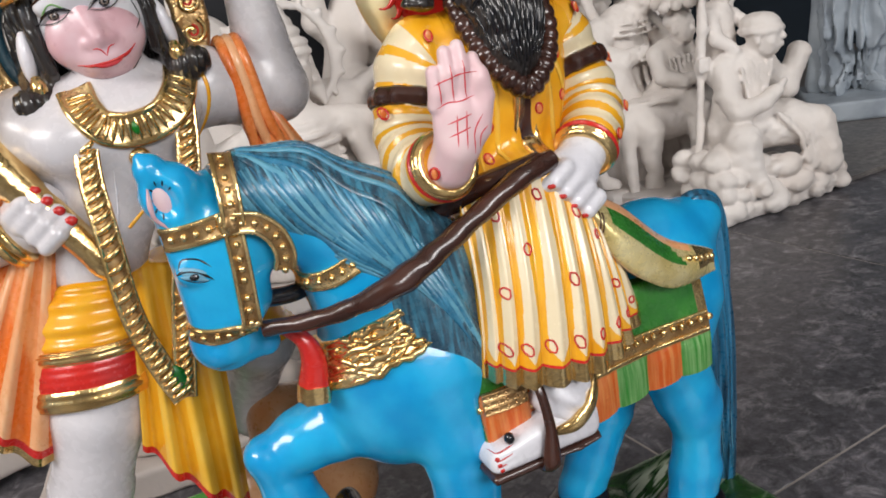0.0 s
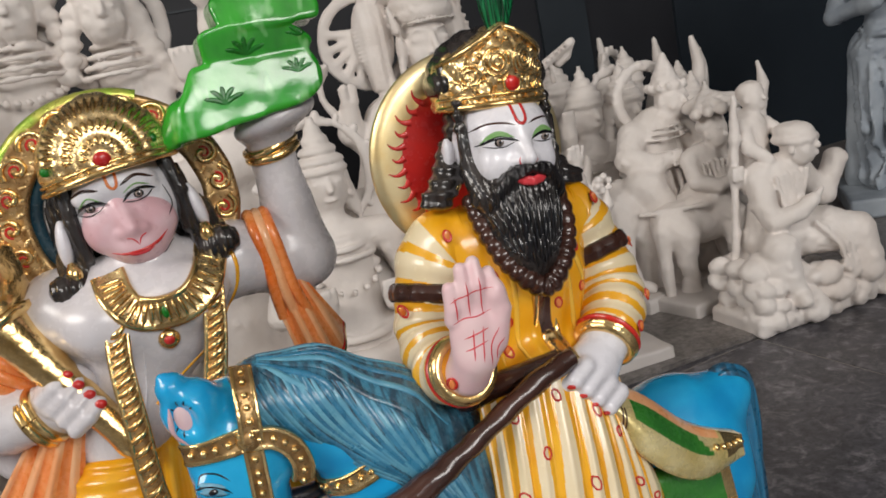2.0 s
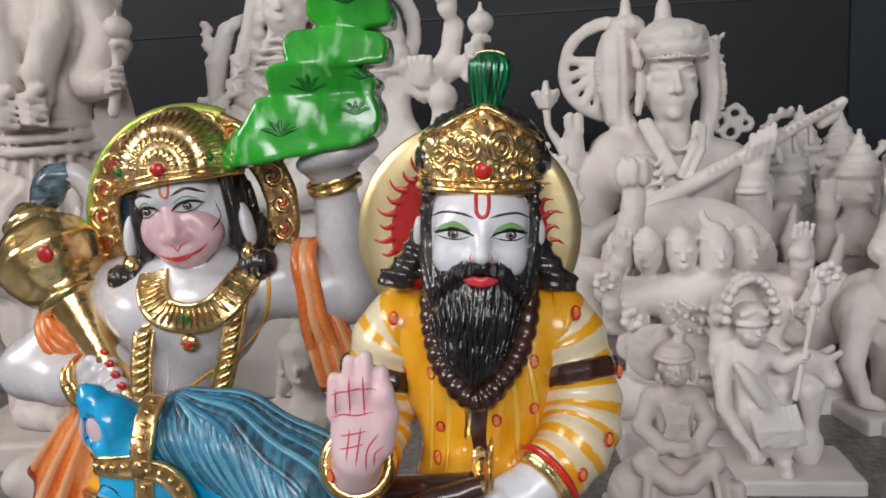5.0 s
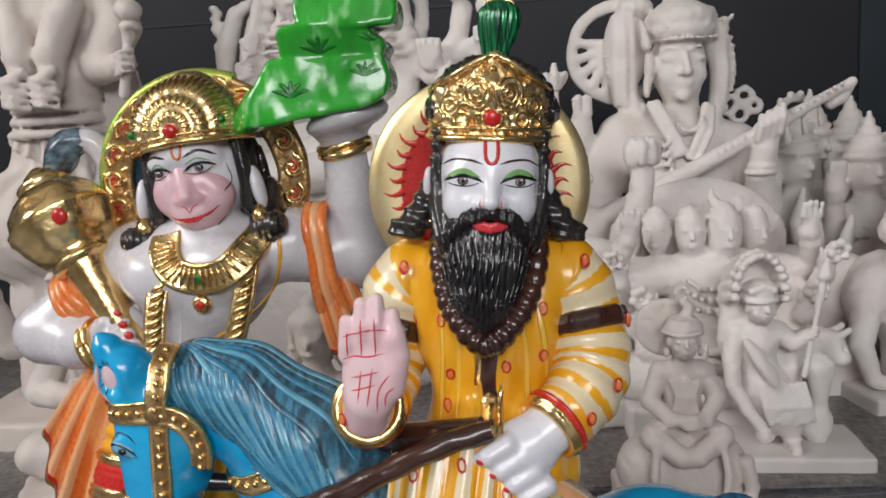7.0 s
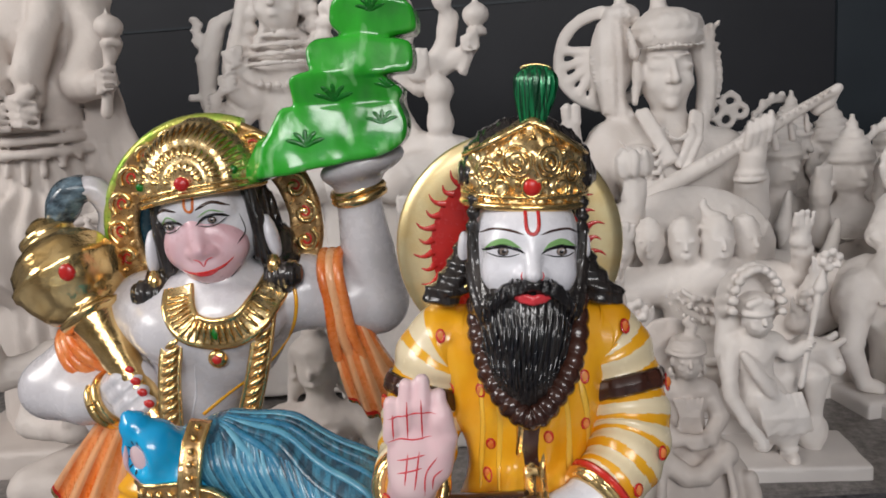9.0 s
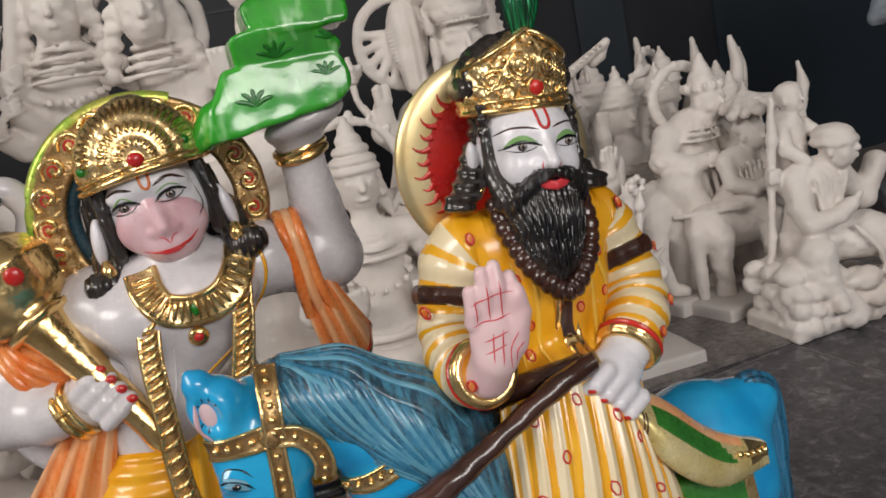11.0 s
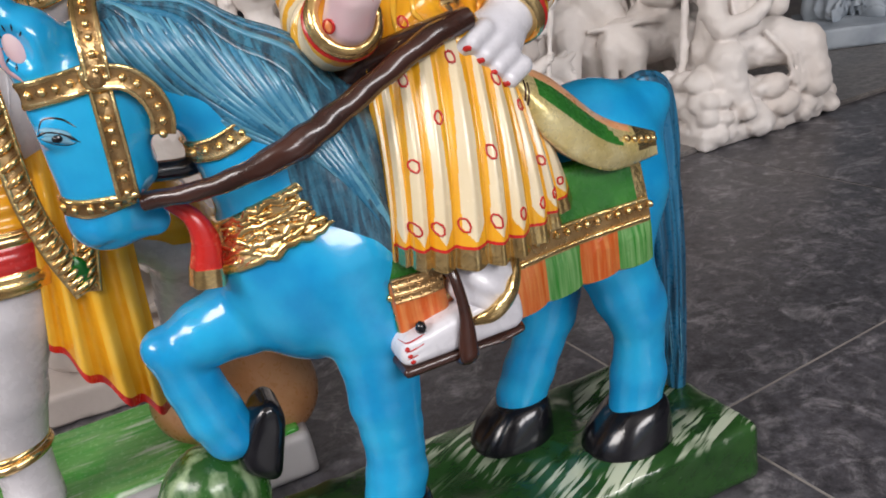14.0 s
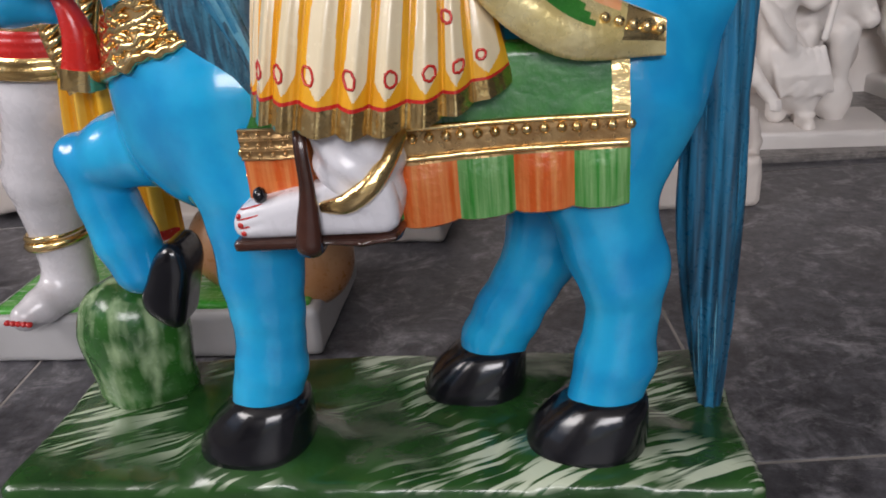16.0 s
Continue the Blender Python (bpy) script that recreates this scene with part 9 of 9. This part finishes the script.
def five_headed():
    """A seated god with a row of five long heads under a round shield of stone."""
    rng = random.Random(12)
    c = Clay(0.012, carve(12.0, 0.9))
    c.ball((0.392, 0.975, 0.30), (0.158, 0.032, 0.122), k=0.006)
    for x, y, z, r, tilt in ((0.262, 0.925, 0.330, 0.92, -34), (0.305, 0.892, 0.341, 0.98, -18), (0.358, 0.875, 0.340, 1.0, -6), (0.413, 0.868, 0.340, 1.12, 4), (0.466, 0.89, 0.336, 0.95, 22)):
        a = radians(tilt)
        fx, fy = math.sin(a), -math.cos(a)
        c.ball((x, y, z), (0.0245 * r, 0.027 * r, 0.0455 * r), k=0.005)
        c.limb([(x + 0.026 * r * fx, y + 0.026 * r * fy, z + 0.008, 0.0025), (x + 0.030 * r * fx, y + 0.030 * r * fy, z - 0.009, 0.0042)], k=0.003)
        c.ball((x + 0.023 * r * fx, y + 0.023 * r * fy, z - 0.0195), (0.0085, 0.006, 0.002), k=0.002)
        c.ball((x + 0.022 * r * fx, y + 0.022 * r * fy, z - 0.024), (0.007, 0.006, 0.0024), k=0.002)
        for d in (-1, 1):
            c.ball((x + 0.023 * r * fx - d * 0.010 * fy, y + 0.023 * r * fy + d * 0.010 * fx, z + 0.005), (0.0065, 0.005, 0.0024), k=0.002)
            c.limb([(x + 0.023 * r * fx - d * 0.004 * fy, y + 0.024 * r * fy + d * 0.004 * fx, z + 0.013, 0.0015), (x + 0.020 * r * fx - d * 0.016 * fy, y + 0.020 * r * fy + d * 0.016 * fx, z + 0.012, 0.0014)], k=0.003)
        for j in range(3):
            c.ring((x, y + 0.002, z + (0.021 + 0.008 * j) * r), (0.0225 - 0.004 * j) * r, 0.0028, axis=2, k=0.002)
    c.limb([(0.40, 0.875, 0.385, 0.011), (0.392, 0.878, 0.398, 0.008), (0.394, 0.878, 0.408, 0.005)], k=0.003)
    # trunk with necklaces
    c.limb([(0.27, 0.90, 0.258, 0.036), (0.395, 0.89, 0.268, 0.036), (0.515, 0.90, 0.258, 0.036)])
    c.limb([(0.395, 0.89, 0.24, 0.075), (0.395, 0.885, 0.17, 0.062), (0.395, 0.885, 0.12, 0.085)], sy=0.75)
    for i in range(3):
        for j in range(13):
            a = (j - 6) * 0.23
            c.ball((0.395 + (0.05 + 0.013 * i) * math.sin(a), 0.842 - 0.012 * math.cos(a), 0.268 - (0.02 + 0.02 * i) * math.cos(a)), 0.0052, k=0.002)
    c.ring((0.395, 0.885, 0.145), 0.068, 0.008, axis=2, k=0.004)
    # many arms with fans, lotuses and rings
    for d in (-1, 1):
        for i, (ex, ez, hx, hz) in enumerate(((0.165, 0.275, 0.145, 0.345), (0.155, 0.225, 0.165, 0.275), (0.135, 0.185, 0.125, 0.215), (0.12, 0.15, 0.05, 0.135))):
            y = 0.875 - 0.018 * i
            c.limb([(0.395 + d * 0.115, 0.895, 0.255 - 0.015 * i, 0.026), (0.395 + d * ex, y, ez, 0.0195), (0.395 + d * hx, y - 0.035, hz, 0.0135)], k=0.006)
            bangles(c, (0.395 + d * (ex * 0.4 + hx * 0.6), y - 0.022, ez * 0.4 + hz * 0.6), (0.395 + d * hx, y - 0.032, hz - 0.008), 0.014, 2)
            c.ball((0.395 + d * hx, y - 0.04, hz + 0.012), (0.015, 0.010, 0.017), k=0.004)
            for j in range(4):
                x = 0.395 + d * hx + (j - 1.5) * 0.0075
                c.limb([(x, y - 0.046, hz + 0.018, 0.0048), (x + (j - 1.5) * 0.002, y - 0.05, hz + 0.043 - 0.003 * abs(j - 1.5), 0.0036)], k=0.002)
            if i in (1, 2):
                for j in range(6):
                    a = j * 1.047 + 0.3
                    c.ball((0.395 + d * (hx + 0.012) + 0.013 * math.cos(a), y - 0.056, hz + 0.035 + 0.013 * math.sin(a)), 0.0075, k=0.002)
    for d in (-1, 1):
        c.limb([(0.395 + d * 0.05, 0.89, 0.105, 0.05), (0.395 + d * 0.145, 0.84, 0.10, 0.038), (0.395 + d * 0.02, 0.79, 0.085, 0.028)], k=0.012)
        for i in range(5):
            c.limb([(0.395 + d * (0.04 + 0.024 * i), 0.835 - 0.006 * i, 0.128 - 0.004 * i, 0.003), (0.395 + d * (0.03 + 0.024 * i), 0.81, 0.10, 0.0035), (0.395 + d * (0.02 + 0.022 * i), 0.815, 0.075, 0.003)], k=0.005)
    c.ball((0.395, 0.88, 0.075), (0.17, 0.10, 0.03), k=0.01)
    fm = Form()
    clay(fm, c, 0.003, RAW)
    s = Clay(0.004, lambda p: 0.0005 * wave_noise(p, 120, 2))
    s.box((0.395, 0.90, 0.0325), (0.16, 0.12, 0.0325), 0.004)
    clay(fm, s, 0.006, CUTW)
    return put(fm, 0.395, 0.90, "raw white marble god with five heads under a round shield")


hooded_herder()
halo_saint()
tall_goddess()
armed_pair()
rock_sitter()
shell_rider()
elephant_king()
player()
five_headed()
# tall statues at the back
# the first two carry their shade in a darker marble colour
stand(deity(0.34, True, 2, "bun", 0.0, (0.40, 0.18, 0.04), seed=8, cell=0.0042, m=RAWP), -0.205, 0.5, -5, "pinkish marble seated statue, darkened for shade, on a sawn slab", z=0.0)
stand(deity(0.42, True, 4, "tall", 2.0, (0.3, 0.24, 0.05), seed=9, cell=0.0052, m=RAWP), -0.56, 0.68, 20, "rough white marble seated statue with four arms")
stand(deity(0.48, True, 4, "tall", 2.0, (0.3, 0.24, 0.05), seed=10, cell=0.0045, held={(1, 1): "lotus"}), 0.09, 0.95, 0, "white marble seated statue with a ring halo")
# the crowd along the ledge
for i, (x, y, h, s) in enumerate(((0.80, 1.22, 0.47, 15), (0.91, 1.22, 0.46, 16), (1.10, 1.20, 0.40, 17), (1.02, 1.05, 0.38, 18), (0.70, 1.34, 0.48, 19), (0.98, 1.40, 0.47, 20), (0.79, 1.50, 0.52, 31), (0.88, 1.49, 0.50, 32), (1.08, 1.45, 0.49, 33), (1.20, 1.38, 0.42, 34))):
    stand(deity(h, True, 2 + 2 * (i % 2), "tall", (0, 1.7, 1.7, 0, 1.8, 0, 1.8, 0, 1.9, 1.7)[i], (0.2, 0.17, 0.04), seed=s, cell=0.0056, wide=1.15, held={(1, 1): "sword"} if i % 2 else {(-1, 0): "sword"}), x, y, 8 + 4 * i, "white marble crowned figure in a close row of statues")
# grey statue at the end
stand(deity(0.75, False, 6, "tall", 2.0, (0.26, 0.3, 0.05), seed=21, cell=0.006, m=RAWG, wide=0.85, rough_cut=2.6, held={(1, 1): "staff", (-1, 1): "mace", (-1, 2): "sword", (-1, 0): "lotus"}), 1.56, 1.03, -40, "grey dusty stone standing statue with four arms", "grey statues")

# ---------------------------------------------------------------- floor slabs
TW, TX, TY, TURN = 0.56, 0.216, 0.012, 5.0
tile_me = bpy.data.meshes.new("floor_tile")
bm = bmesh.new()
bmesh.ops.create_cube(bm, size=1)
for v in bm.verts:
    v.co = Vector((v.co.x * (TW - 0.0022), v.co.y * (TW - 0.0022), v.co.z * 0.012))
bmesh.ops.bevel(bm, geom=[e for e in bm.edges if all(v.co.z > 0 for v in e.verts)], offset=0.0008, segments=1, affect="EDGES")
bm.to_mesh(tile_me)
bm.free()
tile_me.materials.append(FLOORM)
floor_ob = bpy.data.objects["floor"]
grid = pose(TX, TY, -0.006, 0, 0, TURN)
ROOM = ((-3.0, -4.3), (2.75, 1.85))
for i in range(-7, 7):
    for j in range(-9, 5):
        m = grid @ Matrix.Translation(((i + 0.5) * TW, (j + 0.5) * TW, 0))
        corners = [m @ Vector((a * TW / 2, b * TW / 2, 0)) for a in (-1, 1) for b in (-1, 1)]
        inside = [all(ROOM[0][k] <= c[k] <= ROOM[1][k] for k in (0, 1)) for c in corners]
        if all(inside):
            me = tile_me
        elif any(inside):
            # slabs at the walls are sawn to fit
            bm = bmesh.new()
            bm.from_mesh(tile_me)
            bmesh.ops.transform(bm, matrix=m, verts=bm.verts[:])
            for k in (0, 1):
                for side, sign in ((0, -1), (1, 1)):
                    at, way = [0, 0, 0], [0, 0, 0]
                    at[k], way[k] = ROOM[side][k], sign
                    cut = bmesh.ops.bisect_plane(bm, geom=bm.verts[:] + bm.edges[:] + bm.faces[:], plane_co=at, plane_no=way, clear_outer=True)
                    bmesh.ops.holes_fill(bm, edges=[e for e in bm.edges if e.is_boundary])
            if not bm.faces:
                bm.free()
                continue
            bmesh.ops.transform(bm, matrix=m.inverted(), verts=bm.verts[:])
            me = bpy.data.meshes.new("floor_tile")
            bm.to_mesh(me)
            bm.free()
            me.materials.append(FLOORM)
        else:
            continue
        ob = new("floor_tile", me)
        ob.matrix_world = m
        ob.parent = floor_ob
